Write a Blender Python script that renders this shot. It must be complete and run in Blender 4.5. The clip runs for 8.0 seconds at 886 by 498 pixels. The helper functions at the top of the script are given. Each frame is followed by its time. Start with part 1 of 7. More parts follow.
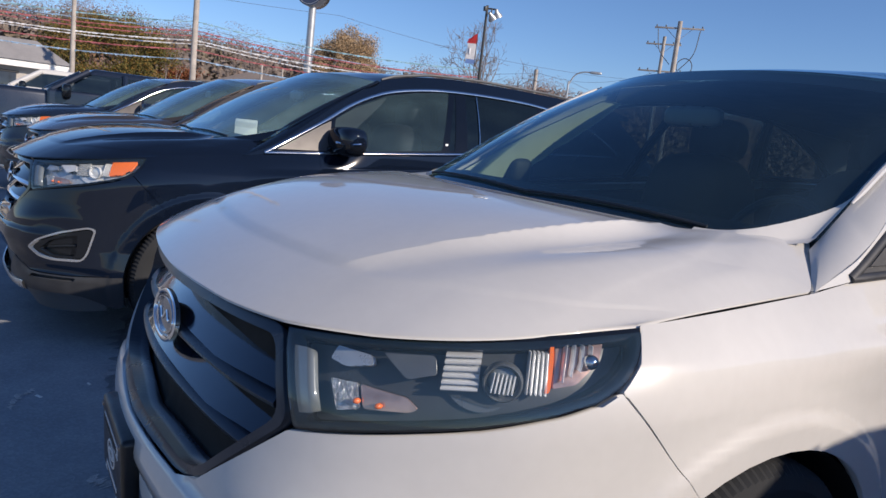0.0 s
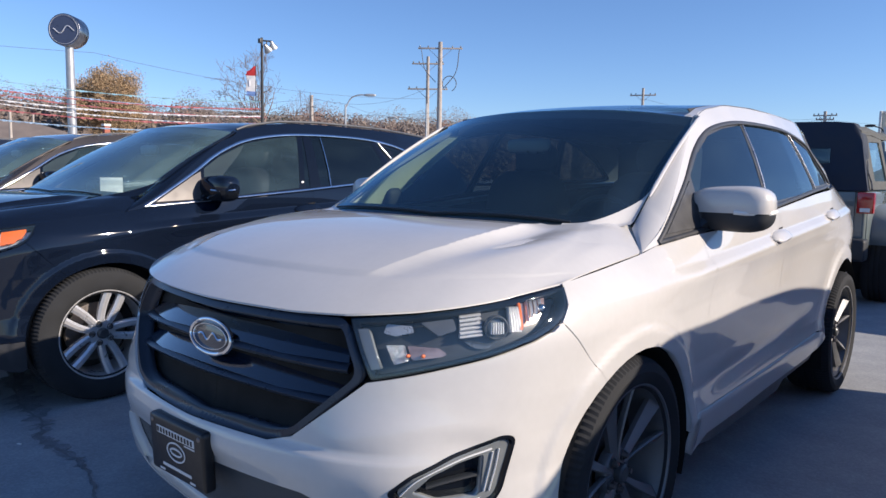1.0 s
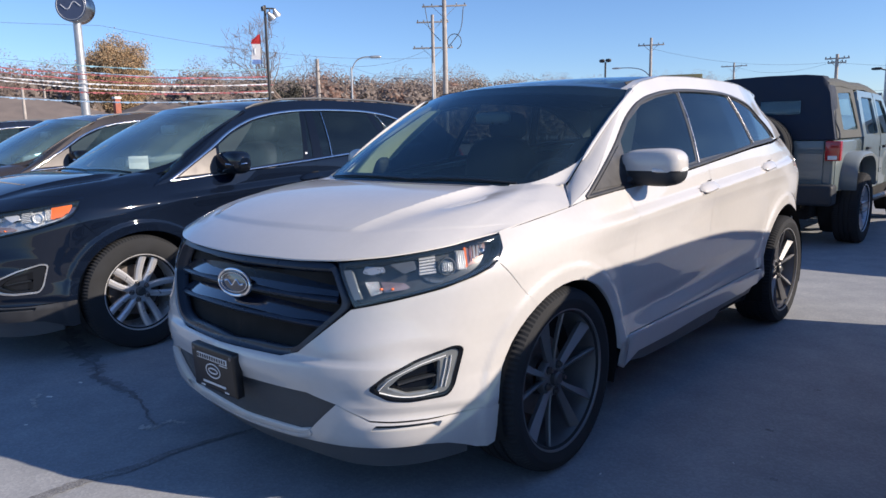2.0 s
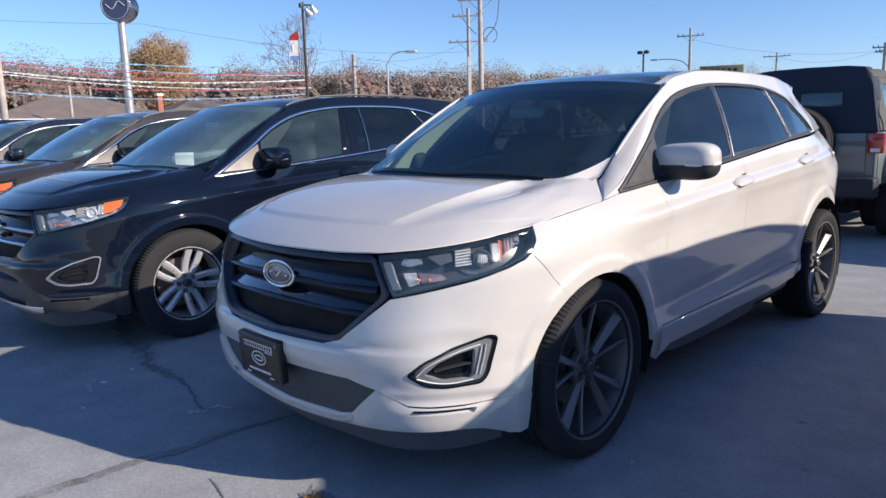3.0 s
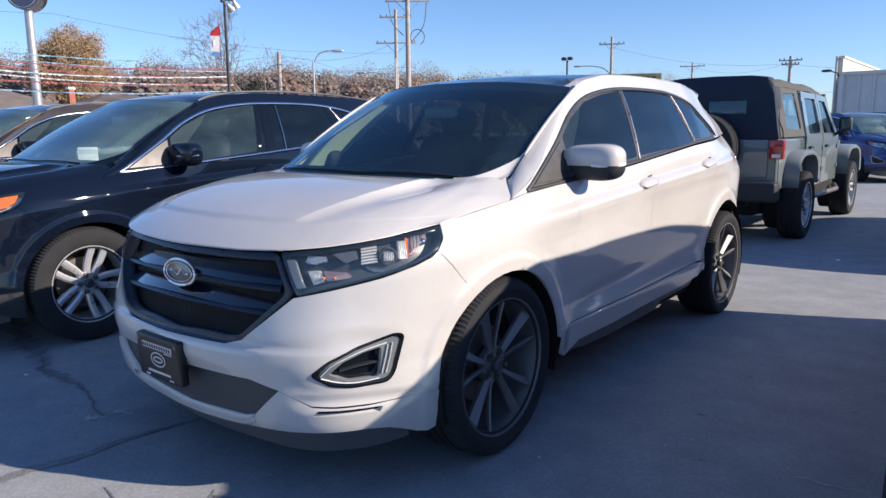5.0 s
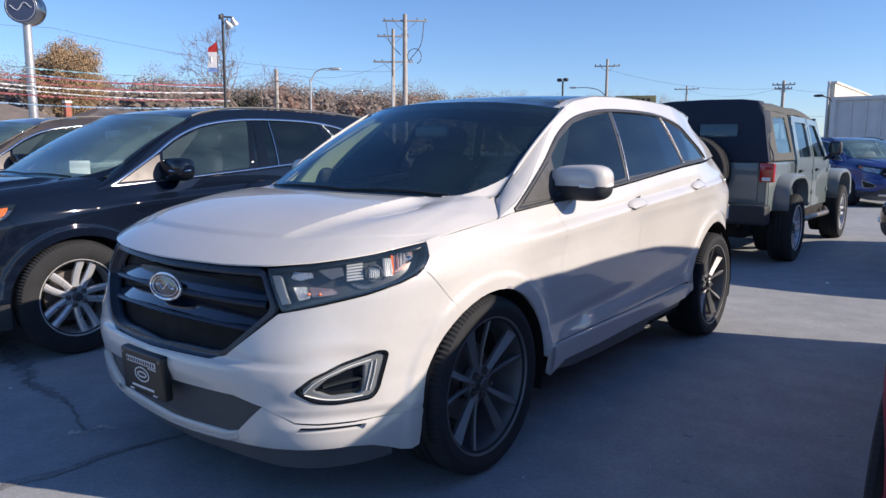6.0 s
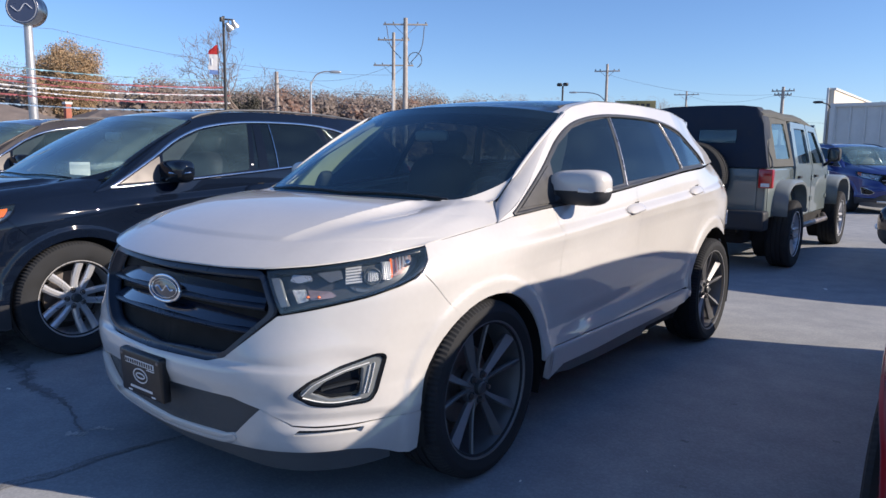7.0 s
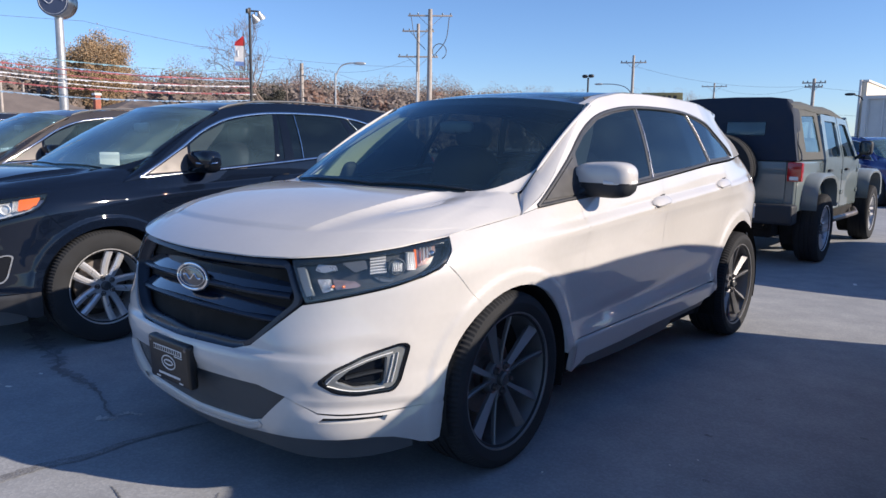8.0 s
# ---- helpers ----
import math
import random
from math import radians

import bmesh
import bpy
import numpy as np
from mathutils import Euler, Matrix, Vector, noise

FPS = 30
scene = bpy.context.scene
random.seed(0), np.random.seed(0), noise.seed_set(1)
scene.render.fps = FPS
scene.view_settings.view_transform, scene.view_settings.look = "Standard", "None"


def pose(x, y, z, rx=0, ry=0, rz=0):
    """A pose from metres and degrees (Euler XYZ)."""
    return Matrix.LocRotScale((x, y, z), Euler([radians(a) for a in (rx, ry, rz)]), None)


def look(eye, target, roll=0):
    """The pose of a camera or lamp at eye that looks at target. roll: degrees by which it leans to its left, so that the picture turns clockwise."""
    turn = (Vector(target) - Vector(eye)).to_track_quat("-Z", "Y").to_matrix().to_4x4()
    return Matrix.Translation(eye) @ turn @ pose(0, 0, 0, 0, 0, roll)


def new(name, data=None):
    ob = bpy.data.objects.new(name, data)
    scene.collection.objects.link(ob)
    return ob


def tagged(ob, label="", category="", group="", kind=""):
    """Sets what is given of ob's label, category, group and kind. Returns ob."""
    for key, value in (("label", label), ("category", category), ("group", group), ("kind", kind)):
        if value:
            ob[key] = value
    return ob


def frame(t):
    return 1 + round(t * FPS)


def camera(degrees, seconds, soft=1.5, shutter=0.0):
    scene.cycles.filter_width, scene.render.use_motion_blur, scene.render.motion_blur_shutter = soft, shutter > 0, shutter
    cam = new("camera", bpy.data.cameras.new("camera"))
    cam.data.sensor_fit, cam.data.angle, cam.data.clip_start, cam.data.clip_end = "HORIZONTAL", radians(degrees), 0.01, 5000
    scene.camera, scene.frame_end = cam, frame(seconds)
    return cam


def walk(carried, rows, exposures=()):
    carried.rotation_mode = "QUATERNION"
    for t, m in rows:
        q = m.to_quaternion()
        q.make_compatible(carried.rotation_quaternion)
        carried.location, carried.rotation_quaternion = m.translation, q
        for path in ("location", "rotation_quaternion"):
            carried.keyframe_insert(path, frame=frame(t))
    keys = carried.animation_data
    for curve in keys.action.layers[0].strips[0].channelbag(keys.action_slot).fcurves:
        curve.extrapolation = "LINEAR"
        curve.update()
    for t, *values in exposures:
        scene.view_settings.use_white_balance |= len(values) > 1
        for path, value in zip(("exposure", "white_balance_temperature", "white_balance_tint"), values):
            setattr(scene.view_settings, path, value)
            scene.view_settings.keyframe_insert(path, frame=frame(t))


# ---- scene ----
from mathutils.geometry import delaunay_2d_cdt

# ---- camera ----
cam = camera(64.0, 8.0)
PATH = [
    (0, (1.622, -0.245, 1.26), (-0.04, 0.823, 0.953), 6.7),
    (0.1, (1.650, -0.325, 1.249), (0.031, 0.813, 0.959), 6.1),
    (0.2, (1.685, -0.414, 1.255), (0.113, 0.793, 0.990), 6.2),
    (0.3, (1.735, -0.507, 1.276), (0.209, 0.764, 1.041), 6.2),
    (0.4, (1.769, -0.578, 1.290), (0.285, 0.748, 1.094), 6.0),
    (0.5, (1.789, -0.645, 1.278), (0.341, 0.725, 1.115), 5.5),
    (0.7, (1.786, -0.813, 1.257), (0.416, 0.637, 1.117), 3.5),
    (1, (1.856, -1.028, 1.287), (0.561, 0.481, 1.079), 1.0),
    (1.2, (1.960, -1.135, 1.326), (0.687, 0.387, 1.073), 0.7),
    (1.5, (2.194, -1.261, 1.342), (0.902, 0.236, 1.041), 0.2),
    (1.7, (2.303, -1.329, 1.351), (1.003, 0.156, 1.03), -0.7),
    (2.8, (2.437, -1.415, 1.345), (1.072, 0.012, 1.026), -1.4),
    (3, (2.446, -1.441, 1.36), (1.059, -0.038, 1.024), -1.6),
    (3.5, (2.494, -1.421, 1.366), (1.17, 0.033, 0.996), -2.8),
    (4, (2.536, -1.363, 1.343), (1.316, 0.174, 0.955), -2.4),
    (4.5, (2.503, -1.378, 1.333), (1.287, 0.164, 0.957), -1.2),
    (4.7, (2.492, -1.382, 1.341), (1.26, 0.151, 0.981), -0.8),
    (6, (2.526, -1.369, 1.342), (1.298, 0.184, 1.058), 0.3),
    (6.5, (2.534, -1.377, 1.345), (1.313, 0.184, 1.072), 0.5),
    (7, (2.532, -1.375, 1.344), (1.305, 0.181, 1.07), 0.7),
    (7.5, (2.534, -1.365, 1.34), (1.284, 0.171, 1.057), 0.8),
    (8, (2.534, -1.384, 1.341), (1.26, 0.128, 1.044), 0.9),
]
walk(cam, [(t, look(eye, target, roll)) for t, eye, target, roll in PATH], [(0, 0.62, 5400, 17), (0.5, 0.84, 5400, 17), (1.0, 1.00, 5400, 17), (1.5, 1.02, 5400, 17), (3.0, 1.05, 5400, 17), (3.5, 1.08, 5400, 17), (4.5, 1.14, 5400, 17), (6.0, 1.02, 5400, 17), (8, 1.02, 5400, 17)])

# ---- world, sun, exposure ----
SUN_TO = Vector((1.92, 0.80, 1.0)).normalized()
world = bpy.data.worlds.new("sky")
scene.world = world
world.use_nodes = True
wn, wl = world.node_tree.nodes, world.node_tree.links
wn.clear()
sky = wn.new("ShaderNodeTexSky")
sky.sky_type, sky.sun_disc = "NISHITA", False
sky.sun_elevation = math.asin(SUN_TO.z)
sky.sun_rotation = math.atan2(SUN_TO.x, SUN_TO.y)
sky.air_density, sky.dust_density, sky.ozone_density, sky.altitude = 0.95, 0.15, 3.2, 200
back = wn.new("ShaderNodeBackground")
back.inputs["Strength"].default_value = 0.066
wout = wn.new("ShaderNodeOutputWorld")
wl.new(sky.outputs[0], back.inputs["Color"])
wl.new(back.outputs[0], wout.inputs["Surface"])
sun_data = bpy.data.lights.new("sun", "SUN")
sun_data.energy, sun_data.angle, sun_data.color = 3.85, radians(0.53), (1.0, 0.785, 0.505)
sun = new("sun", sun_data)
sun.matrix_world = look(SUN_TO * 60, (0, 0, 0))

# ---- materials ----
MATS = {}


def material(name, color, rough=0.5, metal=0.0, coat=0.0, spread=0.0, scale=8.0, bump=0.0, bump_scale=60.0, grain=0.0, flake=0.0, spec=0.5, object_random=0.0):
    """Principled material with two-scale variation of colour and gloss and a fine bump."""
    if name in MATS:
        return MATS[name]
    m = bpy.data.materials.new(name)
    m.use_nodes = True
    n, l = m.node_tree.nodes, m.node_tree.links
    p = n["Principled BSDF"]
    p.inputs["Base Color"].default_value = (*color, 1)
    p.inputs["Roughness"].default_value = rough
    p.inputs["Metallic"].default_value = metal
    p.inputs["Coat Weight"].default_value = coat
    p.inputs["Coat Roughness"].default_value = 0.03
    p.inputs["Specular IOR Level"].default_value = spec
    tc = n.new("ShaderNodeTexCoord")
    col = None
    if spread or grain or flake:
        big = n.new("ShaderNodeTexNoise")
        big.inputs["Scale"].default_value, big.inputs["Detail"].default_value = scale, 5
        fine = n.new("ShaderNodeTexNoise")
        fine.inputs["Scale"].default_value, fine.inputs["Detail"].default_value = scale * 14, 3
        l.new(tc.outputs["Object"], big.inputs["Vector"])
        l.new(tc.outputs["Object"], fine.inputs["Vector"])
        mr = n.new("ShaderNodeMapRange")
        mr.inputs["From Min"].default_value, mr.inputs["From Max"].default_value = 0.3, 0.7
        mr.inputs["To Min"].default_value, mr.inputs["To Max"].default_value = 1 - spread, 1 + spread
        l.new(big.outputs["Fac"], mr.inputs["Value"])
        mg = n.new("ShaderNodeMapRange")
        mg.inputs["From Min"].default_value, mg.inputs["From Max"].default_value = 0.3, 0.7
        mg.inputs["To Min"].default_value, mg.inputs["To Max"].default_value = 1 - grain, 1 + grain
        l.new(fine.outputs["Fac"], mg.inputs["Value"])
        mul = n.new("ShaderNodeMath")
        mul.operation = "MULTIPLY"
        l.new(mr.outputs[0], mul.inputs[0])
        l.new(mg.outputs[0], mul.inputs[1])
        sc = n.new("ShaderNodeVectorMath")
        sc.operation = "SCALE"
        sc.inputs[0].default_value = color
        l.new(mul.outputs[0], sc.inputs["Scale"])
        col = sc.outputs[0]
        if object_random:
            oi = n.new("ShaderNodeObjectInfo")
            mo = n.new("ShaderNodeMapRange")
            mo.inputs["To Min"].default_value, mo.inputs["To Max"].default_value = 1 - object_random, 1 + object_random
            l.new(oi.outputs["Random"], mo.inputs["Value"])
            s2 = n.new("ShaderNodeVectorMath")
            s2.operation = "SCALE"
            l.new(col, s2.inputs[0])
            l.new(mo.outputs[0], s2.inputs["Scale"])
            col = s2.outputs[0]
        l.new(col, p.inputs["Base Color"])
        rr = n.new("ShaderNodeMapRange")
        rr.inputs["From Min"].default_value, rr.inputs["From Max"].default_value = 0.3, 0.7
        rr.inputs["To Min"].default_value, rr.inputs["To Max"].default_value = rough * 0.85, min(1, rough * 1.15)
        l.new(big.outputs["Fac"], rr.inputs["Value"])
        l.new(rr.outputs[0], p.inputs["Roughness"])
    if bump:
        bn = n.new("ShaderNodeTexNoise")
        bn.inputs["Scale"].default_value, bn.inputs["Detail"].default_value = bump_scale, 4
        l.new(tc.outputs["Object"], bn.inputs["Vector"])
        bp = n.new("ShaderNodeBump")
        bp.inputs["Strength"].default_value, bp.inputs["Distance"].default_value = bump, 0.01
        l.new(bn.outputs["Fac"], bp.inputs["Height"])
        l.new(bp.outputs[0], p.inputs["Normal"])
    MATS[name] = m
    return m


def glass(name, tint, gloss=(0.80, 0.90, 1.0), ior=1.5, veil=0.0):
    """Thin tinted pane: dark transmission with a mirror-like sheen."""
    if name in MATS:
        return MATS[name]
    m = bpy.data.materials.new(name)
    m.use_nodes = True
    n, l = m.node_tree.nodes, m.node_tree.links
    n.clear()
    tr, gl, fr, mx, out = (n.new("ShaderNode" + k) for k in ("BsdfTransparent", "BsdfGlossy", "LayerWeight", "MixShader", "OutputMaterial"))
    tr.inputs["Color"].default_value = (*tint, 1)
    gl.inputs["Roughness"].default_value = 0.015
    # blue tint of the gloss deepens the reflected sky
    gl.inputs["Color"].default_value = (*gloss, 1)
    # the same sheen from within and from without, rising towards the edge
    fr.inputs["Blend"].default_value = 0.5
    f0 = ((ior - 1) / (ior + 1)) ** 2
    pw, ma = n.new("ShaderNodeMath"), n.new("ShaderNodeMath")
    pw.operation, ma.operation = "POWER", "MULTIPLY_ADD"
    pw.inputs[1].default_value = 5.0
    ma.inputs[1].default_value, ma.inputs[2].default_value = 1 - f0, f0
    l.new(fr.outputs["Facing"], pw.inputs[0])
    l.new(pw.outputs[0], ma.inputs[0])
    l.new(ma.outputs[0], mx.inputs["Fac"])
    body = tr.outputs[0]
    if veil:
        # pale teal film, thicker in patches: dusty look plus sky sheen put into its colour
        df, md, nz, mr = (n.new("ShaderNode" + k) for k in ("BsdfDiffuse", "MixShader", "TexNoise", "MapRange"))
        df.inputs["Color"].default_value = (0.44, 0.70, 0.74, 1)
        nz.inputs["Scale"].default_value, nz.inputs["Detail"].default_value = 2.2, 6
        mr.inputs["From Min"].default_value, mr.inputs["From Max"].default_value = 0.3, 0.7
        mr.inputs["To Min"].default_value, mr.inputs["To Max"].default_value = veil * 0.6, veil * 1.4
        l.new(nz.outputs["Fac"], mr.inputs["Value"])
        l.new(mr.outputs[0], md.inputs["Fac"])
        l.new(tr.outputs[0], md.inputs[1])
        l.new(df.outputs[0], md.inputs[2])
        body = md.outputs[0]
    l.new(body, mx.inputs[1])
    l.new(gl.outputs[0], mx.inputs[2])
    l.new(mx.outputs[0], out.inputs["Surface"])
    MATS[name] = m
    return m


def paint(name, color, rough=0.35, metal=0.0, dirt=0.04, spec=0.3, coat=1.0):
    return material(name, color, rough, metal, coat=coat, spread=dirt, scale=3.0, grain=0.015, spec=spec)


WHITE = paint("white pearl paint", (0.535, 0.532, 0.522), 0.38)
BLACK = paint("black paint", (0.0045, 0.0078, 0.018), 0.3, spec=0.0, coat=1.0)
BRONZE = paint("bronze metallic paint", (0.068, 0.060, 0.054), 0.3, 0.5)
NAVY = paint("dark navy paint", (0.012, 0.018, 0.035), 0.28, 0.2)
BLUE = paint("blue metallic paint", (0.022, 0.036, 0.17), 0.32, 0.2)
RED = paint("dark red paint", (0.30, 0.012, 0.02), 0.3, 0.1)
CHARCOAL = paint("charcoal paint", (0.02, 0.022, 0.026), 0.3, 0.2)
JEEPGREY = paint("sage grey paint", (0.135, 0.168, 0.172), 0.42)
GLOSSBLACK = material("gloss black trim", (0.006, 0.0075, 0.011), 0.05, spread=0.1)
INTAKEGREY = material("dark grey intake mesh", (0.044, 0.055, 0.068), 0.5, spread=0.1, scale=20, bump=0.2, bump_scale=300)
VALANCE = material("grey valance plastic", (0.10, 0.106, 0.112), 0.5, spread=0.1, scale=10)
DASH = material("grey dash plastic", (0.10, 0.10, 0.10), 0.7, spread=0.15, scale=10, bump=0.1, bump_scale=300)
DARKRAIL = material("dark satin rail", (0.085, 0.09, 0.10), 0.4, 0.15, spread=0.06, scale=10)
PILLARBLACK = material("black pillar film", (0.004, 0.006, 0.012), 0.1, spec=0.4, spread=0.1)
TRIM = material("dark grey trim", (0.035, 0.037, 0.042), 0.42, spread=0.12, scale=12, bump=0.05, bump_scale=300)
PLASTIC = material("black textured plastic", (0.016, 0.021, 0.029), 0.6, spread=0.2, scale=10, bump=0.15, bump_scale=400)
SHELL = material("underbody black", (0.006, 0.006, 0.006), 0.9, spread=0.2)
GRILLEMESH = material("dark grille plastic", (0.004, 0.0095, 0.024), 0.12, spec=0.3, spread=0.15, scale=40)
GRILLESHELF = material("gloss black grille slat", (0.005, 0.011, 0.026), 0.14, coat=1.0, spec=0.8, spread=0.1, scale=30)
GRILLEGREY = material("satin grey grille", (0.024, 0.032, 0.050), 0.30, 0.2, spread=0.08, scale=15)
CHROME = material("chrome", (0.75, 0.75, 0.76), 0.09, 1.0, spread=0.04)
SATIN = material("satin silver", (0.50, 0.51, 0.53), 0.3, 1.0, spread=0.06)
RUBBER = material("tyre rubber", (0.024, 0.0258, 0.029), 0.85, spec=0.25, spread=0.25, scale=9, bump=0.1, bump_scale=200)
RIMDARK = material("tarnished grey wheel", (0.215, 0.22, 0.23), 0.55, 0.75, spread=0.1, scale=12)
RIMSILVER = material("silver wheel", (0.66, 0.67, 0.69), 0.3, 0.6, spread=0.08, scale=12)
STEEL = material("brake steel", (0.22, 0.2, 0.19), 0.45, 0.9, spread=0.25, scale=14)
TINT = glass("tinted side glass", (0.14, 0.165, 0.19), ior=1.58, veil=0.016)
DARKTINT = glass("dark tinted glass", (0.04, 0.05, 0.07), (0.72, 0.86, 1.0), ior=1.6, veil=0.012)
SCREEN = glass("windscreen glass", (0.42, 0.52, 0.51), (0.62, 0.84, 1.0), ior=1.9, veil=0.02)
# strong teal film brightens this screen like reflected sky
VEILSCREEN = glass("veiled windscreen glass", (0.60, 0.76, 0.80), (0.75, 0.9, 1.0), ior=1.9, veil=0.19)
ROOFGLASS = glass("dark roof glass", (0.62, 0.70, 0.64), (0.7, 0.85, 1.0), ior=1.5, veil=0.004)
LENS = glass("clear lamp lens", (0.84, 0.87, 0.89), ior=1.65, veil=0.022)
AMBER = material("amber lens", (0.75, 0.16, 0.015), 0.2, coat=0.7, spread=0.06, scale=20)
REDLENS = material("red lens", (0.35, 0.008, 0.008), 0.18, coat=0.8, spread=0.06, scale=20)
FACETS = material("faceted lamp reflector", (0.72, 0.74, 0.75), 0.2, 0.8, spread=0.4, scale=60, bump=0.9, bump_scale=160)
REFLECTOR = material("lamp reflector", (0.86, 0.87, 0.88), 0.22, 0.45, spread=0.05, scale=30)
LAMPDARK = material("lamp housing", (0.06, 0.065, 0.07), 0.35, 0.2, spread=0.1, scale=20)
LAMPGREY = material("lamp bezel grey", (0.16, 0.17, 0.18), 0.3, 0.5, spread=0.1, scale=20)
LIGHTPIPE = material("pale light pipe", (0.72, 0.74, 0.74), 0.25, spread=0.04, scale=20)
SEATCLOTH = material("dark seat cloth", (0.03, 0.03, 0.033), 0.85, spread=0.15, scale=10, bump=0.1)
LAMPSILVER = material("silver lamp housing", (0.55, 0.57, 0.59), 0.28, 0.6, spread=0.12, scale=25)
BRIGHTTRIM = material("bright silver trim", (0.46, 0.47, 0.49), 0.25, 0.7, spread=0.05, scale=20)
AMBERCAVE = material("amber lit reflector", (0.62, 0.42, 0.34), 0.16, 0.7, spread=0.25, scale=40)
MIRRORGLASS = material("dim mirror glass", (0.07, 0.085, 0.11), 0.06, 1.0, spread=0.03)
SAILGREY = material("grey sail trim", (0.085, 0.08, 0.08), 0.4, 0.2, spread=0.06, scale=20)
GUIDE = material("clear light guide", (0.22, 0.24, 0.25), 0.16, 0.3, coat=0.8, spread=0.1, scale=25)
LINING = material("pale sunlit pillar lining", (0.62, 0.66, 0.52), 0.8, spread=0.06, scale=10, bump=0.1, bump_scale=300)
EMBLEMBLUE = material("dark badge enamel", (0.03, 0.035, 0.05), 0.2, coat=0.8, spread=0.05, scale=30)

# ---- mesh helpers ----


def mesh_of(bm, name, *mats, smooth_angle=40):
    me = bpy.data.meshes.new(name)
    bm.to_mesh(me)
    bm.free()
    for m in mats:
        me.materials.append(m)
    if smooth_angle:
        me.polygons.foreach_set("use_smooth", [True] * len(me.polygons))
        me.set_sharp_from_angle(angle=radians(smooth_angle))
    return me


def part(name, bm, mat, parent, label="", at=None, smooth_angle=40):
    """Links a bmesh or a mesh as one object under a thing or a part."""
    me = bm if isinstance(bm, bpy.types.Mesh) else mesh_of(bm, name, mat, smooth_angle=smooth_angle)
    ob = new(name, me)
    ob.parent = parent
    if at is not None:
        ob.matrix_local = at
    return tagged(ob, label)


def thing(name, at, label, category, group="", kind=""):
    ob = new(name)
    ob.matrix_world = at
    ob.empty_display_size = 0.2
    return tagged(ob, label, category, group, kind)


def add_box(bm, x0, y0, z0, x1, y1, z1, bevel=0.0, m=None, taper=None, segments=2):
    """A box, with its edges rounded; taper: (sx, sy) of the top face."""
    r = bmesh.ops.create_cube(bm, size=1.0)
    vs = r["verts"]
    for v in vs:
        up = v.co.z > 0
        v.co = Vector(((x0 + x1) / 2 + v.co.x * (x1 - x0) * (taper[0] if taper and up else 1), (y0 + y1) / 2 + v.co.y * (y1 - y0) * (taper[1] if taper and up else 1), (z0 + z1) / 2 + v.co.z * (z1 - z0)))
    if bevel:
        es = list({e for v in vs for e in v.link_edges})
        r = bmesh.ops.bevel(bm, geom=es, offset=bevel, segments=segments, profile=0.6, affect="EDGES", clamp_overlap=True)
        vs = list({v for f in r["faces"] for v in f.verts} | {v for v in vs if v.is_valid})
    if m is not None:
        bmesh.ops.transform(bm, matrix=m, verts=vs)
    return vs


def box(*a, **k):
    bm = bmesh.new()
    add_box(bm, *a, **k)
    return bm


def add_tube(bm, pts, radius, sides=8, caps=True, flat=1.0):
    """A tube along pts; radius: one number or one for each point."""
    pts = [Vector(p) for p in pts]
    rings = []
    for i, p in enumerate(pts):
        d = (pts[min(i + 1, len(pts) - 1)] - pts[max(i - 1, 0)]).normalized()
        up = Vector((0, 0, 1)) if abs(d.z) < 0.95 else Vector((1, 0, 0))
        a = d.cross(up).normalized()
        b = a.cross(d).normalized()
        r = radius[i] if isinstance(radius, (list, tuple)) else radius
        rings.append([bm.verts.new(p + a * (math.cos(2 * math.pi * k / sides) * r) + b * (math.sin(2 * math.pi * k / sides) * r * flat)) for k in range(sides)])
    for r0, r1 in zip(rings, rings[1:]):
        for k in range(sides):
            bm.faces.new((r0[k], r0[(k + 1) % sides], r1[(k + 1) % sides], r1[k]))
    if caps:
        bm.faces.new(rings[0][::-1])
        bm.faces.new(rings[-1])
    return bm


def tube(pts, radius, sides=8, flat=1.0):
    return add_tube(bmesh.new(), pts, radius, sides, True, flat)


def add_lathe(bm, prof, n=48, axis="x"):
    """Turns (radius, height) pairs round an axis through the origin."""
    rings = []
    for k in range(n):
        c, s = math.cos(2 * math.pi * k / n), math.sin(2 * math.pi * k / n)
        rings.append([bm.verts.new((h, r * c, r * s) if axis == "x" else (r * c, h, r * s) if axis == "y" else (r * c, r * s, h)) for r, h in prof])
    for k in range(n):
        a, b = rings[k], rings[(k + 1) % n]
        for i in range(len(prof) - 1):
            bm.faces.new((a[i], b[i], b[i + 1], a[i + 1]))
    bmesh.ops.remove_doubles(bm, verts=bm.verts, dist=1e-5)
    bmesh.ops.recalc_face_normals(bm, faces=bm.faces)
    return bm


def lathe(prof, n=48, axis="x"):
    return add_lathe(bmesh.new(), prof, n, axis)


def spline(pts, n=24):
    """Catmull-Rom through pts, n steps a span."""
    p = np.array(pts, float)
    p = np.vstack([2 * p[0] - p[1], p, 2 * p[-1] - p[-2]])
    out = []
    for i in range(1, len(p) - 2):
        a, b, c, d = p[i - 1], p[i], p[i + 1], p[i + 2]
        for k in range(n):
            t = k / n
            out.append(0.5 * (2 * b + (c - a) * t + (2 * a - 5 * b + 4 * c - d) * t * t + (3 * b - a - 3 * c + d) * t ** 3))
    out.append(p[-2])
    return np.array(out)


def resample(poly, step):
    """A closed outline with points at most step apart."""
    out = []
    for a, b in zip(poly, np.roll(poly, -1, axis=0)):
        k = max(1, int(np.ceil(np.hypot(*(b - a)) / step)))
        out += [a + (b - a) * i / k for i in range(k)]
    return np.array(out)


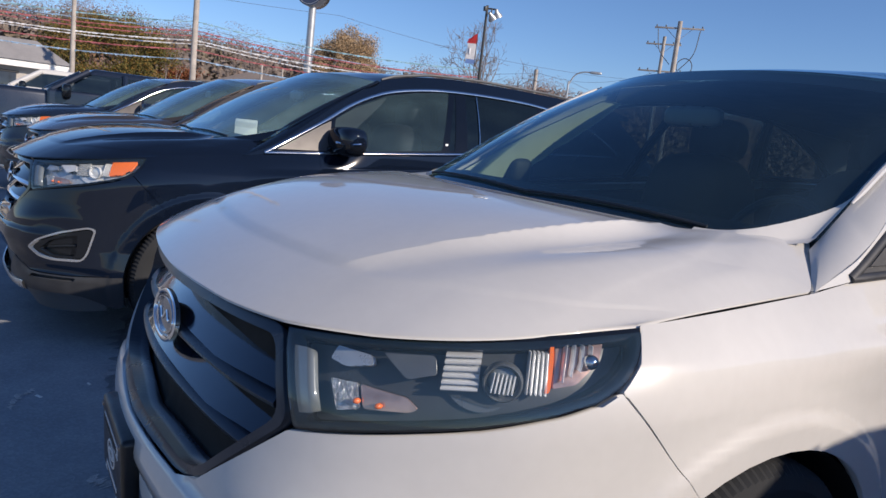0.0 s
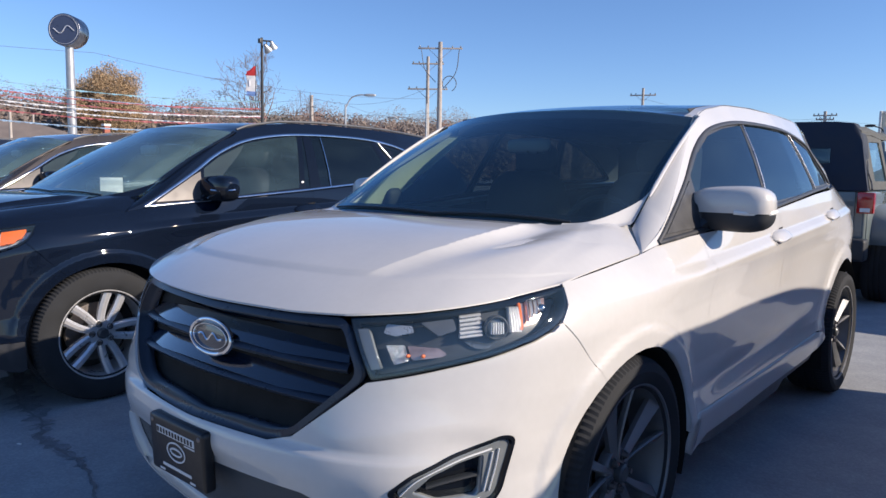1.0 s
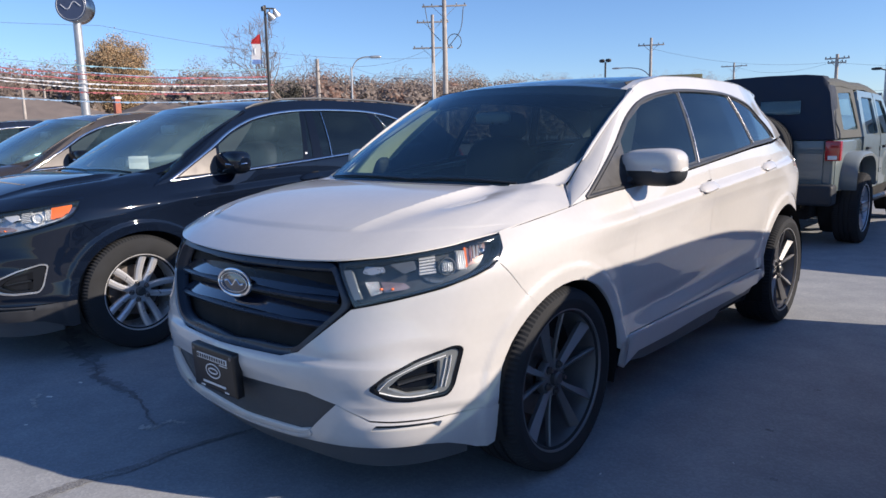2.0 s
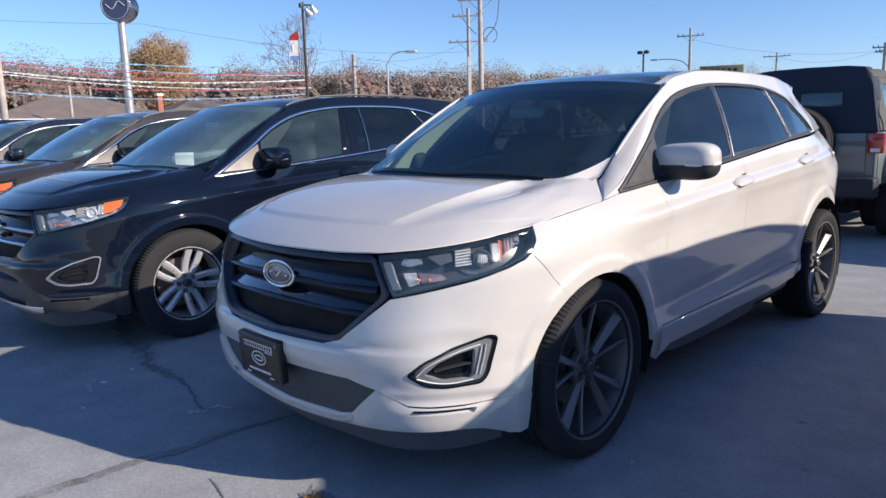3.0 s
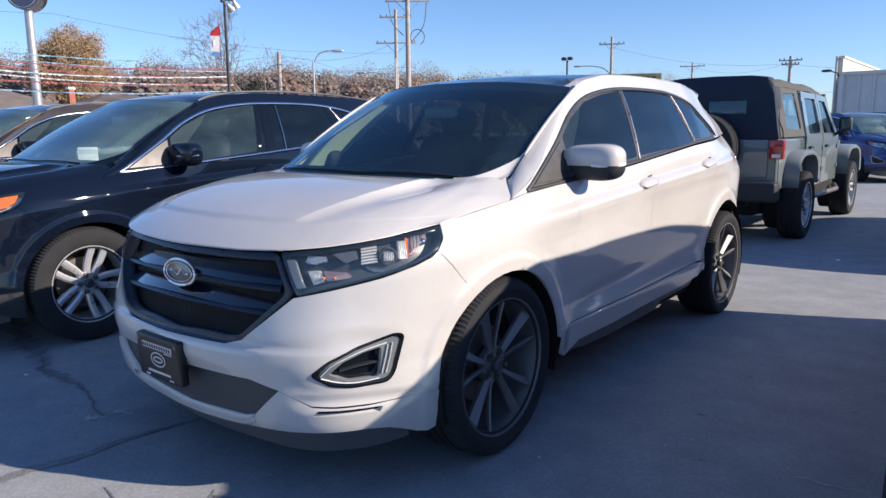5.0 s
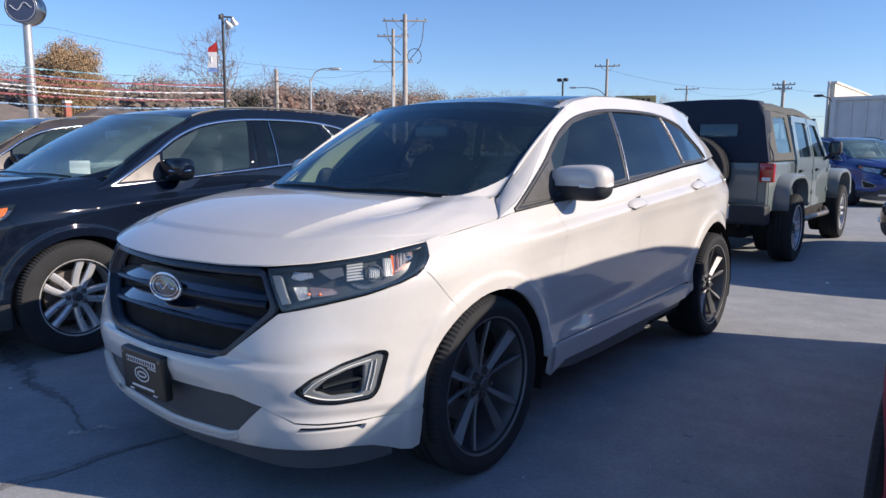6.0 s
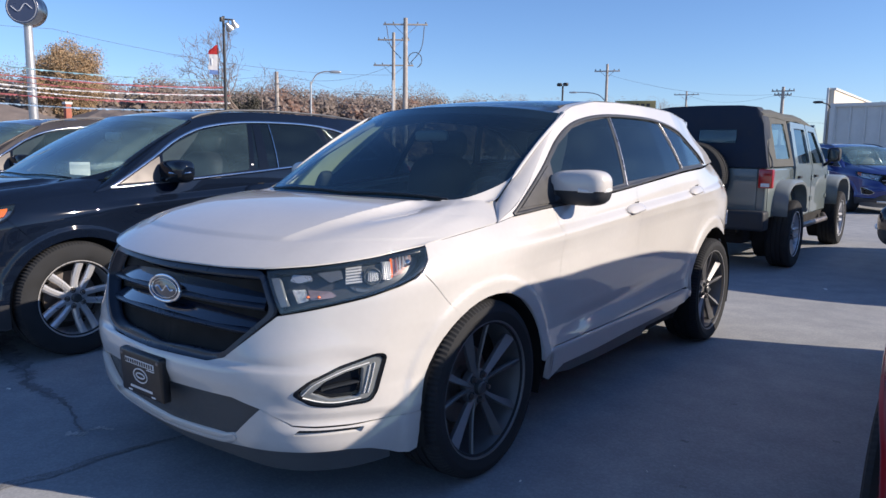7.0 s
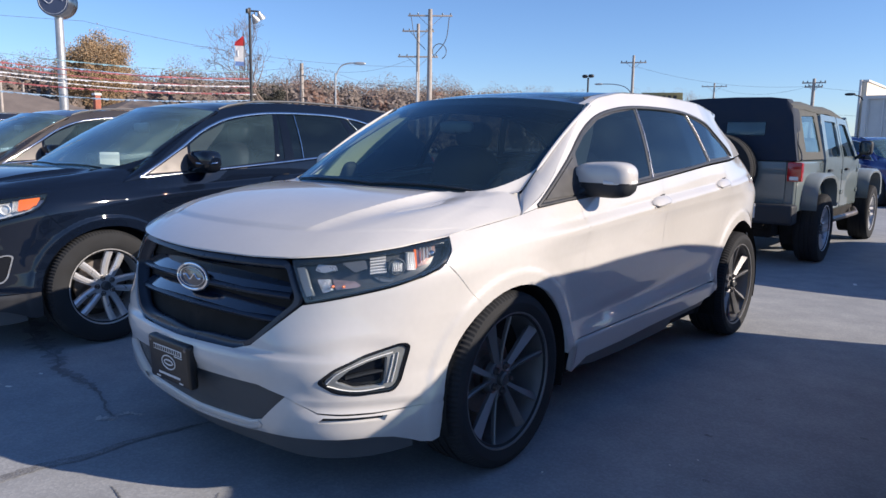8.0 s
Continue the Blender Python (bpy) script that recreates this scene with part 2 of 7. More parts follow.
def rounded(pts, r, n=5):
    """A closed polygon with its corners rounded; r: one radius or one for each corner."""
    p = np.array(pts, float)
    out = []
    for i in range(len(p)):
        a, b, c = p[i - 1], p[i], p[(i + 1) % len(p)]
        ri = r[i] if isinstance(r, (list, tuple)) else r
        da, dc = a - b, c - b
        la, lc = np.hypot(*da), np.hypot(*dc)
        k = min(ri, la * 0.49, lc * 0.49)
        if k < 1e-4:
            out.append(b)
            continue
        p0, p1 = b + da / la * k, b + dc / lc * k
        out += [(1 - t) ** 2 * p0 + 2 * t * (1 - t) * b + t * t * p1 for t in np.linspace(0, 1, n)]
    return np.array(out)


def inset(poly, d):
    """The outline moved inwards by d."""
    p = np.array(poly, float)
    area = 0.5 * np.sum(p[:, 0] * np.roll(p[:, 1], -1) - np.roll(p[:, 0], -1) * p[:, 1])
    e = np.roll(p, -1, axis=0) - p
    e /= np.maximum(np.hypot(e[:, 0], e[:, 1]), 1e-9)[:, None]
    nrm = np.stack([-e[:, 1], e[:, 0]], 1) * np.sign(area)
    m = nrm + np.roll(nrm, 1, axis=0)
    m /= np.maximum((m * nrm).sum(1), 0.35)[:, None]
    return p + m * d


def inside(poly, q):
    x, y = q[:, 0], q[:, 1]
    r = np.zeros(len(q), bool)
    for (x0, y0), (x1, y1) in zip(poly, np.roll(poly, -1, axis=0)):
        c = ((y0 > y) != (y1 > y)) & (x < (x1 - x0) * (y - y0) / ((y1 - y0) if y1 != y0 else 1e-9) + x0)
        r ^= c
    return r


def panel(outline, surf, out=0.0, depth=0.018, step=0.03, holes=(), gap=0.0012, ref=None, crease=None):
    """A sheet-metal or glass panel: an outline (with holes) on a surface surf(u, v, out), with turned-in edges of that depth and smooth normals. crease: (slope, v at u = 0) of a line that its rows of points follow."""
    tilt, base = crease or (0.0, None)
    lay = lambda p: np.stack([np.array(p)[:, 0], np.array(p)[:, 1] - tilt * np.array(p)[:, 0]], 1)
    loops = [lay(resample(inset(outline, gap), step))] + [lay(resample(inset(h, -gap), step)) for h in holes]
    lo, hi = loops[0].min(0), loops[0].max(0)
    if crease:
        lo[1] = base - step * (.5 + math.ceil((base - lo[1]) / step))
    gu, gv = np.meshgrid(np.arange(lo[0] + step / 2, hi[0], step), np.arange(lo[1] + step / 2, hi[1], step))
    g = np.stack([gu.ravel(), gv.ravel()], 1)
    keep = inside(loops[0], g)
    for h in loops[1:]:
        keep &= ~inside(h, g)
    for h in loops:
        d = np.min(np.hypot(g[:, None, 0] - h[None, :, 0], g[:, None, 1] - h[None, :, 1]), axis=1)
        keep &= d > step * 0.45
    pts = np.vstack(loops + [g[keep]])
    edges, k = [], 0
    for h in loops:
        edges += [(k + i, k + (i + 1) % len(h)) for i in range(len(h))]
        k += len(h)
    vs, es, fs, *_ = delaunay_2d_cdt([Vector(p) for p in pts], edges, [], 0, 1e-6)
    q = np.array([(v.x, v.y) for v in vs])
    tri = np.array([f for f in fs if len(f) == 3])
    cen = q[tri].mean(1)
    ok = inside(loops[0], cen)
    for h in loops[1:]:
        ok &= ~inside(h, cen)
    tri = tri[ok]
    u, v = q[:, 0], q[:, 1] + tilt * q[:, 0]
    P = surf(u, v, out)
    e = 1e-3
    N = np.cross(surf(u + e, v, out) - surf(u - e, v, out), surf(u, v + e, out) - surf(u, v - e, out))
    N /= np.maximum(np.linalg.norm(N, axis=1), 1e-12)[:, None]
    want = ref(P) if ref else P - np.array((0, 2.3, 0.6))
    flip = (N * want).sum(1) < 0
    N[flip] *= -1
    tn = np.cross(P[tri[:, 1]] - P[tri[:, 0]], P[tri[:, 2]] - P[tri[:, 0]])
    bad = (tn * N[tri].mean(1)).sum(1) < 0
    tri[bad] = tri[bad][:, ::-1]
    # turned-in edges
    count = {}
    for a, b, c in tri:
        for i, j in ((a, b), (b, c), (c, a)):
            count[(i, j)] = 1
    rim = [(i, j) for i, j in count if (j, i) not in count]
    verts, faces, normals = list(P), [tuple(t) for t in tri], list(N)
    low = {}
    for i, j in rim:
        for w in (i, j):
            if w not in low:
                low[w] = len(verts)
                verts.append(P[w] - N[w] * depth)
                normals.append(N[w] * 0.3)
        way = np.cross(P[j] - P[i], N[i])
        way /= max(np.linalg.norm(way), 1e-9)
        for w in (i, j):
            normals[low[w]] = normals[low[w]] + way
        faces.append((j, i, low[i], low[j]))
    me = bpy.data.meshes.new("panel")
    me.from_pydata([tuple(p) for p in verts], [], faces)
    me.polygons.foreach_set("use_smooth", [True] * len(me.polygons))
    me.update()
    nn = np.array(normals)
    nn /= np.maximum(np.linalg.norm(nn, axis=1), 1e-9)[:, None]
    me.normals_split_custom_set_from_vertices([tuple(x) for x in nn])
    return me


def patch(f, us, vs, depth=0.0, ref=None, close_u=False):
    """A smooth grid patch f(u, v) -> (n, 3) with exact normals."""
    U, V = np.meshgrid(us, vs, indexing="ij")
    u, v = U.ravel(), V.ravel()
    P = f(u, v)
    e = 1e-3
    N = np.cross(f(u + e, v) - f(u - e, v), f(u, v + e) - f(u, v - e))
    N /= np.maximum(np.linalg.norm(N, axis=1), 1e-12)[:, None]
    want = ref(P) if ref else P - np.array((0, 2.3, 0.6))
    flip = (N * want).sum(1).mean() < 0
    if flip:
        N = -N
    nu, nv = len(us), len(vs)
    verts, normals, faces = list(P), list(N), []
    for i in range(nu - 1):
        for j in range(nv - 1):
            q = (i * nv + j, (i + 1) * nv + j, (i + 1) * nv + j + 1, i * nv + j + 1)
            faces.append(q[::-1] if flip else q)
    if depth:
        rim = [i * nv for i in range(nu)] + [(nu - 1) * nv + j for j in range(1, nv)] + [i * nv + nv - 1 for i in range(nu - 2, -1, -1)] + [j for j in range(nv - 2, 0, -1)]
        low = []
        for w in rim:
            low.append(len(verts))
            verts.append(P[w] - N[w] * depth)
            normals.append(N[w] * 0.3 + (P[w] - P.mean(0)) / max(np.linalg.norm(P[w] - P.mean(0)), 1e-6))
        for k in range(len(rim)):
            a, b = k, (k + 1) % len(rim)
            q = (rim[a], low[a], low[b], rim[b])
            faces.append(q if not flip else q[::-1])
    me = bpy.data.meshes.new("patch")
    me.from_pydata([tuple(p) for p in verts], [], faces)
    me.polygons.foreach_set("use_smooth", [True] * len(me.polygons))
    me.update()
    nn = np.array(normals)
    nn /= np.maximum(np.linalg.norm(nn, axis=1), 1e-9)[:, None]
    me.normals_split_custom_set_from_vertices([tuple(x) for x in nn])
    return me

# ---- the crossover: one body shape, used for the parked row ----
PLAN = spline([(-.25, .062), (0, .045), (.25, .062), (.45, .105), (.62, .185), (.75, .29), (.86, .43), (.918, .60), (.938, .80), (.942, 1.2), (.94, 1.9),
               (.938, 2.6), (.935, 3.3), (.920, 3.9), (.865, 4.28), (.77, 4.49), (.58, 4.62), (.3, 4.675), (0, 4.69), (-.3, 4.675)])[24:-24]
ARC = np.concatenate([[0], np.cumsum(np.hypot(*np.diff(PLAN, axis=0).T))])
TAN = np.gradient(PLAN, ARC, axis=0)
TAN /= np.linalg.norm(TAN, axis=1)[:, None]
S_END = float(ARC[-1])


def at_y(y):
    """Arc length along the flank at that y."""
    m = PLAN[:, 0] > .55
    return float(np.interp(y, PLAN[m][:, 1], ARC[m]))


def ease(a, b, x):
    t = np.clip((x - a) / (b - a), 0, 1)
    return t * t * (3 - 2 * t)


LIP_S = (0, .36, .54, .72, .93, 1.205)
LIP_Z = (.922, .925, .931, .946, .969, .999)
BELT_Y = (1.12, 1.26, 1.56, 2.36, 3.2, 4.03, 4.5, 4.8)
BELT_Z = (1.045, 1.072, 1.092, 1.155, 1.226, 1.265, 1.285, 1.29)
TOP_S = [*LIP_S, 1.693, *[at_y(y) for y in BELT_Y[1:-1]], S_END]
TOP_Z = [*LIP_Z, 1.045, *BELT_Z[1:-1], 1.29]
FRONT_Z = (.14, .20, .25, .30, .38, .50, .62, .72, .82, .90, .95, 1.1, 1.8)
FRONT_O = (-.12, -.085, -.045, -.018, .0, .01, .012, .005, -.012, -.04, -.075, -.22, -.9)
SIDE_Z = (.14, .22, .32, .42, .52, .62, .72, .86, .94, 1.02, 1.10, 1.17, 1.3, 1.8)
SIDE_O = (-.085, -.05, -.028, -.012, -.028, -.024, -.012, -.003, -.003, -.016, -.032, -.052, -.09, -.32)
_zz = np.linspace(.1, 1.85, 701)
_k = np.hanning(29) / np.hanning(29).sum()
_ks = np.hanning(9) / np.hanning(9).sum()
_FO = np.convolve(np.pad(np.interp(_zz, FRONT_Z, FRONT_O), 14, mode="edge"), _k, "valid")
_SO = np.convolve(np.pad(np.interp(_zz, SIDE_Z, SIDE_O), 4, mode="edge"), _ks, "valid")
ARCHES = ((at_y(.985), .432, .398), (at_y(3.80), .442, .455))


DOOR_CREASE = (.0585, .962 - .0585 * 1.908)


def hull_off(s, z):
    """How far the skin stands outside the plan, at arc length s and height z."""
    f = 1 - ease(.62, 1.25, s)
    rise = .0375 * np.clip(s - 1.87, 0, 2.3)
    o = f * np.interp(z, _zz, _FO) + (1 - f) * np.interp(z - rise * ease(.6, .9, z), _zz, _SO)
    t = np.interp(s, TOP_S, TOP_Z)
    wing = ease(.75, 1.2, s) * (1 - ease(1.7, 2.5, s))
    o = o - wing * .06 * (np.clip(z - (t - .16), 0, .3) / .16) ** 2
    tail = ease(4.0, 4.75, s)
    o = o - tail * .085 * (np.clip(z - .98, 0, .5) / .28) ** 1.6
    for s0, a, b in ARCHES:
        r = np.hypot((s - s0) / a, (z - .372) / b)
        o = o + (.009 * (1 - ease(1.12, 1.20, r)) + .007 * (1 - ease(1.1, 1.32, r))) * ease(.8, 1.0, z * 0 + r)
    # crease along the doors, sharp above and hollow below
    dz = z - (DOOR_CREASE[1] + DOOR_CREASE[0] * s)
    o = o + .025 * np.where(dz < 0, np.clip(1 + dz / .13, 0, 1) ** 1.6, np.clip(1 - dz / .03, 0, 1)) * ease(1.66, 2.0, s) * (1 - ease(4.5, 4.8, s))
    # bumper nose standing out below the grille
    o = o + .030 * np.exp(-((z - .535) / .065) ** 2) * (1 - ease(.15, .95, s)) * (1 - ease(.575, .60, z))
    # ledge under the fog lamps
    o = o - .009 * (1 - ease(.400, .436, z)) * ease(.360, .395, z) * ease(.55, .66, s) * (1 - ease(.95, 1.1, s))
    o = o + np.exp(-((s - .68) / .26) ** 2) * (.016 + .034 * (1 - ease(.56, .74, z)))
    zl = .50 + .055 * (s - 2.1)
    o = o - .012 * np.exp(-((z - zl) / .05) ** 2) * ease(2.05, 2.4, s) * (1 - ease(3.5, 3.9, s))
    # pocket round the fog lamp and the corner above it
    fp = np.hypot((s - .80) / .30, (z - .52) / .13)
    o = o - .010 * (1 - ease(.70, 1.20, fp)) * (1 - ease(.85, 1.05, s))
    return o


def side(s, z, out=0.0):
    """The skin below the waist: arc length from the middle of the nose (minus: the other side) and height."""
    sg, a = np.where(s < 0, -1.0, 1.0), np.abs(s)
    x, y = np.interp(a, ARC, PLAN[:, 0]), np.interp(a, ARC, PLAN[:, 1])
    tx, ty = np.interp(a, ARC, TAN[:, 0]), np.interp(a, ARC, TAN[:, 1])
    o = hull_off(a, z) + out
    return np.stack([sg * (x + ty * o), y - tx * o, z + 0 * x], -1)


def glass_x(y, z):
    b = np.interp(y, (1.12, 1.26, 1.56, 2.4, 3.0, 3.5, 4.03, 4.5), (.857, .868, .878, .888, .874, .842, .762, .655))
    d = z - np.interp(y, BELT_Y, BELT_Z)
    return b - .36 * d - .28 * np.maximum(0, d) ** 2


def house(y, z, out=0.0):
    """The skin of the upper flank."""
    return np.stack([glass_x(y, z) + out, y + 0 * z, z + 0 * y], -1)


RAIL_Y = (1.335, 1.62, 1.95, 2.1, 2.36, 2.72, 3.35, 3.9, 4.35)
RAIL_Z = (1.148, 1.345, 1.543, 1.590, 1.630, 1.643, 1.634, 1.604, 1.555)
MID_Y = (1.80, 2.0, 2.3, 2.8, 3.3, 3.9, 4.2)
MID_Z = (1.590, 1.622, 1.648, 1.662, 1.655, 1.620, 1.578)


def v3(p):
    return np.array(p, float)


def bonnet(w, v):
    """Bonnet: w across (-1..1), v from the lip (0) to the scuttle (1)."""
    a = np.abs(w)
    s = a * 1.205
    A = side(s, np.interp(s, LIP_S, LIP_Z), .017 - .020 * ease(.80, 1.2, s))
    A[:, 0] = np.where(w < 0, -A[:, 0], A[:, 0])
    B = scuttle(w)
    P = A + (B - A) * v[:, None]
    g = .52 * (1 - (1 - v) ** 4) + .48 * v
    P[:, 2] = A[:, 2] + (B[:, 2] - A[:, 2]) * g
    # the edge beside the wing bends at the wing's corner
    tip, mid, end = side(np.array([1.205]), np.array([.999]), -.004)[0], side(np.array([1.693]), np.array([1.045]), -.004)[0], scuttle(np.array([1.0]))[0]
    vm = .70
    E = np.where(v[:, None] < vm, tip + (mid - tip) * (v[:, None] / vm), mid + (end - mid) * ((v[:, None] - vm) / (1 - vm)))
    L = tip + (end - tip) * v[:, None]
    L[:, 2] = tip[2] + (end[2] - tip[2]) * g
    c = (E - L) * (a ** 5)[:, None]
    c[:, 0] = np.where(w < 0, -c[:, 0], c[:, 0])
    P = P + c
    # crown and the two pressed ridges
    P[:, 2] += .028 * (1 - a ** 2) * np.sin(np.pi * np.clip(v, 0, 1)) * .5
    d = np.abs(P[:, 0]) - np.interp(v, (0, .177, .27, .44, .6, .8, 1.0), (.36, .441, .478, .520, .533, .531, .525))
    fall = 1 - 1.35 * (1 - (1 - np.clip(d / .075, 0, 1)) ** 2) + .62 * ease(.07, .19, d)
    amp = .006 * ease(.165, .20, v) + .019 * ease(.17, .8, v)
    P[:, 2] += amp * np.where(d < 0, 1.0, fall) * (1 - ease(.88, 1.0, a)) * (1 - .6 * ease(.84, 1.0, v))
    # flat middle, and shoulders that swell towards the screen's corners
    P[:, 2] += ease(.25, .95, v) * (.009 * ease(.56, .80, a) * (1 - ease(.88, 1.0, a)) - .012 * (1 - ease(.5, .72, a)))
    return P


def scuttle(w):
    a = np.abs(w)
    y = .985 + .09 * np.clip(a / .82, 0, 1) ** 2 + .03 * ease(.5, .82, a) + .23 * ease(.80, 1.0, a)
    x = .70 * np.sin(np.clip(a, 0, 1.2) / 1.0 * np.pi / 2 * .92) / np.sin(np.pi / 2 * .92)
    z = 1.130 - .012 * a ** 2 + .030 * ease(.82, 1.0, a)
    return np.stack([np.where(w < 0, -x, x), y, z], -1)


def header(w):
    a = np.abs(w)
    return np.stack([w * .688, 1.80 + .15 * a ** 2.2, 1.590 - .047 * a ** 2.5], -1)


def windscreen(w, v):
    B = scuttle(w) + v3((0, .02, -.012))
    B = B + (np.abs(w) ** 6)[:, None] * np.stack([np.sign(w) * .058, 0 * w - .081, 0 * w + .003], -1)
    P = B + (header(w) - B) * v[:, None]
    bow = np.sin(np.pi * np.clip(v, 0, 1))
    P[:, 2] += .035 * bow * (1 - .4 * w ** 2)
    return P


_ry, _rz = spline(np.stack([MID_Y, MID_Z], 1), 8).T


def roof(w, v):
    """Roof: v from the header to the spoiler."""
    y0 = header(w)[:, 1]
    y = y0 + (4.12 - y0) * v
    ze = np.maximum(np.interp(y, RAIL_Y, RAIL_Z), 1.543 - .09 * np.abs(1.95 - y))
    zm = np.interp(y, _ry, _rz)
    k = np.abs(w) ** 2.3
    return np.stack([w * glass_x(np.maximum(y, 1.95), ze), y, zm * (1 - k) + ze * k], -1)


def tailgate(w, v):
    a = np.abs(w)
    y0 = 4.03
    top_z = np.interp(y0, RAIL_Y, RAIL_Z) + .01 * (1 - a ** 2.3) - .02
    x0 = w * .60
    low = side(S_END - .78 * a, 1.29 + 0 * a, 0)
    x1 = np.where(w < 0, -low[:, 0], low[:, 0]) * .985
    y1 = low[:, 1] - .05
    return np.stack([x0 + (x1 - x0) * v, y0 + (y1 - y0) * v, top_z + (1.285 - top_z) * v], -1)


MESHES = {}
MIRROR = Matrix.Diagonal((-1, 1, 1, 1))


def cached(key, build):
    if key not in MESHES:
        MESHES[key] = build()
    return MESHES[key]


def arch(k, t0, t1, n=14, grow=0.0):
    """Points along a wheel arch, by angle in degrees."""
    s0, a, b = ARCHES[k]
    return [(s0 - (a + grow) * math.cos(radians(t)), .372 + (b + grow) * math.sin(radians(t))) for t in np.linspace(t0, t1, n)]


def both(half):
    """A symmetric outline from its half, listed from the middle line out and back to the middle line."""
    return list(half) + [(-s, z) for s, z in half[::-1] if s > 0]


GRILLE = [(0, .910), (.30, .914), (.535, .918), (.604, .778), (.405, .606), (.33, .585), (0, .580)]
HEADLAMP = [(.541, .923), (.715, .941), (.93, .965), (1.214, .996), (1.186, .948), (1.156, .914), (1.112, .888), (1.05, .867), (.92, .834), (.78, .806), (.618, .772)]
FOG = [(.664, .503), (.722, .553), (.82, .598), (.955, .634), (.995, .624), (.956, .490), (.929, .456), (.80, .450), (.728, .460)]
INTAKE = [(0, .462), (.30, .465), (.44, .468), (.552, .440), (.410, .302), (.345, .280), (0, .262)]
DLO = [(1.235, 1.074), (1.56, 1.262), (1.78, 1.398), (1.985, 1.484), (2.20, 1.530), (2.45, 1.556), (2.80, 1.563), (3.15, 1.552), (3.45, 1.508), (3.72, 1.415), (3.93, 1.297), (3.935, 1.278), (3.88, 1.262), (3.2, 1.232), (2.36, 1.162), (1.56, 1.098)]
WIN_F = [(1.62, 1.115), (1.66, 1.30), (1.80, 1.385), (2.0, 1.470), (2.20, 1.512), (2.45, 1.545), (2.350, 1.195), (2.34, 1.180), (1.9, 1.138)]
WIN_R = [(2.395, 1.188), (2.45, 1.40), (2.495, 1.548), (2.80, 1.552), (3.10, 1.544), (3.162, 1.532), (3.275, 1.258), (3.26, 1.246), (2.9, 1.216)]
WIN_Q = [(3.345, 1.262), (3.225, 1.532), (3.43, 1.490), (3.68, 1.402), (3.885, 1.292), (3.85, 1.276)]


def tyre_mesh(r=.372, half=.128, rim=.268):
    bm = bmesh.new()
    prof = [(rim - .02, -half * .8), (rim, -half * .93), (rim + .03, -half), (r - .045, -half * 1.01), (r - .018, -half * .95), (r - .004, -half * .80), (r, -half * .62)]
    for g in (-.36, 0, .36):
        prof += [(r, (g - .06) * half), (r - .008, (g - .05) * half), (r - .008, (g + .05) * half), (r, (g + .06) * half)]
    prof += [(a, -b) for a, b in prof[6::-1]]
    n = 220
    rings = []
    for k in range(n):
        c, s = math.cos(2 * math.pi * k / n), math.sin(2 * math.pi * k / n)
        ring = []
        for i, (a, h) in enumerate(prof):
            cut = .004 if k % 2 == 0 and a > r - .019 and abs(h) > half * .4 else 0
            ring.append(bm.verts.new((h, (a - cut) * c, (a - cut) * s)))
        rings.append(ring)
    for k in range(n):
        a, b = rings[k], rings[(k + 1) % n]
        for i in range(len(prof) - 1):
            bm.faces.new((a[i], b[i], b[i + 1], a[i + 1]))
    bmesh.ops.recalc_face_normals(bm, faces=bm.faces)
    return mesh_of(bm, "tyre", smooth_angle=25)


def spoke_mesh(ang0, ang1, r0, r1, w0, w1, x0, x1, thick=.03, twist=0.0):
    """One wheel spoke from the hub out to the rim, with a ridged face; twist: how far the face drops towards one side."""
    bm = bmesh.new()
    rings = []
    for t in np.linspace(0, 1, 9):
        r, a = r0 + (r1 - r0) * t, radians(ang0 + (ang1 - ang0) * t ** .8)
        w, x = w0 + (w1 - w0) * t ** 1.3, x0 + (x1 - x0) * t ** 1.5
        d, n = Vector((0, math.cos(a), math.sin(a))), Vector((0, -math.sin(a), math.cos(a)))
        c = d * r
        f = abs(twist) * (.35 + .65 * t)
        if twist:
            sec = ((-.5, -thick - f), (-.5, -.004 - f), (.1, -.35 * f), (.38, .0), (.5, -.006), (.5, -thick))
        else:
            sec = ((-.5, -thick), (-.5, -.010), (-.18, .0), (.22, -.002), (.5, -.014), (.5, -thick))
        sg = -1 if twist < 0 else 1
        rings.append([bm.verts.new(c + n * (w * k * sg) + Vector((x + h, 0, 0))) for k, h in sec])
    for a, b in zip(rings, rings[1:]):
        for i in range(6):
            bm.faces.new((a[i], a[(i + 1) % 6], b[(i + 1) % 6], b[i]))
    bm.faces.new(rings[0])
    bm.faces.new(rings[-1])
    bmesh.ops.recalc_face_normals(bm, faces=bm.faces)
    return mesh_of(bm, "spoke", smooth_angle=20)


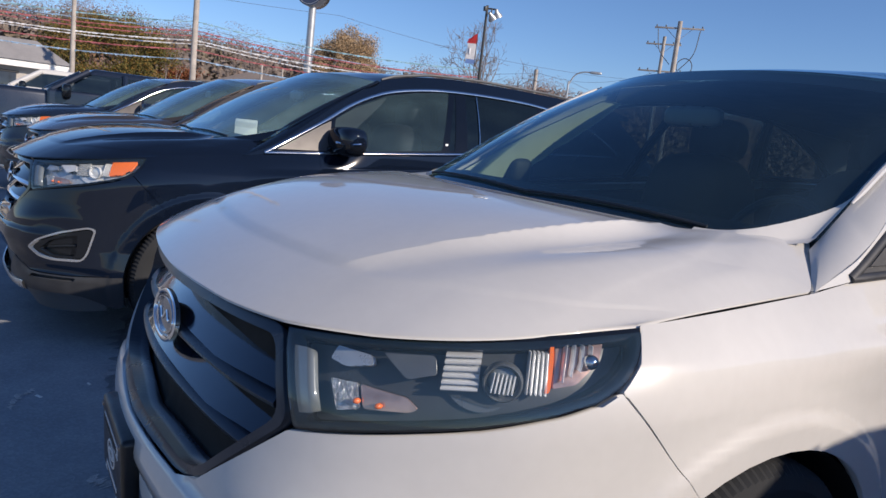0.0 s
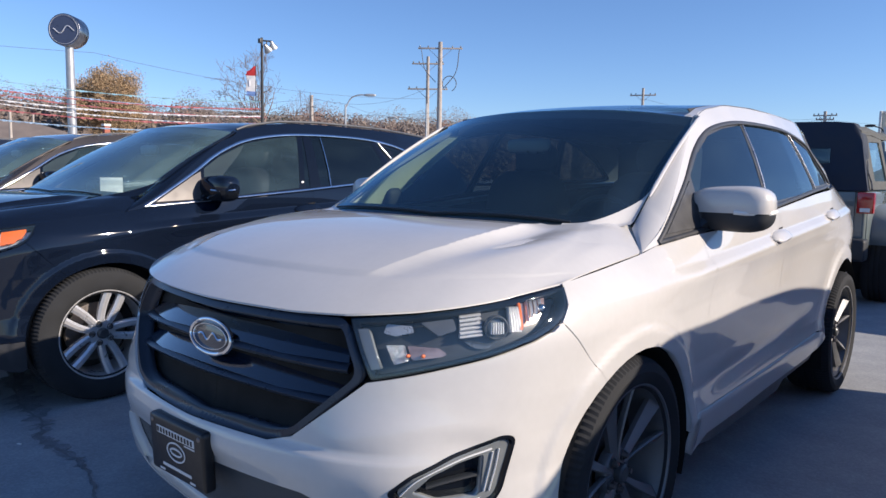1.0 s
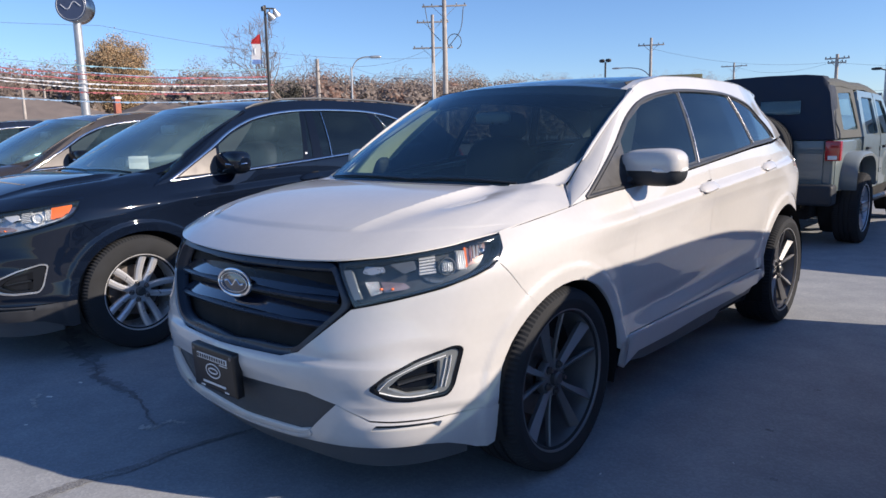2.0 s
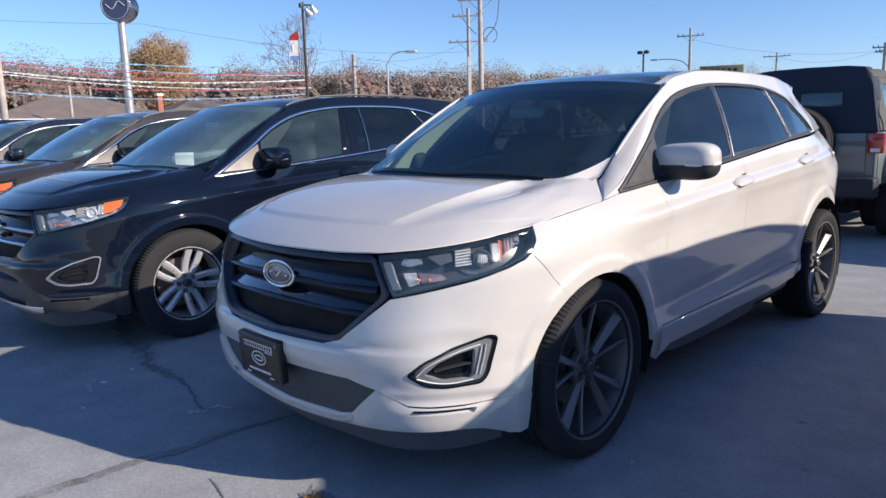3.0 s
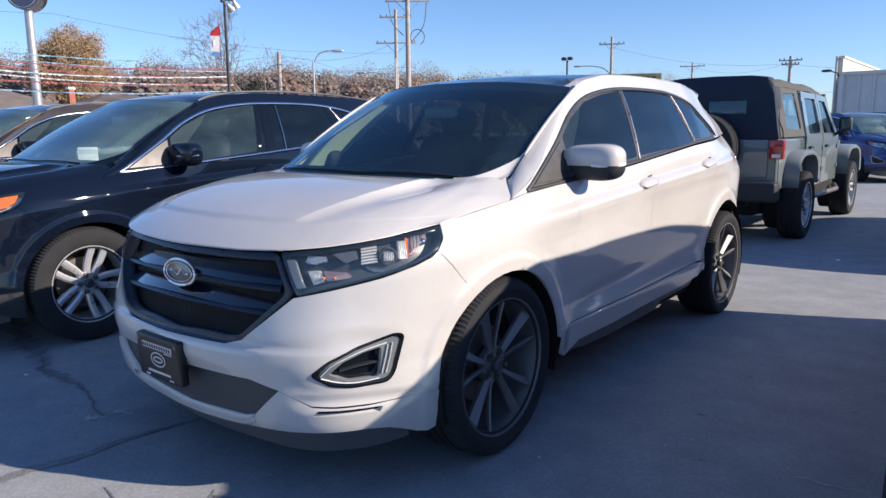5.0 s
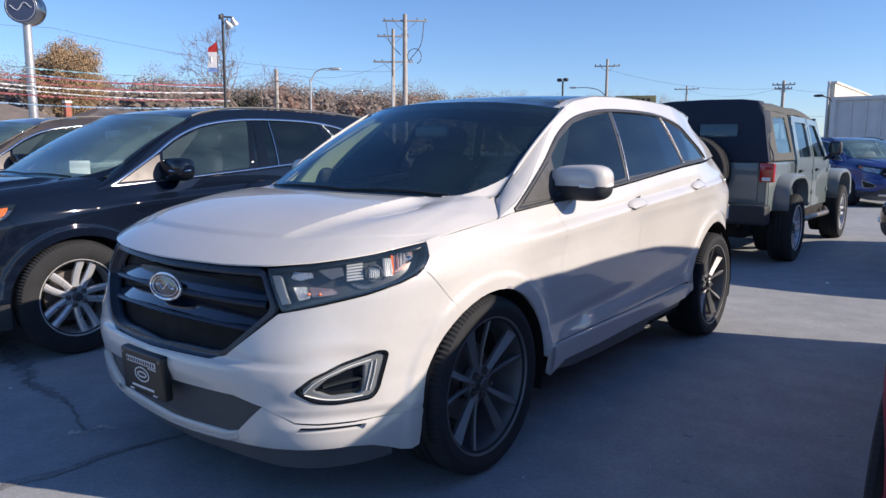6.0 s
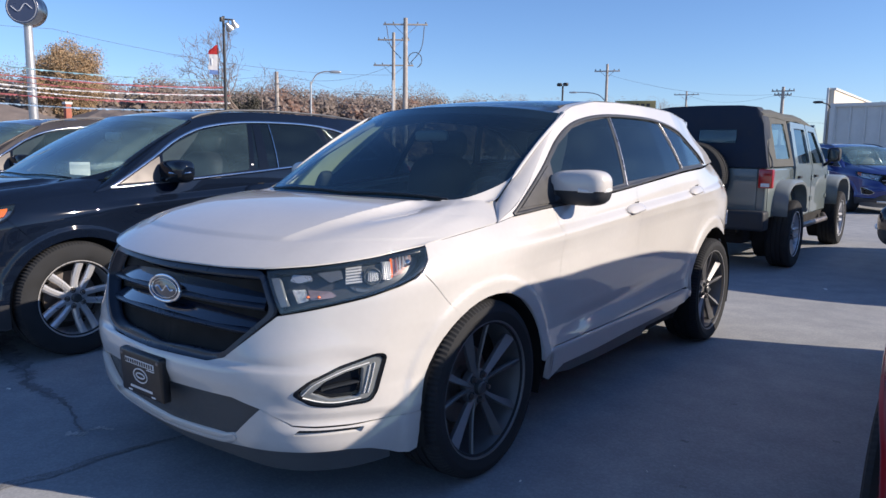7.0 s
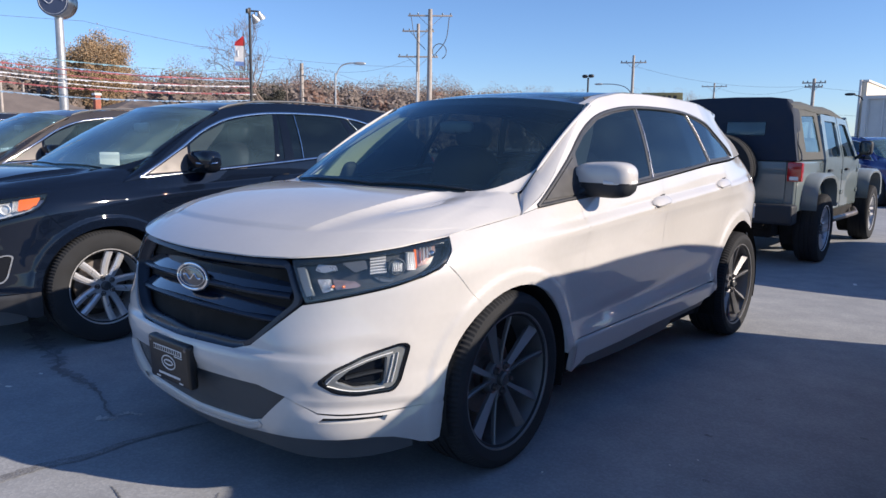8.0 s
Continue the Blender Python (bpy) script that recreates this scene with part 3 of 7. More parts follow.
def wheel(parent, at, style):
    """Wheel with its outer face at +x: tyre, rim (spokes, hub, nuts) and brake disc."""
    big = style["wheel"] == "dark"
    rimr = .290 if big else .252
    mat = RIMDARK if big else RIMSILVER
    w = new("wheel")
    w.parent = parent
    w.matrix_local = at

    def sub(name, key, build, m, up, mm=None, label=""):
        me = cached(("wheel", big, key), build).copy()
        me.materials.clear()
        me.materials.append(m)
        return part(name, me, m, up, label, mm)
    sub("tyre", "tyre", lambda: tyre_mesh(.372, .128, rimr), RUBBER, w)
    rim = sub("rim", "rim", lambda: mesh_of(lathe([(rimr - .012, -.11), (rimr - .02, -.03), (rimr - .016, .05), (rimr - .006, .095), (rimr + .004, .112), (rimr + .004, .118), (rimr - .008, .117), (rimr - .014, .10), (rimr - .024, .05), (rimr - .03, -.10), (rimr - .012, -.11)], 64), "rim"), mat, w)
    face = .082
    for k in range(5):
        a = 90 + 72 * k + (8 if big else -18)
        for sgn in (-1, 1):
            sub("spoke", "spoke%d" % sgn, lambda: spoke_mesh(sgn * 11, sgn * 15.5, .045, rimr - .012, .020, .040, face - .010, face + .022, .020, -sgn * .022) if big else spoke_mesh(sgn * 22, sgn * 9.5, .045, rimr - .012, .038, .046, face - .012, face + .018, .036), mat, rim, Matrix.Rotation(radians(a), 4, "X"))
        sub("nut_well", "well", lambda: mesh_of(lathe([(0, -.004), (.012, -.004), (.0145, .0035), (.0165, .004), (.018, -.006), (0, -.02)], 20), "nut_well"), LAMPDARK, rim, pose(face - .012, .055 * math.cos(radians(a + 36)), .055 * math.sin(radians(a + 36))))
        sub("wheel_nut", "nut", lambda: mesh_of(lathe([(0, .012), (.009, .012), (.010, .004), (.011, -.012), (0, -.012)], 6), "wheel_nut", smooth_angle=20), STEEL, rim, pose(face - .006, .057 * math.cos(radians(a + 36)), .057 * math.sin(radians(a + 36))))
    sub("hub_cap", "cap", lambda: mesh_of(lathe([(0, .012), (.022, .012), (.029, .006), (.031, -.012), (0, -.02)], 36), "hub_cap"), LAMPDARK, rim, pose(face, 0, 0))
    sub("hub", "hub", lambda: mesh_of(lathe([(0, -.013), (.060, -.013), (.074, -.016), (.078, -.024), (.078, -.05), (0, -.05)], 40), "hub"), mat, rim, pose(face, 0, 0))
    sub("brake_disc", "disc", lambda: mesh_of(lathe([(0, .03), (.08, .03), (.085, 0), (.165, 0), (.168, -.02), (0, -.02)], 48), "brake_disc"), STEEL, w, pose(-.01, 0, 0))
    return w


def oval_mesh(a, b, t, ring=0.0, n=40, dome=0.0):
    """A domed oval plate in the x-z plane facing -y, or an oval ring."""
    bm = bmesh.new()
    if ring:
        loops = []
        for k in range(n):
            c, s = math.cos(2 * math.pi * k / n), math.sin(2 * math.pi * k / n)
            loops.append([bm.verts.new(((a + d) * c, y, (b + d) * s)) for d, y in ((0, 0), (0, -t), (-ring * .3, -t * 1.3), (-ring * .7, -t * 1.3), (-ring, -t), (-ring, 0))])
        for k in range(n):
            p, q = loops[k], loops[(k + 1) % n]
            for i in range(6):
                bm.faces.new((p[i], p[(i + 1) % 6], q[(i + 1) % 6], q[i]))
    else:
        rows = []
        for f, y in ((1, 0), (1, -t), (.8, -t - dome * .4), (.4, -t - dome * .9)):
            rows.append([bm.verts.new((a * f * math.cos(2 * math.pi * k / n), y, b * f * math.sin(2 * math.pi * k / n))) for k in range(n)])
        mid = bm.verts.new((0, -t - dome, 0))
        for p, q in zip(rows, rows[1:]):
            for k in range(n):
                bm.faces.new((p[k], p[(k + 1) % n], q[(k + 1) % n], q[k]))
        for k in range(n):
            bm.faces.new((rows[-1][k], rows[-1][(k + 1) % n], mid))
        bm.faces.new(rows[0][::-1])
    bmesh.ops.recalc_face_normals(bm, faces=bm.faces)
    return mesh_of(bm, "oval")


def superbox(cx, cy, cz, hx, hy, hz, e=2.6, zmin=-9, zmax=9, nu=28, nv=18, skew=0.0, taper=0.0):
    """A rounded pod, cut off below zmin and above zmax; taper narrows it towards -x, skew sweeps it back towards +x."""
    bm = bmesh.new()
    def pw(c):
        return math.copysign(abs(c) ** (2 / e), c)
    rows = []
    for j in range(nv + 1):
        ph = -math.pi / 2 + math.pi * j / nv
        row = []
        for i in range(nu):
            th = 2 * math.pi * i / nu
            x, y, z = pw(math.cos(ph)) * pw(math.cos(th)), pw(math.cos(ph)) * pw(math.sin(th)), pw(math.sin(ph))
            k = 1 - taper * (1 - x) / 2
            row.append(bm.verts.new((cx + hx * x, cy + hy * y * k + skew * x, min(max(cz + hz * z * k, zmin), zmax))))
        rows.append(row)
    for p, q in zip(rows, rows[1:]):
        for i in range(nu):
            bm.faces.new((p[i], p[(i + 1) % nu], q[(i + 1) % nu], q[i]))
    bmesh.ops.remove_doubles(bm, verts=bm.verts, dist=1e-5)
    bmesh.ops.dissolve_degenerate(bm, edges=bm.edges, dist=1e-6)
    bmesh.ops.recalc_face_normals(bm, faces=bm.faces)
    return bm


def ribbon(pts, surf, width, thick, out=0.0):
    """A rounded moulding along 2D points on a surface."""
    pts = np.array(pts, float)
    d = np.gradient(pts, axis=0)
    d /= np.maximum(np.hypot(d[:, 0], d[:, 1]), 1e-9)[:, None]
    nrm = np.stack([-d[:, 1], d[:, 0]], 1)
    sec = ((-.5, 0), (-.5, .5), (-.3, .95), (.0, 1.1), (.3, .95), (.5, .5), (.5, 0))
    bm = bmesh.new()
    cols = []
    for k, h in sec:
        q = pts + nrm * (k * np.broadcast_to(width, len(pts)))[:, None]
        cols.append([bm.verts.new(p) for p in surf(q[:, 0], q[:, 1], out + h * thick)])
    for a, b in zip(cols, cols[1:]):
        for i in range(len(pts) - 1):
            bm.faces.new((a[i], a[i + 1], b[i + 1], b[i]))
    for i in (0, len(pts) - 1):
        bm.faces.new([c[i] for c in cols])
    bmesh.ops.recalc_face_normals(bm, faces=bm.faces)
    return mesh_of(bm, "ribbon", smooth_angle=50)


def away(P):
    return P - np.array((0, 2.3, .6))


def upward(P):
    return np.tile(np.array((0, 0, 1.0)), (len(P), 1))


def outward(P):
    return np.tile(np.array((1.0, 0, 0.2)), (len(P), 1))


def forward(P):
    return np.tile(np.array((0, -1.0, .2)), (len(P), 1))


def crossover(at, label, style, group="crossovers parked in a row"):
    """The parked five-door crossover, nose towards -y, with all its parts."""
    car = thing("crossover_car", at, label, "car", group)
    body, trim, sport = style["paint"], style["trim"], style["wheel"] == "dark"

    def p(name, key, build, mat, up=car, text="", sides=1):
        made = []
        for k in range(sides):
            me = cached(("car", key), build).copy()
            me.materials.clear()
            me.materials.append(mat)
            made.append(part(name, me, mat, up[k] if isinstance(up, list) else up, text, MIRROR if k and not isinstance(up, list) else None))
        return made if sides > 1 else made[0]

    bumper_out = both([(0, .580), (.33, .585), (.405, .606), (.608, .768), (.78, .801), (.92, .829), (1.05, .862), (1.112, .883), (1.147, .903), *arch(0, 59, 3, 8), (1.128, .394), (.866, .383), (.741, .384), (.665, .388), (.615, .412), (.552, .440), (.44, .468), (.30, .465), (0, .462)])
    p("front_bumper", "bumper", lambda: panel(v3(bumper_out), side, 0, .025, .012, [rounded(FOG, .02), rounded([(-s, z) for s, z in FOG], .02)], gap=.0004), body)
    lip_out = both([(0, .262), (.345, .280), (.410, .302), (.552, .440), (.615, .409), (.665, .385), (.741, .381), (.866, .380), (1.128, .391), (1.133, .236), (1.10, .225), (1.055, .229), (1.0, .252), (.93, .276), (.854, .285), (.64, .281), (.50, .272), (.389, .264), (.33, .254), (0, .236)])
    slot = [(.668, .350), (.688, .372), (.905, .371), (.893, .352)]
    p("bumper_lip", "lip", lambda: panel(v3(lip_out), side, .004, .03, .022, [rounded(slot, .004), rounded([(-s, z) for s, z in slot], .004)]), body if sport else TRIM, text="" if sport else "dark lower bumper")
    p("bumper_slot", "slot", lambda: panel(inset(slot, -.012), side, -.02, .004, .03), PLASTIC, sides=2)
    p("lower_grille", "intake", lambda: panel(inset(both(INTAKE), -.012), side, -.028, .004, .03), INTAKEGREY)
    p("front_valance", "valance", lambda: panel(v3(both([(0, .244), (.33, .262), (.389, .272), (.50, .280), (.64, .289), (.854, .293), (.93, .284), (1.02, .255), (1.04, .20), (.85, .175), (.55, .160), (0, .155)])), side, -.022, .03, .03), VALANCE)
    if sport:
        p("lip_bead", "lipbead", lambda: ribbon(spline([(.430, .312), (.405, .288), (.33, .266), (.16, .254), (0, .250), (-.16, .254), (-.33, .266), (-.405, .288), (-.430, .312)], 6), side, .020, .004, .004), body)
    if not sport:
        p("skid_trim", "skid", lambda: ribbon([(x, .275 + .05 * abs(x) ** 2) for x in np.linspace(-.62, .62, 31)], side, .05, .014, .004), SATIN, text="bright lower bumper trim")
    # grille
    gm = GRILLEGREY if sport else CHROME
    grille = p("grille", "grille_frame", lambda: panel(rounded(both(GRILLE), .03), side, -.006, .05, .02, [rounded(inset(both(GRILLE), .019), .03)]), GRILLEGREY if sport else GLOSSBLACK)
    p("grille_mesh", "grille_back", lambda: panel(inset(both(GRILLE), .012), side, -.082, .004, .03), GRILLEMESH if sport else GLOSSBLACK, grille)
    for k, (zc, wide, reach) in enumerate(((.795, .026, .545), (.705, .026, .50))):
        p("grille_bar", "bar%d" % k, lambda: ribbon([(x, zc - .008 * (x / .5) ** 2) for x in np.linspace(-reach, reach, 41)], side, wide, .028, -.058), gm, grille)
    for k, (z0, reach, rise) in enumerate(((.812, .545, .060), (.722, .555, .056))):
        p("grille_shelf", "shelf%d" % k, lambda: patch(lambda u, v: side(u * (reach - .02 * v), z0 + rise * v - .008 * (u / .5) ** 2, -.036 - .044 * v), np.linspace(-1, 1, 41), np.linspace(0, 1, 6), .004, forward), GRILLESHELF if sport else GLOSSBLACK, grille)
    bmat = pose(.014, .088, .803, -8)
    badge = part("badge", cached(("car", "badge"), lambda: oval_mesh(.104, .049, .006, dome=.005)).copy(), None, grille, "blank oval badge", bmat)
    badge.data.materials.append(EMBLEMBLUE)
    for key, a, b, rr, m in (("badge_rim", .111, .055, .011, CHROME), ("badge_ring", .090, .038, .004, CHROME)):
        r = part("badge_ring", cached(("car", key), lambda: oval_mesh(a, b, .009, rr)).copy(), None, badge, "chrome ring", pose(0, -.003, 0))
        r.data.materials.append(m)
    mark = part("badge_mark", cached(("car", "mark"), lambda: mesh_of(tube([(x, -.0105 + .05 * x * x, .014 * math.sin(x * 95) * (1 - abs(x) / .07)) for x in np.linspace(-.062, .062, 45)], .0038, 6), "badge_mark")).copy(), None, badge, "plain bright flourish")
    mark.data.materials.append(CHROME)
    # head lamps
    for sg in (1, -1):
        mm = MIRROR if sg < 0 else None

        def q(name, key, build, mat, up, text=""):
            me = cached(("car", key), build).copy()
            me.materials.clear()
            me.materials.append(mat)
            return part(name, me, mat, up, text, mm if up is car else None)
        lamp = q("headlight", "lamp_house", lambda: panel(inset(HEADLAMP, -.004), side, -.062, .002, .03), LAMPDARK if sport else LAMPSILVER, car, "headlight with an amber reflector")
        q("lamp_bezel", "lamp_bezel", lambda: panel(rounded(HEADLAMP, .012), side, -.003, .055, .02, [rounded(inset(HEADLAMP, .011), .01)]), GLOSSBLACK, lamp)
        q("light_pipe", "pipe", lambda: panel(v3([(.566, .893), (.596, .896), (.640, .800), (.612, .794)]), side, -.014, .03, .02), GUIDE, lamp)
        q("lower_reflector", "lowref", lambda: panel(rounded([(.640, .852), (.695, .855), (.712, .815), (.668, .803)], .006), side, -.045, .01, .012), FACETS, lamp)
        for k in range(4 if sport else 0):
            s0 = 1.060 + .016 * k
            q("reflector_rib", "orib%d" % k, lambda: ribbon([(s0 - .006, .908 + .008 * k), (s0, .935), (s0 + .008, .960)], side, .005, .010, -.034), REFLECTOR, lamp)
        q("bulb_box", "bulbbox", lambda: panel(rounded([(.700, .853), (.79, .848), (.815, .832), (.80, .824), (.716, .815)], .008), side, -.048, .01, .012), AMBERCAVE, lamp)
        q("lamp_shelf", "lampshelf", lambda: panel(rounded([(.632, .880), (.668, .874), (.72, .886), (.715, .902), (.64, .904)], .006), side, -.04, .02, .012), LAMPSILVER, lamp)
        q("reflector_bowl", "bowl", lambda: panel(v3([(.912 + .066 * math.cos(a), .892 + .052 * math.sin(a)) for a in np.linspace(0, 2 * math.pi, 25)[:-1]]), side, -.054, .012, .015), LAMPGREY if sport else REFLECTOR, lamp)
        for k, s0 in enumerate((.706, .747)):
            q("bulb", "bulb%d" % k, lambda: mesh_of(superbox(*side(np.array([s0]), np.array([.829]), -.040)[0], .005, .007, .005, 2.0), "bulb"), AMBER, lamp)
        q("inner_panel", "gpanel", lambda: panel(rounded([(.735, .912), (.83, .922), (.838, .893), (.79, .878)], .008), side, -.032, .02, .02), LAMPGREY if sport else REFLECTOR, lamp)
        q("main_reflector", "mainref", lambda: panel(rounded([(.845, .942), (.97, .955), (1.0, .940), (.985, .862), (.93, .848), (.85, .862)], .01), side, -.052, .01, .02), LAMPDARK if sport else REFLECTOR, lamp)
        for k in range(7):
            z0 = .874 + .0098 * k
            q("reflector_rib", "rib%d" % k, lambda: ribbon([(.846, z0), (.875, z0 + .003), (.908, z0 + .006)], side, .0066, .010, -.044), REFLECTOR, lamp)
        q("rib_backing", "ribback", lambda: panel(rounded([(.843, .868), (.846, .942), (.908, .950), (.910, .872)], .006), side, -.050, .006, .012), LAMPSILVER, lamp)
        c = side(np.array([.950]), np.array([.898]), -.040)[0]
        q("projector_ring", "projring", lambda: mesh_of(lathe([(.032, 0), (.032, -.012), (.029, -.016), (.025, -.010), (.025, 0)], 32, "y"), "ring"), LAMPGREY if sport else REFLECTOR, lamp).matrix_local = pose(*c, 0, 0, 52)
        q("projector_lens", "projlens", lambda: mesh_of(lathe([(.025, -.004), (.021, -.007), (.013, -.009), (0, -.010)], 32, "y"), "lens"), GUIDE if sport else REFLECTOR, lamp).matrix_local = pose(*c, 0, 0, 52)
        for k in range(5):
            s0 = .992 + .0085 * k
            q("reflector_rib", "vrib%d" % k, lambda: ribbon([(s0, .885), (s0 + .002, .912), (s0 + .006, .945)], side, .005, .012, -.040), REFLECTOR, lamp)
        q("amber_reflector", "amber%d" % sport, lambda: panel(rounded([(1.022, .886), (1.036, .962), (1.046, .963), (1.034, .890)] if sport else [(1.022, .888), (1.034, .960), (1.165, .972), (1.135, .926), (1.09, .900)], .008), side, -.028, .02, .015), AMBER, lamp)
        if sport:
            q("outer_reflector", "outref", lambda: panel(rounded([(1.040, .892), (1.050, .964), (1.150, .972), (1.130, .935), (1.085, .900)], .006), side, -.038, .01, .012), AMBERCAVE, lamp)
        for k in range(6 if sport else 0):
            q("reflector_rib", "prib%d" % k, lambda: ribbon([(.930 + .0072 * k, .884), (.932 + .0072 * k, .898), (.934 + .0072 * k, .912)], side, .0032, .006, -.026), REFLECTOR, lamp)
        if sport:
            q("light_strip", "lampstrip", lambda: ribbon([(1.045, .966), (1.10, .972), (1.165, .981)], side, .006, .008, -.022), CHROME, lamp, "bright strip")
            q("lamp_bulb", "outbulb", lambda: mesh_of(superbox(*side(np.array([1.108]), np.array([.938]), -.026)[0], .013, .013, .012, 2.0), "bulb"), CHROME, lamp)
        lens = q("lens", "lens", lambda: panel(rounded(HEADLAMP, .012), side, .001, .001, .02, gap=.006), LENS, lamp)
        lens.visible_shadow = False
        # fog lamp
        fog = q("fog_lamp", "fog_ring", lambda: panel(rounded(FOG, .02), side, .003, .05, .015, [rounded(inset(FOG, .010), .016)], gap=.001), GLOSSBLACK if sport else BRIGHTTRIM, car, "fog lamp in an angular surround")
        inner = inset(FOG, .014)
        q("light_guide", "fog_guide", lambda: panel(rounded(inner, .016), side, -.006, .03, .012, [rounded([(.725, .502), (.772, .545), (.84, .572), (.905, .586), (.897, .490), (.885, .478), (.79, .474)], .010)], gap=.001), GUIDE if sport else GLOSSBLACK, fog, "pale L-shaped light guide" if sport else "gloss black inner bezel")
        if sport:
            for k, run in enumerate(([(.700, .500), (.742, .540), (.83, .578), (.925, .600)], [(.928, .592), (.918, .545), (.905, .492)], [(.702, .492), (.76, .474), (.82, .468), (.895, .474)], [(.945, .598), (.935, .545), (.920, .492)])):
                q("light_line", "fogline%d" % k, lambda: ribbon(spline(run, 6), side, .004, .005, -.004), LIGHTPIPE, fog, "pale light line")
        q("fog_pocket", "fog_back", lambda: panel(inner, side, -.038, .002, .03), GLOSSBLACK, fog)
        q("fog_bar", "fog_bar", lambda: ribbon([(.76, .512), (.82, .523), (.89, .53)], side, .012, .02, -.035), PLASTIC, fog)
    # flanks
    door_z = .432
    fender = [(1.205, .998), (1.693, 1.045), (at_y(1.26), 1.069), (at_y(1.54), 1.088), (at_y(1.545), .70), (at_y(1.53), door_z), (2.04, door_z - .005), *arch(0, 178, 59, 16), (1.149, .905), (1.160, .916), (1.186, .945)]
    p("wing", "wing", lambda: panel(v3(fender), side, 0, .025, .012, gap=.0004, crease=DOOR_CREASE), body, sides=2)
    s1, s2, s3 = at_y(1.54), at_y(2.44), at_y(2.42)
    fdoor = [(s1, 1.089), (at_y(2.0), 1.122), (s2, 1.158), (s2, .80), (s3, .55), (at_y(2.40), door_z + .01), (at_y(1.53), door_z), (at_y(1.545), .70)]
    doors = p("front_door", "fdoor", lambda: panel(rounded(fdoor, .012), side, 0, .025, .014, crease=DOOR_CREASE), body, sides=2)
    rdoor = [(s2, 1.158), (at_y(3.2), 1.222), (at_y(3.46), 1.238), (at_y(3.50), 1.0), (at_y(3.44), .86), (at_y(3.37), .66), (at_y(3.33), .50), (at_y(3.30), door_z + .03), (at_y(2.40), door_z + .01), (s3, .55), (s2, .80)]
    rdoors = p("rear_door", "rdoor", lambda: panel(rounded(rdoor, .012), side, 0, .025, .014, crease=DOOR_CREASE), body, sides=2)
    quarter = [(at_y(3.46), 1.238), (at_y(4.03), 1.262), (at_y(4.45), 1.278), (S_END - .78, 1.285), (S_END - .78, .52), (at_y(4.40), .36), *arch(1, 182, 2, 22), (at_y(3.335), .50), (at_y(3.37), .66), (at_y(3.44), .86), (at_y(3.50), 1.0)]
    p("rear_quarter", "quarter", lambda: panel(v3(quarter), side, 0, .025, .016, crease=DOOR_CREASE), body, sides=2)
    p("rear_bumper", "rbumper", lambda: panel(v3([(S_END - .78, .60), (S_END, .62), (S_END + .78, .60), (S_END + .78, .26), (S_END, .24), (S_END - .78, .26)]), lambda s, z, o=0: np.where((s > S_END)[:, None], side(2 * S_END - s, z, o) * np.array((-1, 1, 1)), side(s, z, o)), .012, .03, .04), body)
    p("tailgate_lower", "gate", lambda: panel(v3([(S_END - .775, 1.285), (S_END, 1.29), (S_END + .775, 1.285), (S_END + .775, .605), (S_END, .625), (S_END - .775, .605)]), lambda s, z, o=0: np.where((s > S_END)[:, None], side(2 * S_END - s, z, o) * np.array((-1, 1, 1)), side(s, z, o)), 0, .02, .05), body)
    p("tail_lamp", "taillamp", lambda: panel(rounded([(at_y(4.38), 1.10), (at_y(4.46), 1.20), (S_END - .70, 1.16), (S_END - .55, 1.06), (at_y(4.50), 1.03)], .02), side, .006, .02, .03), LAMPGREY if sport else REDLENS, sides=2)
    p("side_skirt", "skirt", lambda: panel(v3([(2.045, door_z - .006), (at_y(2.40), door_z + .004), (at_y(3.30), door_z + .024), (at_y(3.335), .425), (at_y(3.26), .362), (3.6, .346), (2.92, .335), (2.57, .322), (2.20, .322), (2.13, .292), (2.07, .270)]), side, .008, .03, .03), body if sport else TRIM, sides=2)
    p("sill_trim", "sill", lambda: panel(v3([(2.12, .29), (2.20, .335), (2.57, .335), (2.92, .348), (3.6, .36), (3.80, .372), (3.74, .318), (3.26, .306), (3.20, .262), (2.98, .256), (2.62, .254), (2.3, .262)]), side, .0, .05, .04), VALANCE if sport else PLASTIC, sides=2)
    for k, (s0, z0) in enumerate(((2.935, 1.041), (3.935, 1.105))):
        up = doors if k == 0 else rdoors
        run = np.linspace(-1, 1, 21)
        swell = np.sqrt(np.clip(1 - np.abs(run) ** 3.2, .03, 1))
        p("door_handle", "handle%d" % k, lambda: ribbon([(s0 + .112 * x, z0 + .004 + .010 * x - .006 * x * x) for x in run], side, .046 * swell, .030 * swell, .003), body, up, sides=2)
        p("handle_cup", "cup%d" % k, lambda: panel(rounded([(s0 - .10, z0 - .040), (s0 + .09, z0 - .026), (s0 + .125, z0 + .006), (s0 + .09, z0 + .040), (s0 - .09, z0 + .022), (s0 - .125, z0 - .012)], .03), side, .002, .001, .02), body, up, sides=2)
        p("handle_gap", "gap%d" % k, lambda: panel(rounded([(s0 + .015, z0 + .022), (s0 + .075, z0 + .028), (s0 + .088, z0 + .039), (s0 + .02, z0 + .034)], .006), side, .004, .001, .02), SHELL, up, sides=2)
    # upper body
    crown = [(1.125, 1.047), (1.335, 1.150), (1.62, 1.347), (1.95, 1.543), (2.1, 1.590), (2.36, 1.630), (2.72, 1.643), (3.35, 1.634), (3.9, 1.604), (4.02, 1.590)]
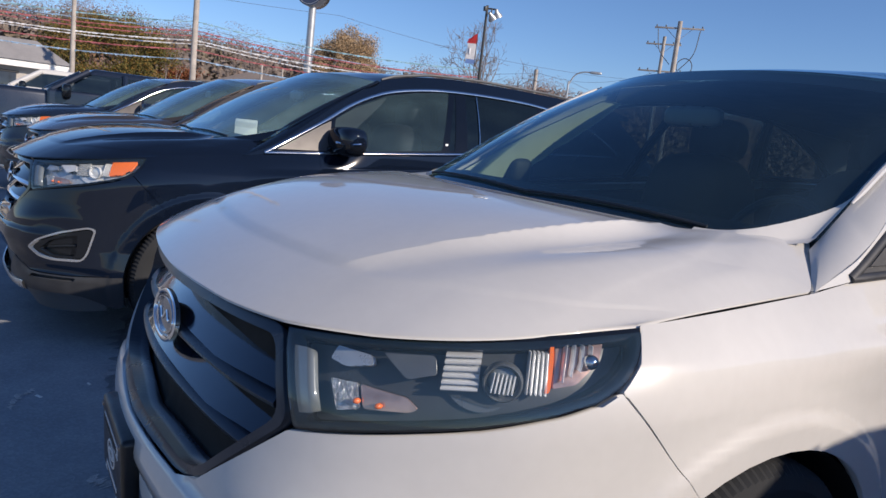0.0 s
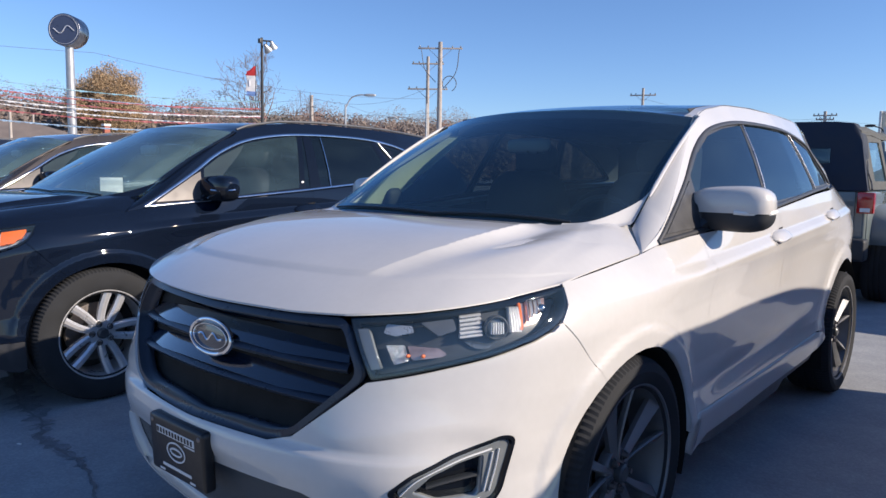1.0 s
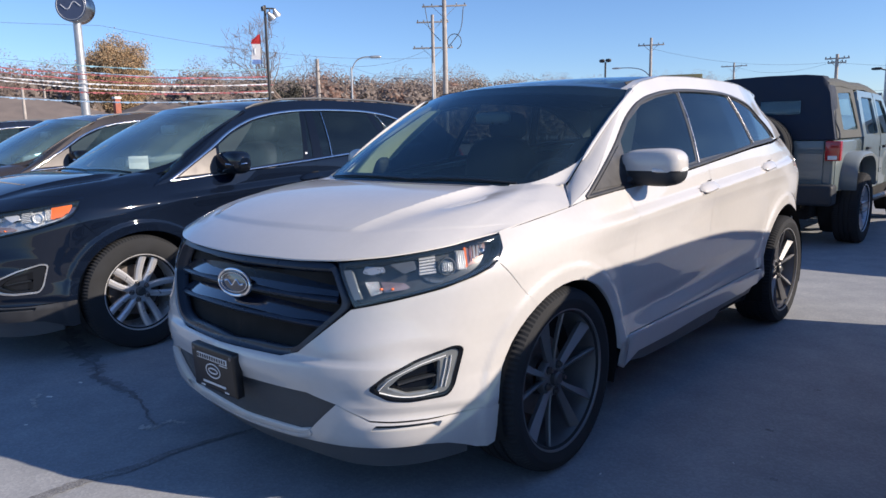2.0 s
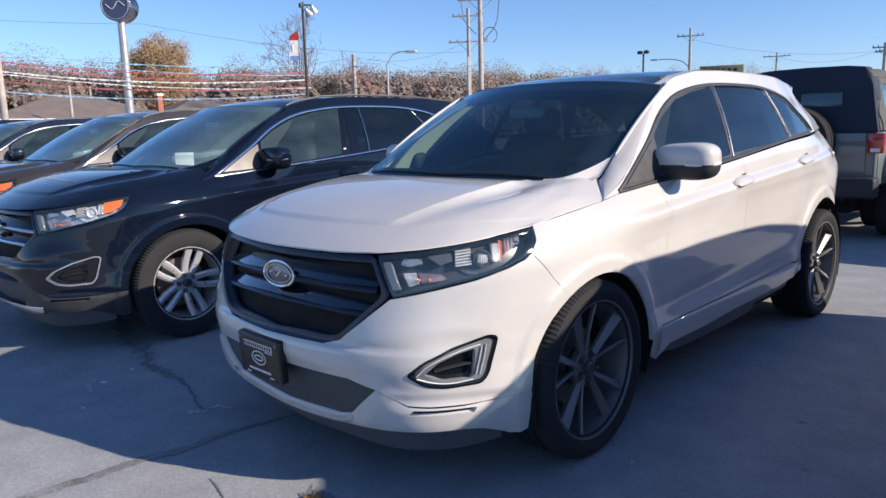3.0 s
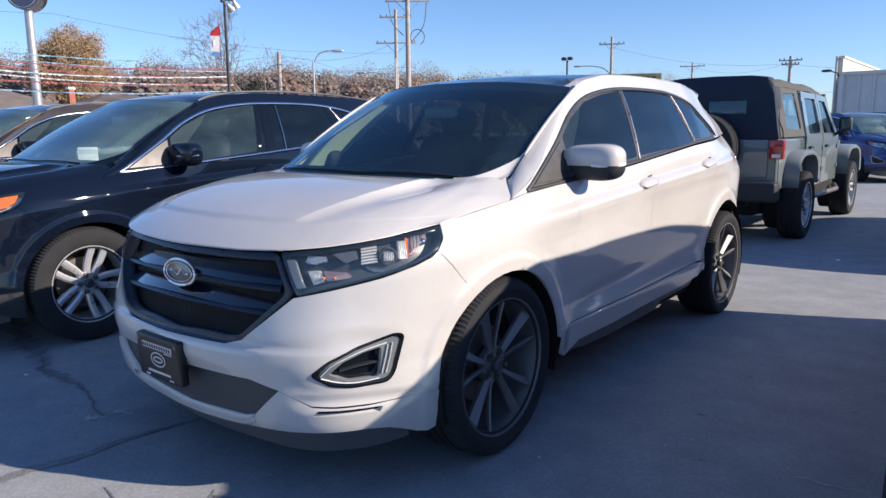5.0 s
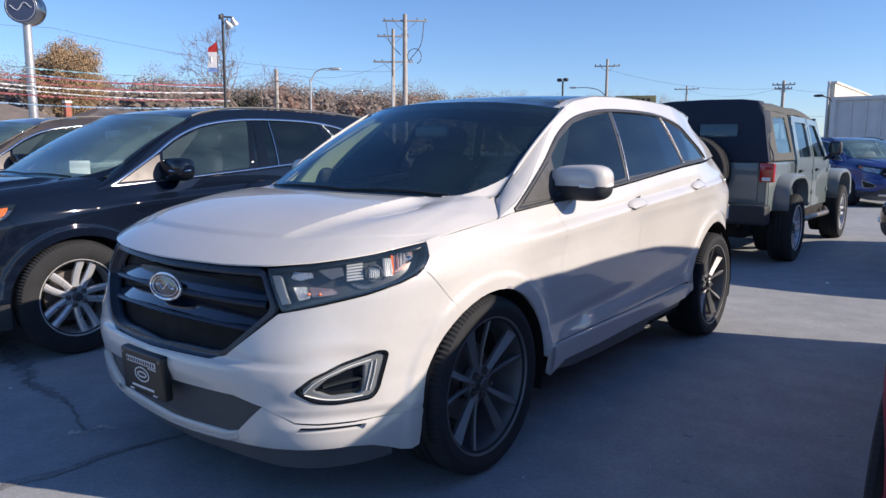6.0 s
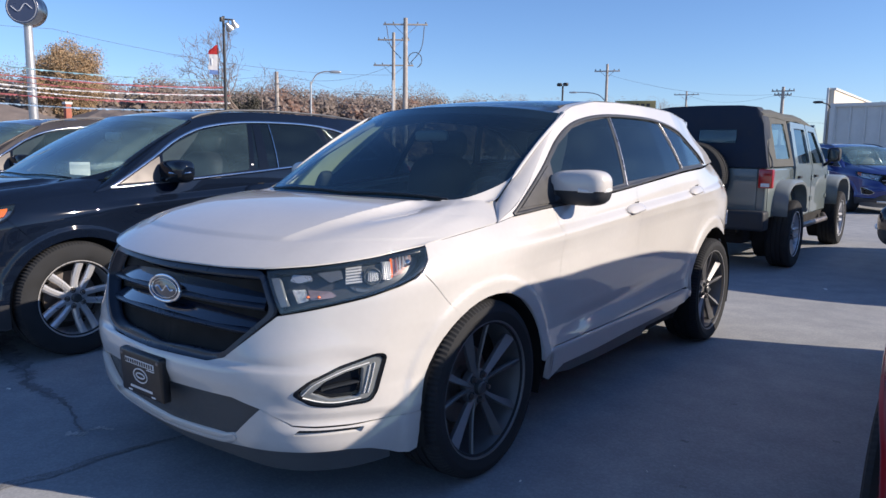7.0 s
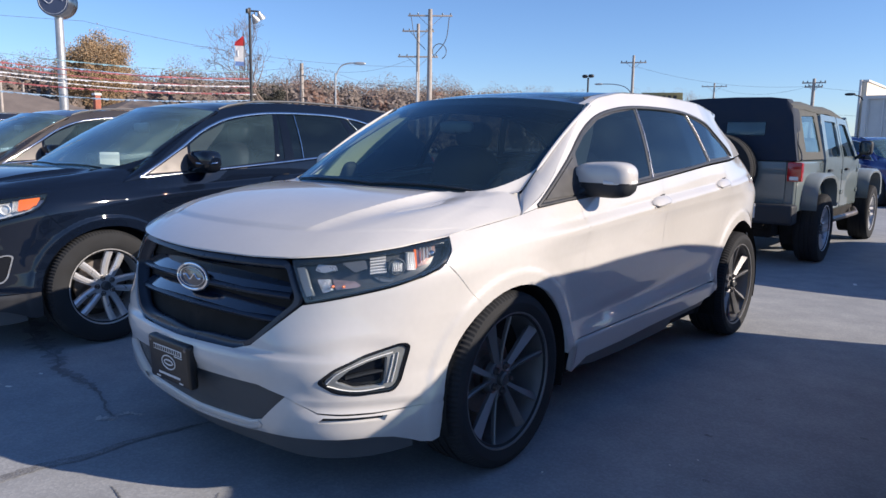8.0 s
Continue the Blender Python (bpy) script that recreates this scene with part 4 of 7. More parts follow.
    edge = [*spline(crown, 6), (4.07, 1.574), (4.07, 1.556), (4.04, 1.536), (4.15, 1.46), (4.27, 1.378), (4.38, 1.312), (4.45, 1.282), (4.03, 1.264), (3.46, 1.240), (3.2, 1.224), (2.36, 1.157), (1.56, 1.093), (1.26, 1.071)]
    p("upper_body_side", "upper", lambda: panel(v3(edge), house, 0, .03, .025, [rounded(DLO, .012)], ref=outward), body, sides=2)
    wins = (WIN_F, WIN_R, WIN_Q) if sport else (WIN_F[:5] + [(2.489, 1.548), (2.432, 1.203), (2.42, 1.186)] + WIN_F[-1:], [(2.63, 1.202), (2.645, 1.40), (2.66, 1.545)] + WIN_R[3:5] + [(3.215, 1.532), (3.40, 1.268), (3.385, 1.256)] + WIN_R[-1:], [(3.470, 1.268), (3.318, 1.512)] + WIN_Q[2:])
    frames = p("window_frame", "dlo", lambda: panel(rounded(DLO, .012), house, -.004, .02, .02, [rounded(w, .012) for w in wins], gap=.001, ref=outward), TRIM if sport else PILLARBLACK, sides=2)
    for nm, w in zip(("front_side_window", "rear_side_window", "quarter_window"), wins):
        panes = p(nm, nm, lambda: panel(rounded(w, .012), house, -.006, .003, .05, gap=-.003, ref=outward), style.get("glass", TINT) if w is wins[0] else TINT if sport else DARKTINT, frames, sides=2)
        for pane in panes:
            pane.visible_shadow = sport or w is not wins[0]
    top_run = spline(DLO[:12], 6)
    p("window_trim", "dlotrim", lambda: ribbon(np.vstack([top_run]), house, .018, .008, -.001), CHROME if trim == "chrome" else TRIM, frames, "bright window trim" if trim == "chrome" else "", sides=2)
    p("waist_trim", "waist", lambda: ribbon(spline([DLO[0], DLO[-1], DLO[-2], DLO[-3], DLO[-4]], 10), house, .016, .008, -.001), CHROME if trim == "chrome" else TRIM, frames, sides=2)
    p("pillar_trim", "bpillar", lambda: ribbon([(2.478, 1.560), (2.445, 1.42), (2.408, 1.30), (2.366, 1.168)], house, .007, .005, -.002), SATIN if sport else CHROME, frames, sides=2) if sport else p("pillar_trim", "bpillar2", lambda: ribbon([(2.658, 1.548), (2.650, 1.42), (2.640, 1.30), (2.626, 1.19)], house, .007, .006, -.0), CHROME, frames, sides=2)
    if not sport:
        p("pillar_cover", "bcover", lambda: panel(rounded([(2.436, 1.178), (2.50, 1.545), (2.575, 1.548), (2.535, 1.186)], .006), house, -.002, .004, .04, ref=outward), PILLARBLACK, frames, sides=2)
        p("pillar_trim", "cpillar2", lambda: ribbon([(3.235, 1.55), (3.36, 1.398), (3.435, 1.262)], house, .007, .005, -.002), CHROME, frames, sides=2)
        p("window_sticker", "sticker", lambda: panel(rounded([(2.372, 1.212), (2.374, 1.226), (2.396, 1.228), (2.394, 1.214)], .002), house, -.0035, .001, .02, ref=outward), LIGHTPIPE, frames, "small pale sticker")
    else:
        p("pillar_trim", "cpillar", lambda: ribbon([(3.178, 1.55), (3.24, 1.42), (3.305, 1.248)], house, .007, .005, -.002), SATIN, frames, sides=2)
    p("sail_panel", "sail", lambda: panel(rounded([(1.30, 1.098), (1.57, 1.255), (1.63, 1.285), (1.60, 1.112)], .008), house, .002, .006, .03, ref=outward), TRIM if sport else SAILGREY, frames, sides=2)
    p("bonnet", "bonnet", lambda: patch(bonnet, np.linspace(-.9945, .9945, 321), np.concatenate([np.linspace(0, .1, 10)[:-1], np.linspace(.1, 1, 60)]), .008, upward), body)
    def pillar(u, v):
        inner = windscreen(np.ones_like(v), v) + v3((.002, .004, 0))
        ty, tz = np.interp(v, (-.08, 0, .14, .56, 1), (1.09, 1.125, 1.335, 1.66, 1.95)), np.interp(v, (-.08, 0, .14, .56, 1), (1.01, 1.047, 1.150, 1.373, 1.543))
        outer = house(ty, tz, .001)
        k = np.clip(u, -.2, 1.2)[:, None]
        return inner + (outer - inner) * k + np.array((.75, -.5, .35)) * (.014 * (k * (1 - k)) * 2 * (1 - .5 * v[:, None]))
    p("windscreen_pillar", "pillar", lambda: patch(pillar, np.linspace(0, 1, 9), np.linspace(-.06, 1.0, 36), .012, upward), body, sides=2)
    p("pillar_bead", "bead", lambda: mesh_of(tube([windscreen(np.array([1.012]), np.array([v]))[0] + v3((.006, 0, .008)) for v in np.linspace(.16, 1.0, 24)], [.003, .006, *[.008] * 20, .006, .003], 8), "pillar_bead"), body, sides=2)
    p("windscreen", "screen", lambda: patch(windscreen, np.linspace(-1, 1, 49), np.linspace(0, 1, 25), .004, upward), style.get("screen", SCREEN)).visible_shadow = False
    p("windscreen_border", "screen_low", lambda: patch(lambda w, v: windscreen(w, v * .085) + v3((0, .004, -.006)), np.linspace(-1, 1, 49), np.linspace(-.1, 1, 8), 0, upward), GLOSSBLACK)
    p("windscreen_top_band", "screen_top", lambda: patch(lambda w, v: windscreen(w, .90 + v * .10) + v3((0, .004, -.006)), np.linspace(-1, 1, 49), np.linspace(0, 1, 6), 0, upward), GLOSSBLACK)
    p("windscreen_pillar_band", "screen_side", lambda: patch(lambda w, v: windscreen(.965 + .035 * w, v) + v3((0, .004, -.006)), np.linspace(0, 1, 4), np.linspace(0, 1, 25), 0, upward), GLOSSBLACK, sides=2)

    def corner(u, k):
        # rounded lower corner of the screen: from its fillet (k = 0) out to the bonnet's rear edge (k = 1)
        w = 1 - .34 * (1 - np.sin(u * np.pi / 2))
        inner = windscreen(w, .02 + .22 * (1 - np.cos(u * np.pi / 2))) + v3((.001, 0, .005))
        edge_in = windscreen(w, -.015 + 0 * w) + v3((0, 0, .007))
        outer = edge_in + v3((.004, -.035, -.012))
        return np.where(k[:, None] < .7, inner + (edge_in - inner) * (k[:, None] / .7), edge_in + (outer - edge_in) * ((k[:, None] - .7) / .3))
    p("cowl_corner", "cowlcorner", lambda: patch(corner, np.linspace(0, 1, 21), np.linspace(0, 1, 11), 0, upward), body, sides=2)
    for k, (w0, w1) in enumerate(((-.72, .05), (.02, .70))):
        p("wiper", "wiper%d" % k, lambda: mesh_of(tube([windscreen(np.array([w0 + (w1 - w0) * t]), np.array([.030 + .06 * t * (1 - t)]))[0] + v3((0, -.003, .005)) for t in np.linspace(0, 1, 14)], .0045, 6), "wiper"), PLASTIC)
    p("roof", "roof", lambda: patch(roof, np.linspace(-1, 1, 41), np.linspace(0, 1, 41), .03, upward), ROOFGLASS if style.get("roof", True) else body, text="dark glass roof" if style.get("roof", True) else "")
    if style.get("roof", True):
        p("roof_side", "roofside", lambda: patch(lambda w, v: roof(w, v) + v3((0, 0, .004)), np.linspace(.945, 1.002, 5), np.linspace(0, 1, 41), .003, upward), body, sides=2)
        p("cant_rail_lining", "cantlining", lambda: ribbon(spline([(2.02, 1.540), (2.4, 1.588), (2.8, 1.600), (3.3, 1.592), (3.8, 1.560), (4.0, 1.535)], 8), house, .10, .006, -.036), SEATCLOTH, sides=2)
        p("headliner", "headliner", lambda: patch(lambda w, v: roof(w, v) - v3((0, 0, .034)), np.linspace(-.99, .99, 21), np.linspace(.09, 1, 21), .006, upward), SEATCLOTH)
    # pillar lining, its outline cut to the sunlit patch and pale on the sport style
    p("pillar_lining", "lining", lambda: panel(rounded([(1.30, 1.085), (1.58, 1.10), (1.77, 1.23), (1.975, 1.408), (2.06, 1.50), (1.95, 1.50), (1.62, 1.315), (1.35, 1.135)], .015), house, -.045, .006, .03, ref=outward), LINING if sport else DASH, sides=2)
    p("spoiler", "spoiler", lambda: patch(lambda w, v: roof(w * .985, .94 + .1 * v) + v3((0, 0, .012)), np.linspace(-1, 1, 31), np.linspace(0, 1, 8), .03, upward), body)
    if not sport:
        p("roof_rail", "rail", lambda: mesh_of(tube([(glass_x(np.array([y]), np.array([np.interp(y, RAIL_Y, RAIL_Z)]))[0] - .04, y, np.interp(y, RAIL_Y, RAIL_Z) + .008 + .010 * math.sin(math.pi * (y - 2.0) / 2.1) ** .5) for y in np.linspace(2.0, 4.1, 24)], .009, 8), "rail"), DARKRAIL, sides=2)
    p("tailgate_window", "gatewin", lambda: patch(tailgate, np.linspace(-1, 1, 31), np.linspace(0, 1, 12), .02), style.get("glass", TINT))
    # door mirrors
    for sg in (1, -1):
        mm = MIRROR if sg < 0 else None
        m0 = style.get("cap", body)
        pivot = Matrix.Translation((.83, 1.67, 1.15))
        grow = pivot @ Matrix.Scale(style.get("mirror_scale", 1), 4) @ pivot.inverted()

        def q(name, key, build, mat, up, text=""):
            me = cached(("car", key), lambda: mesh_of(build(), name)).copy()
            me.materials.clear()
            me.materials.append(mat)
            return part(name, me, mat, up, text, Matrix.Translation((0, 0, style.get("mirror_drop", 0))) @ (mm or Matrix()) @ grow if up is car else None)
        mir = q("door_mirror", "mir_base", lambda: superbox(.938, 1.672, 1.180, .147, .078, .088, 3.2, zmax=1.168, skew=.012, taper=.16), GLOSSBLACK if not sport else PLASTIC, car, "door mirror with a turn signal")
        q("mirror_cap", "mir_cap", lambda: superbox(.946, 1.670, 1.182, .140, .080, .083, 3.3, zmin=1.166, skew=.012, taper=.14), m0, mir)
        q("mirror_signal", "mir_sig", lambda: tube([(.946 + .141 * math.cos(a), 1.672 + .080 * math.sin(a) + .012 * math.cos(a), 1.172 + .006 * math.sin(a * 2)) for a in np.linspace(-1.35, .1, 14)], .008, 8), LIGHTPIPE if sport else CHROME, mir, "bright signal strip")
        q("mirror_glass", "mir_glass", lambda: superbox(.965, 1.730, 1.182, .105, .022, .060, 3), MIRRORGLASS, mir)
        q("mirror_arm", "mir_arm", lambda: superbox(.830, 1.655, 1.158, .055, .060, .062, 3.0), GLOSSBLACK if not sport else PLASTIC, mir)
        q("mirror_foot", "mir_foot", lambda: tube([(.83, 1.60, 1.105), (.86, 1.63, 1.13), (.89, 1.655, 1.165)], [.042, .038, .034], 10, .7), GLOSSBLACK if not sport else PLASTIC, mir)
    # wheels and wheel houses
    for y0 in (.955, 3.795):
        for sg in (1, -1):
            wheel(car, pose(.822 * sg, y0, .372, 0, 0, 0 if sg > 0 else 180), style)
            a0, aa, bb = ARCHES[0 if y0 < 2 else 1]
            yc = .985 if y0 < 2 else 3.80
            def liner():
                bm = bmesh.new()
                pr = [[bm.verts.new((x, yc - (aa - .004) * math.cos(t) * k, .372 + (bb - .004) * math.sin(t) * k)) for x, k in ((.925, 1), (.80, 1.02), (.55, 1.0))] for t in np.linspace(-.35, math.pi + .35, 30)]
                for a, b in zip(pr, pr[1:]):
                    for i in range(2):
                        bm.faces.new((a[i], b[i], b[i + 1], a[i + 1]))
                return mesh_of(bm, "wheel_house")
            me = cached(("car", "liner%.1f" % y0), liner).copy()
            me.materials.append(SHELL)
            part("wheel_house", me, SHELL, car, "", MIRROR if sg < 0 else None)
    # dark core behind the panels, with cut-outs for the wheels
    def core():
        out = [(-.0, .20), (1.10, .21), *arch(0, 2, 178, 20, .02), (2.05, .22), (at_y(3.33), .23), *arch(1, 2, 178, 20, .02), (at_y(4.32), .30), (S_END, .30), (S_END, 1.24), (at_y(4.03), 1.23), (at_y(2.36), 1.12), (at_y(1.26), 1.03), (1.205, .94), (.7, .88), (0, .86)]
        return panel(v3(out), side, -.07, .004, .06)
    p("inner_body", "core", core, SHELL, sides=2)
    p("underbody", "floor", lambda: mesh_of(box(-.60, .35, .20, .60, 4.5, .32, bevel=.04), "floor"), SHELL)
    # unseen floor box, sized to block sun rays leaking under the sill
    p("cabin_floor", "cabinfloor", lambda: mesh_of(box(-.80, 1.41, .225, .80, 3.2, .345, bevel=.03), "cabin_floor"), SHELL)
    p("rear_undertray", "undertray", lambda: mesh_of(box(-.78, 4.02, .19, .78, 4.50, .34, bevel=.03), "undertray"), SHELL)
    p("load_floor", "loadfloor", lambda: mesh_of(box(-.54, 2.9, .33, .54, 4.30, .95, bevel=.04), "load_floor"), SHELL)
    p("luggage_blind", "blind", lambda: mesh_of(box(-.62, 3.84, .90, .62, 3.90, 1.54, bevel=.02), "luggage_blind"), SHELL)
    p("rear_view_mirror", "rvm", lambda: mesh_of(superbox(.02, 1.70, 1.425, .115, .018, .034, 4), "rear_view_mirror"), LAMPGREY)
    p("bulkhead", "bulk", lambda: mesh_of(box(-.80, .60, .35, .80, 1.30, .86, bevel=.05), "bulk"), SHELL)
    # cabin
    cloth = style.get("seat", SEATCLOTH)
    p("dashboard", "dash", lambda: mesh_of(box(-.74, 1.12, .80, .74, 1.62, 1.085, bevel=.06, segments=3), "dash"), DASH)
    p("steering_wheel", "steer", lambda: mesh_of(tube([(.36 + .18 * math.cos(a), 1.74 + .06 * math.sin(a), 1.03 + .17 * math.sin(a)) for a in np.linspace(0, 2 * math.pi, 33)], .014, 8), "steer"), PLASTIC)
    for x0 in (-.37, .37):
        p("front_seat", "seat%.1f" % x0, lambda: mesh_of(superbox(x0, 2.28, .92, .25, .13, .40, 3.5), "seat"), cloth)
        p("head_rest", "rest%.1f" % x0, lambda: mesh_of(superbox(x0, 2.36, 1.385, .13, .06, .09, 3), "rest"), cloth)
        p("seat_base", "cush%.1f" % x0, lambda: mesh_of(superbox(x0, 2.02, .62, .25, .28, .12, 4), "cushion"), cloth)
    p("rear_seat", "bench", lambda: mesh_of(superbox(0, 3.25, .88, .62, .16, .36, 4), "bench"), cloth)
    return car


SPORT = dict(paint=WHITE, trim="dark", wheel="dark", mirror_scale=1.05)
WHITE_CAR = crossover(pose(0, 0, 0), "pearl white crossover with dark grille and dark wheels", SPORT)
for ob in WHITE_CAR.children_recursive:
    # its cabin draws in towards the tailgate
    if ob.type == "MESH" and not ob.name.startswith(("wheel", "door_mirror", "tyre", "rim", "spoke", "nut", "hub", "brake")):
        for v in ob.data.vertices:
            x, y, z = v.co
            if y > 3.3 and z > 1.28:
                k = float(ease(3.5, 4.08, y) * ease(1.33, 1.50, z))
                v.co.x *= 1 - .030 * k
                v.co.y -= .065 * k

BLACKSTYLE = dict(paint=BLACK, screen=VEILSCREEN, trim="chrome", wheel="silver", seat=material("dark grey seat leather", (0.045, 0.047, 0.052), 0.6, spread=0.1, scale=10), glass=glass("side glass", (0.17, 0.22, 0.26), (0.7, 0.86, 1.0), ior=1.6, veil=0.045), roof=False)
BRONZESTYLE = dict(BLACKSTYLE, paint=BRONZE, cap=GLOSSBLACK)
NAVYSTYLE = dict(BLACKSTYLE, paint=NAVY)
REDSTYLE = dict(SPORT, paint=RED, cap=BLACK, mirror_drop=-.085, mirror_scale=1.02)
BLUESTYLE = dict(BLACKSTYLE, paint=BLUE)
crossover(pose(-3.02, -.26, 0), "black crossover with chrome trim and silver wheels", BLACKSTYLE)
crossover(pose(-6.05, -.10, 0), "bronze crossover with chrome window trim", BRONZESTYLE)
crossover(pose(-9.2, -.30, 0), "dark navy crossover with chrome window trim", NAVYSTYLE)
red_car = crossover(pose(3.265, .0, 0), "dark red crossover with black mirrors", REDSTYLE)
for ob in red_car.children:
    ob.visible_shadow = True
for ob in red_car.children_recursive:
    # its bonnet stands higher and its screen farther forward than on the others
    if ob.parent is red_car and ob.type == "MESH" and not ob.name.startswith(("wheel", "door_mirror")):
        for v in ob.data.vertices:
            x, y, z = v.co
            v.co.y -= .20 * float(ease(.2, .9, y) * (1 - ease(2.2, 3.2, y)) * ease(.80, 1.05, z))
            v.co.z += .06 * float(ease(1.1, 1.6, y) * (1 - ease(1.9, 2.5, y)) * ease(1.1, 1.3, z))
            v.co.z += .05 * float(ease(.62, .92, z) * (1 - ease(1.05, 1.75, y)) * (1 - ease(1.12, 1.3, z)))
crossover(pose(3.05, 11.42, 0, rz=180), "dark grey crossover parked beside the off-roader", dict(BLACKSTYLE, paint=CHARCOAL), "crossovers parked farther back")
crossover(pose(.8, 18.0, 0, rz=40), "blue crossover parked beyond the off-roader", BLUESTYLE, "crossovers parked farther back")

# ---- ground ----


def ground_material():
    m = bpy.data.materials.new("worn asphalt")
    m.use_nodes = True
    n, l = m.node_tree.nodes, m.node_tree.links
    p = n["Principled BSDF"]
    p.inputs["Roughness"].default_value = 0.9
    p.inputs["Specular IOR Level"].default_value = 0.3
    tc = n.new("ShaderNodeTexCoord")

    def tex(kind, scale, detail=6):
        t = n.new("ShaderNodeTex" + kind)
        t.inputs["Scale"].default_value = scale
        if kind == "Noise":
            t.inputs["Detail"].default_value = detail
        l.new(tc.outputs["Object"], t.inputs["Vector"])
        return t
    patches, mid, fine, stone = tex("Noise", 0.35), tex("Noise", 4.0), tex("Noise", 120.0, 3), tex("Voronoi", 95.0)
    ramp = n.new("ShaderNodeValToRGB")
    ramp.color_ramp.elements[0].position, ramp.color_ramp.elements[0].color = 0.32, (0.230, 0.248, 0.270, 1)
    ramp.color_ramp.elements[1].position, ramp.color_ramp.elements[1].color = 0.68, (0.358, 0.374, 0.392, 1)
    add = n.new("ShaderNodeMath")
    add.operation = "MULTIPLY_ADD"
    add.inputs[1].default_value = 0.5
    l.new(mid.outputs["Fac"], add.inputs[0])
    half = n.new("ShaderNodeMath")
    half.operation = "MULTIPLY"
    half.inputs[1].default_value = 0.5
    l.new(patches.outputs["Fac"], half.inputs[0])
    l.new(half.outputs[0], add.inputs[2])
    l.new(add.outputs[0], ramp.inputs["Fac"])
    # pale and dark stones in the binder
    sr = n.new("ShaderNodeMapRange")
    sr.inputs["From Min"].default_value, sr.inputs["From Max"].default_value = 0.0, 1.0
    sr.inputs["To Min"].default_value, sr.inputs["To Max"].default_value = 0.92, 1.11
    sep = n.new("ShaderNodeSeparateColor")
    l.new(stone.outputs["Color"], sep.inputs[0])
    pw = n.new("ShaderNodeMath")
    pw.operation = "POWER"
    pw.inputs[1].default_value = 1.5
    l.new(sep.outputs[0], pw.inputs[0])
    l.new(pw.outputs[0], sr.inputs["Value"])
    mul = n.new("ShaderNodeVectorMath")
    mul.operation = "SCALE"
    l.new(ramp.outputs["Color"], mul.inputs[0])
    l.new(sr.outputs[0], mul.inputs["Scale"])
    l.new(mul.outputs[0], p.inputs["Base Color"])
    bp = n.new("ShaderNodeBump")
    bp.inputs["Strength"].default_value, bp.inputs["Distance"].default_value = 0.12, 0.005
    hs = n.new("ShaderNodeMath")
    hs.operation = "ADD"
    l.new(stone.outputs["Distance"], hs.inputs[0])
    l.new(fine.outputs["Fac"], hs.inputs[1])
    l.new(hs.outputs[0], bp.inputs["Height"])
    l.new(bp.outputs[0], p.inputs["Normal"])
    return m


gbm = bmesh.new()
bmesh.ops.create_grid(gbm, x_segments=8, y_segments=8, size=900)
ground = new("ground", mesh_of(gbm, "ground", ground_material()))
tagged(ground, "worn grey asphalt of the parking lot", "ground", kind="structure")

SEAL = material("filled joint", (0.205, 0.212, 0.222), 0.85, spread=0.35, scale=9, grain=0.3, bump=0.4, bump_scale=90)
TAR = material("crack tar", (0.155, 0.163, 0.176), 0.7, spread=0.3, scale=20, bump=0.2)
SCUFF = material("pale scuffed asphalt", (0.46, 0.45, 0.44), 0.9, spread=0.3, scale=25, grain=0.3, bump=0.4)
STAIN = material("oily asphalt", (0.185, 0.198, 0.216), 0.75, spread=0.3, scale=12, grain=0.3, bump=0.4)


def crack(pts, width, mat, name="crack", lift=.003, ragged=.9):
    """A ragged flat strip on the ground."""
    rng = random.Random(int(abs(pts[0][0]) * 1000) + len(pts))
    run = spline(pts, 10)
    bm = bmesh.new()
    left, right = [], []
    for i, p in enumerate(run):
        d = run[min(i + 1, len(run) - 1)] - run[max(i - 1, 0)]
        d /= max(np.hypot(*d), 1e-6)
        nrm = np.array((-d[1], d[0]))
        w = width * (1 - .45 * ragged + ragged * (rng.random() - .2)) * math.sin(math.pi * (i + .6) / (len(run) + .2)) ** .5
        c = p + nrm * (rng.random() - .5) * width * ragged
        left.append(bm.verts.new((*(c + nrm * w / 2), lift)))
        right.append(bm.verts.new((*(c - nrm * w / 2), lift)))
    for i in range(len(run) - 1):
        bm.faces.new((left[i], right[i], right[i + 1], left[i + 1]))
    bmesh.ops.recalc_face_normals(bm, faces=bm.faces)
    part(name, bm, mat, ground)


crack([(-3.1, .55), (-2.43, .35), (-1.95, .30), (-1.7, .21), (-1.33, .22), (-1.09, .18), (-.87, .11), (-.79, .11)], .020, TAR)
crack([(-3.15, .60), (-2.75, .47), (-2.43, .37), (-2.1, .33), (-1.85, .27)], .13, STAIN, "stain", .002, .7)
crack([(-1.9, .29), (-1.7, .22), (-1.45, .23), (-1.25, .21)], .07, STAIN, "stain", .0022, .7)
crack([(-.50, -1.6), (-.52, -1.1), (-.5, -.85), (-.50, -.74), (-.48, -.54), (-.48, -.36), (-.44, -.15), (-.45, .04), (-.38, .4)], .062, SEAL, "sealed_joint", ragged=.18)
crack([(-.11, -.23), (-.04, -.24), (.04, -.26), (.10, -.28), (.2, -.36)], .007, TAR)
crack([(.25, .02), (.28, -.01), (.31, -.02), (.32, -.05)], .009, TAR)
crack([(.28, -.04), (.33, -.10), (.34, -.2)], .010, TAR)
crack([(-.84, .04), (-.79, .07), (-.75, .09)], .06, SCUFF, "scuff")
crack([(-.80, .13), (-.78, .17), (-.70, .21)], .03, SCUFF, "scuff")
crack([(1.94, 1.45), (1.99, 1.47), (2.06, 1.46), (2.2, 1.5)], .010, SCUFF, "scuff")
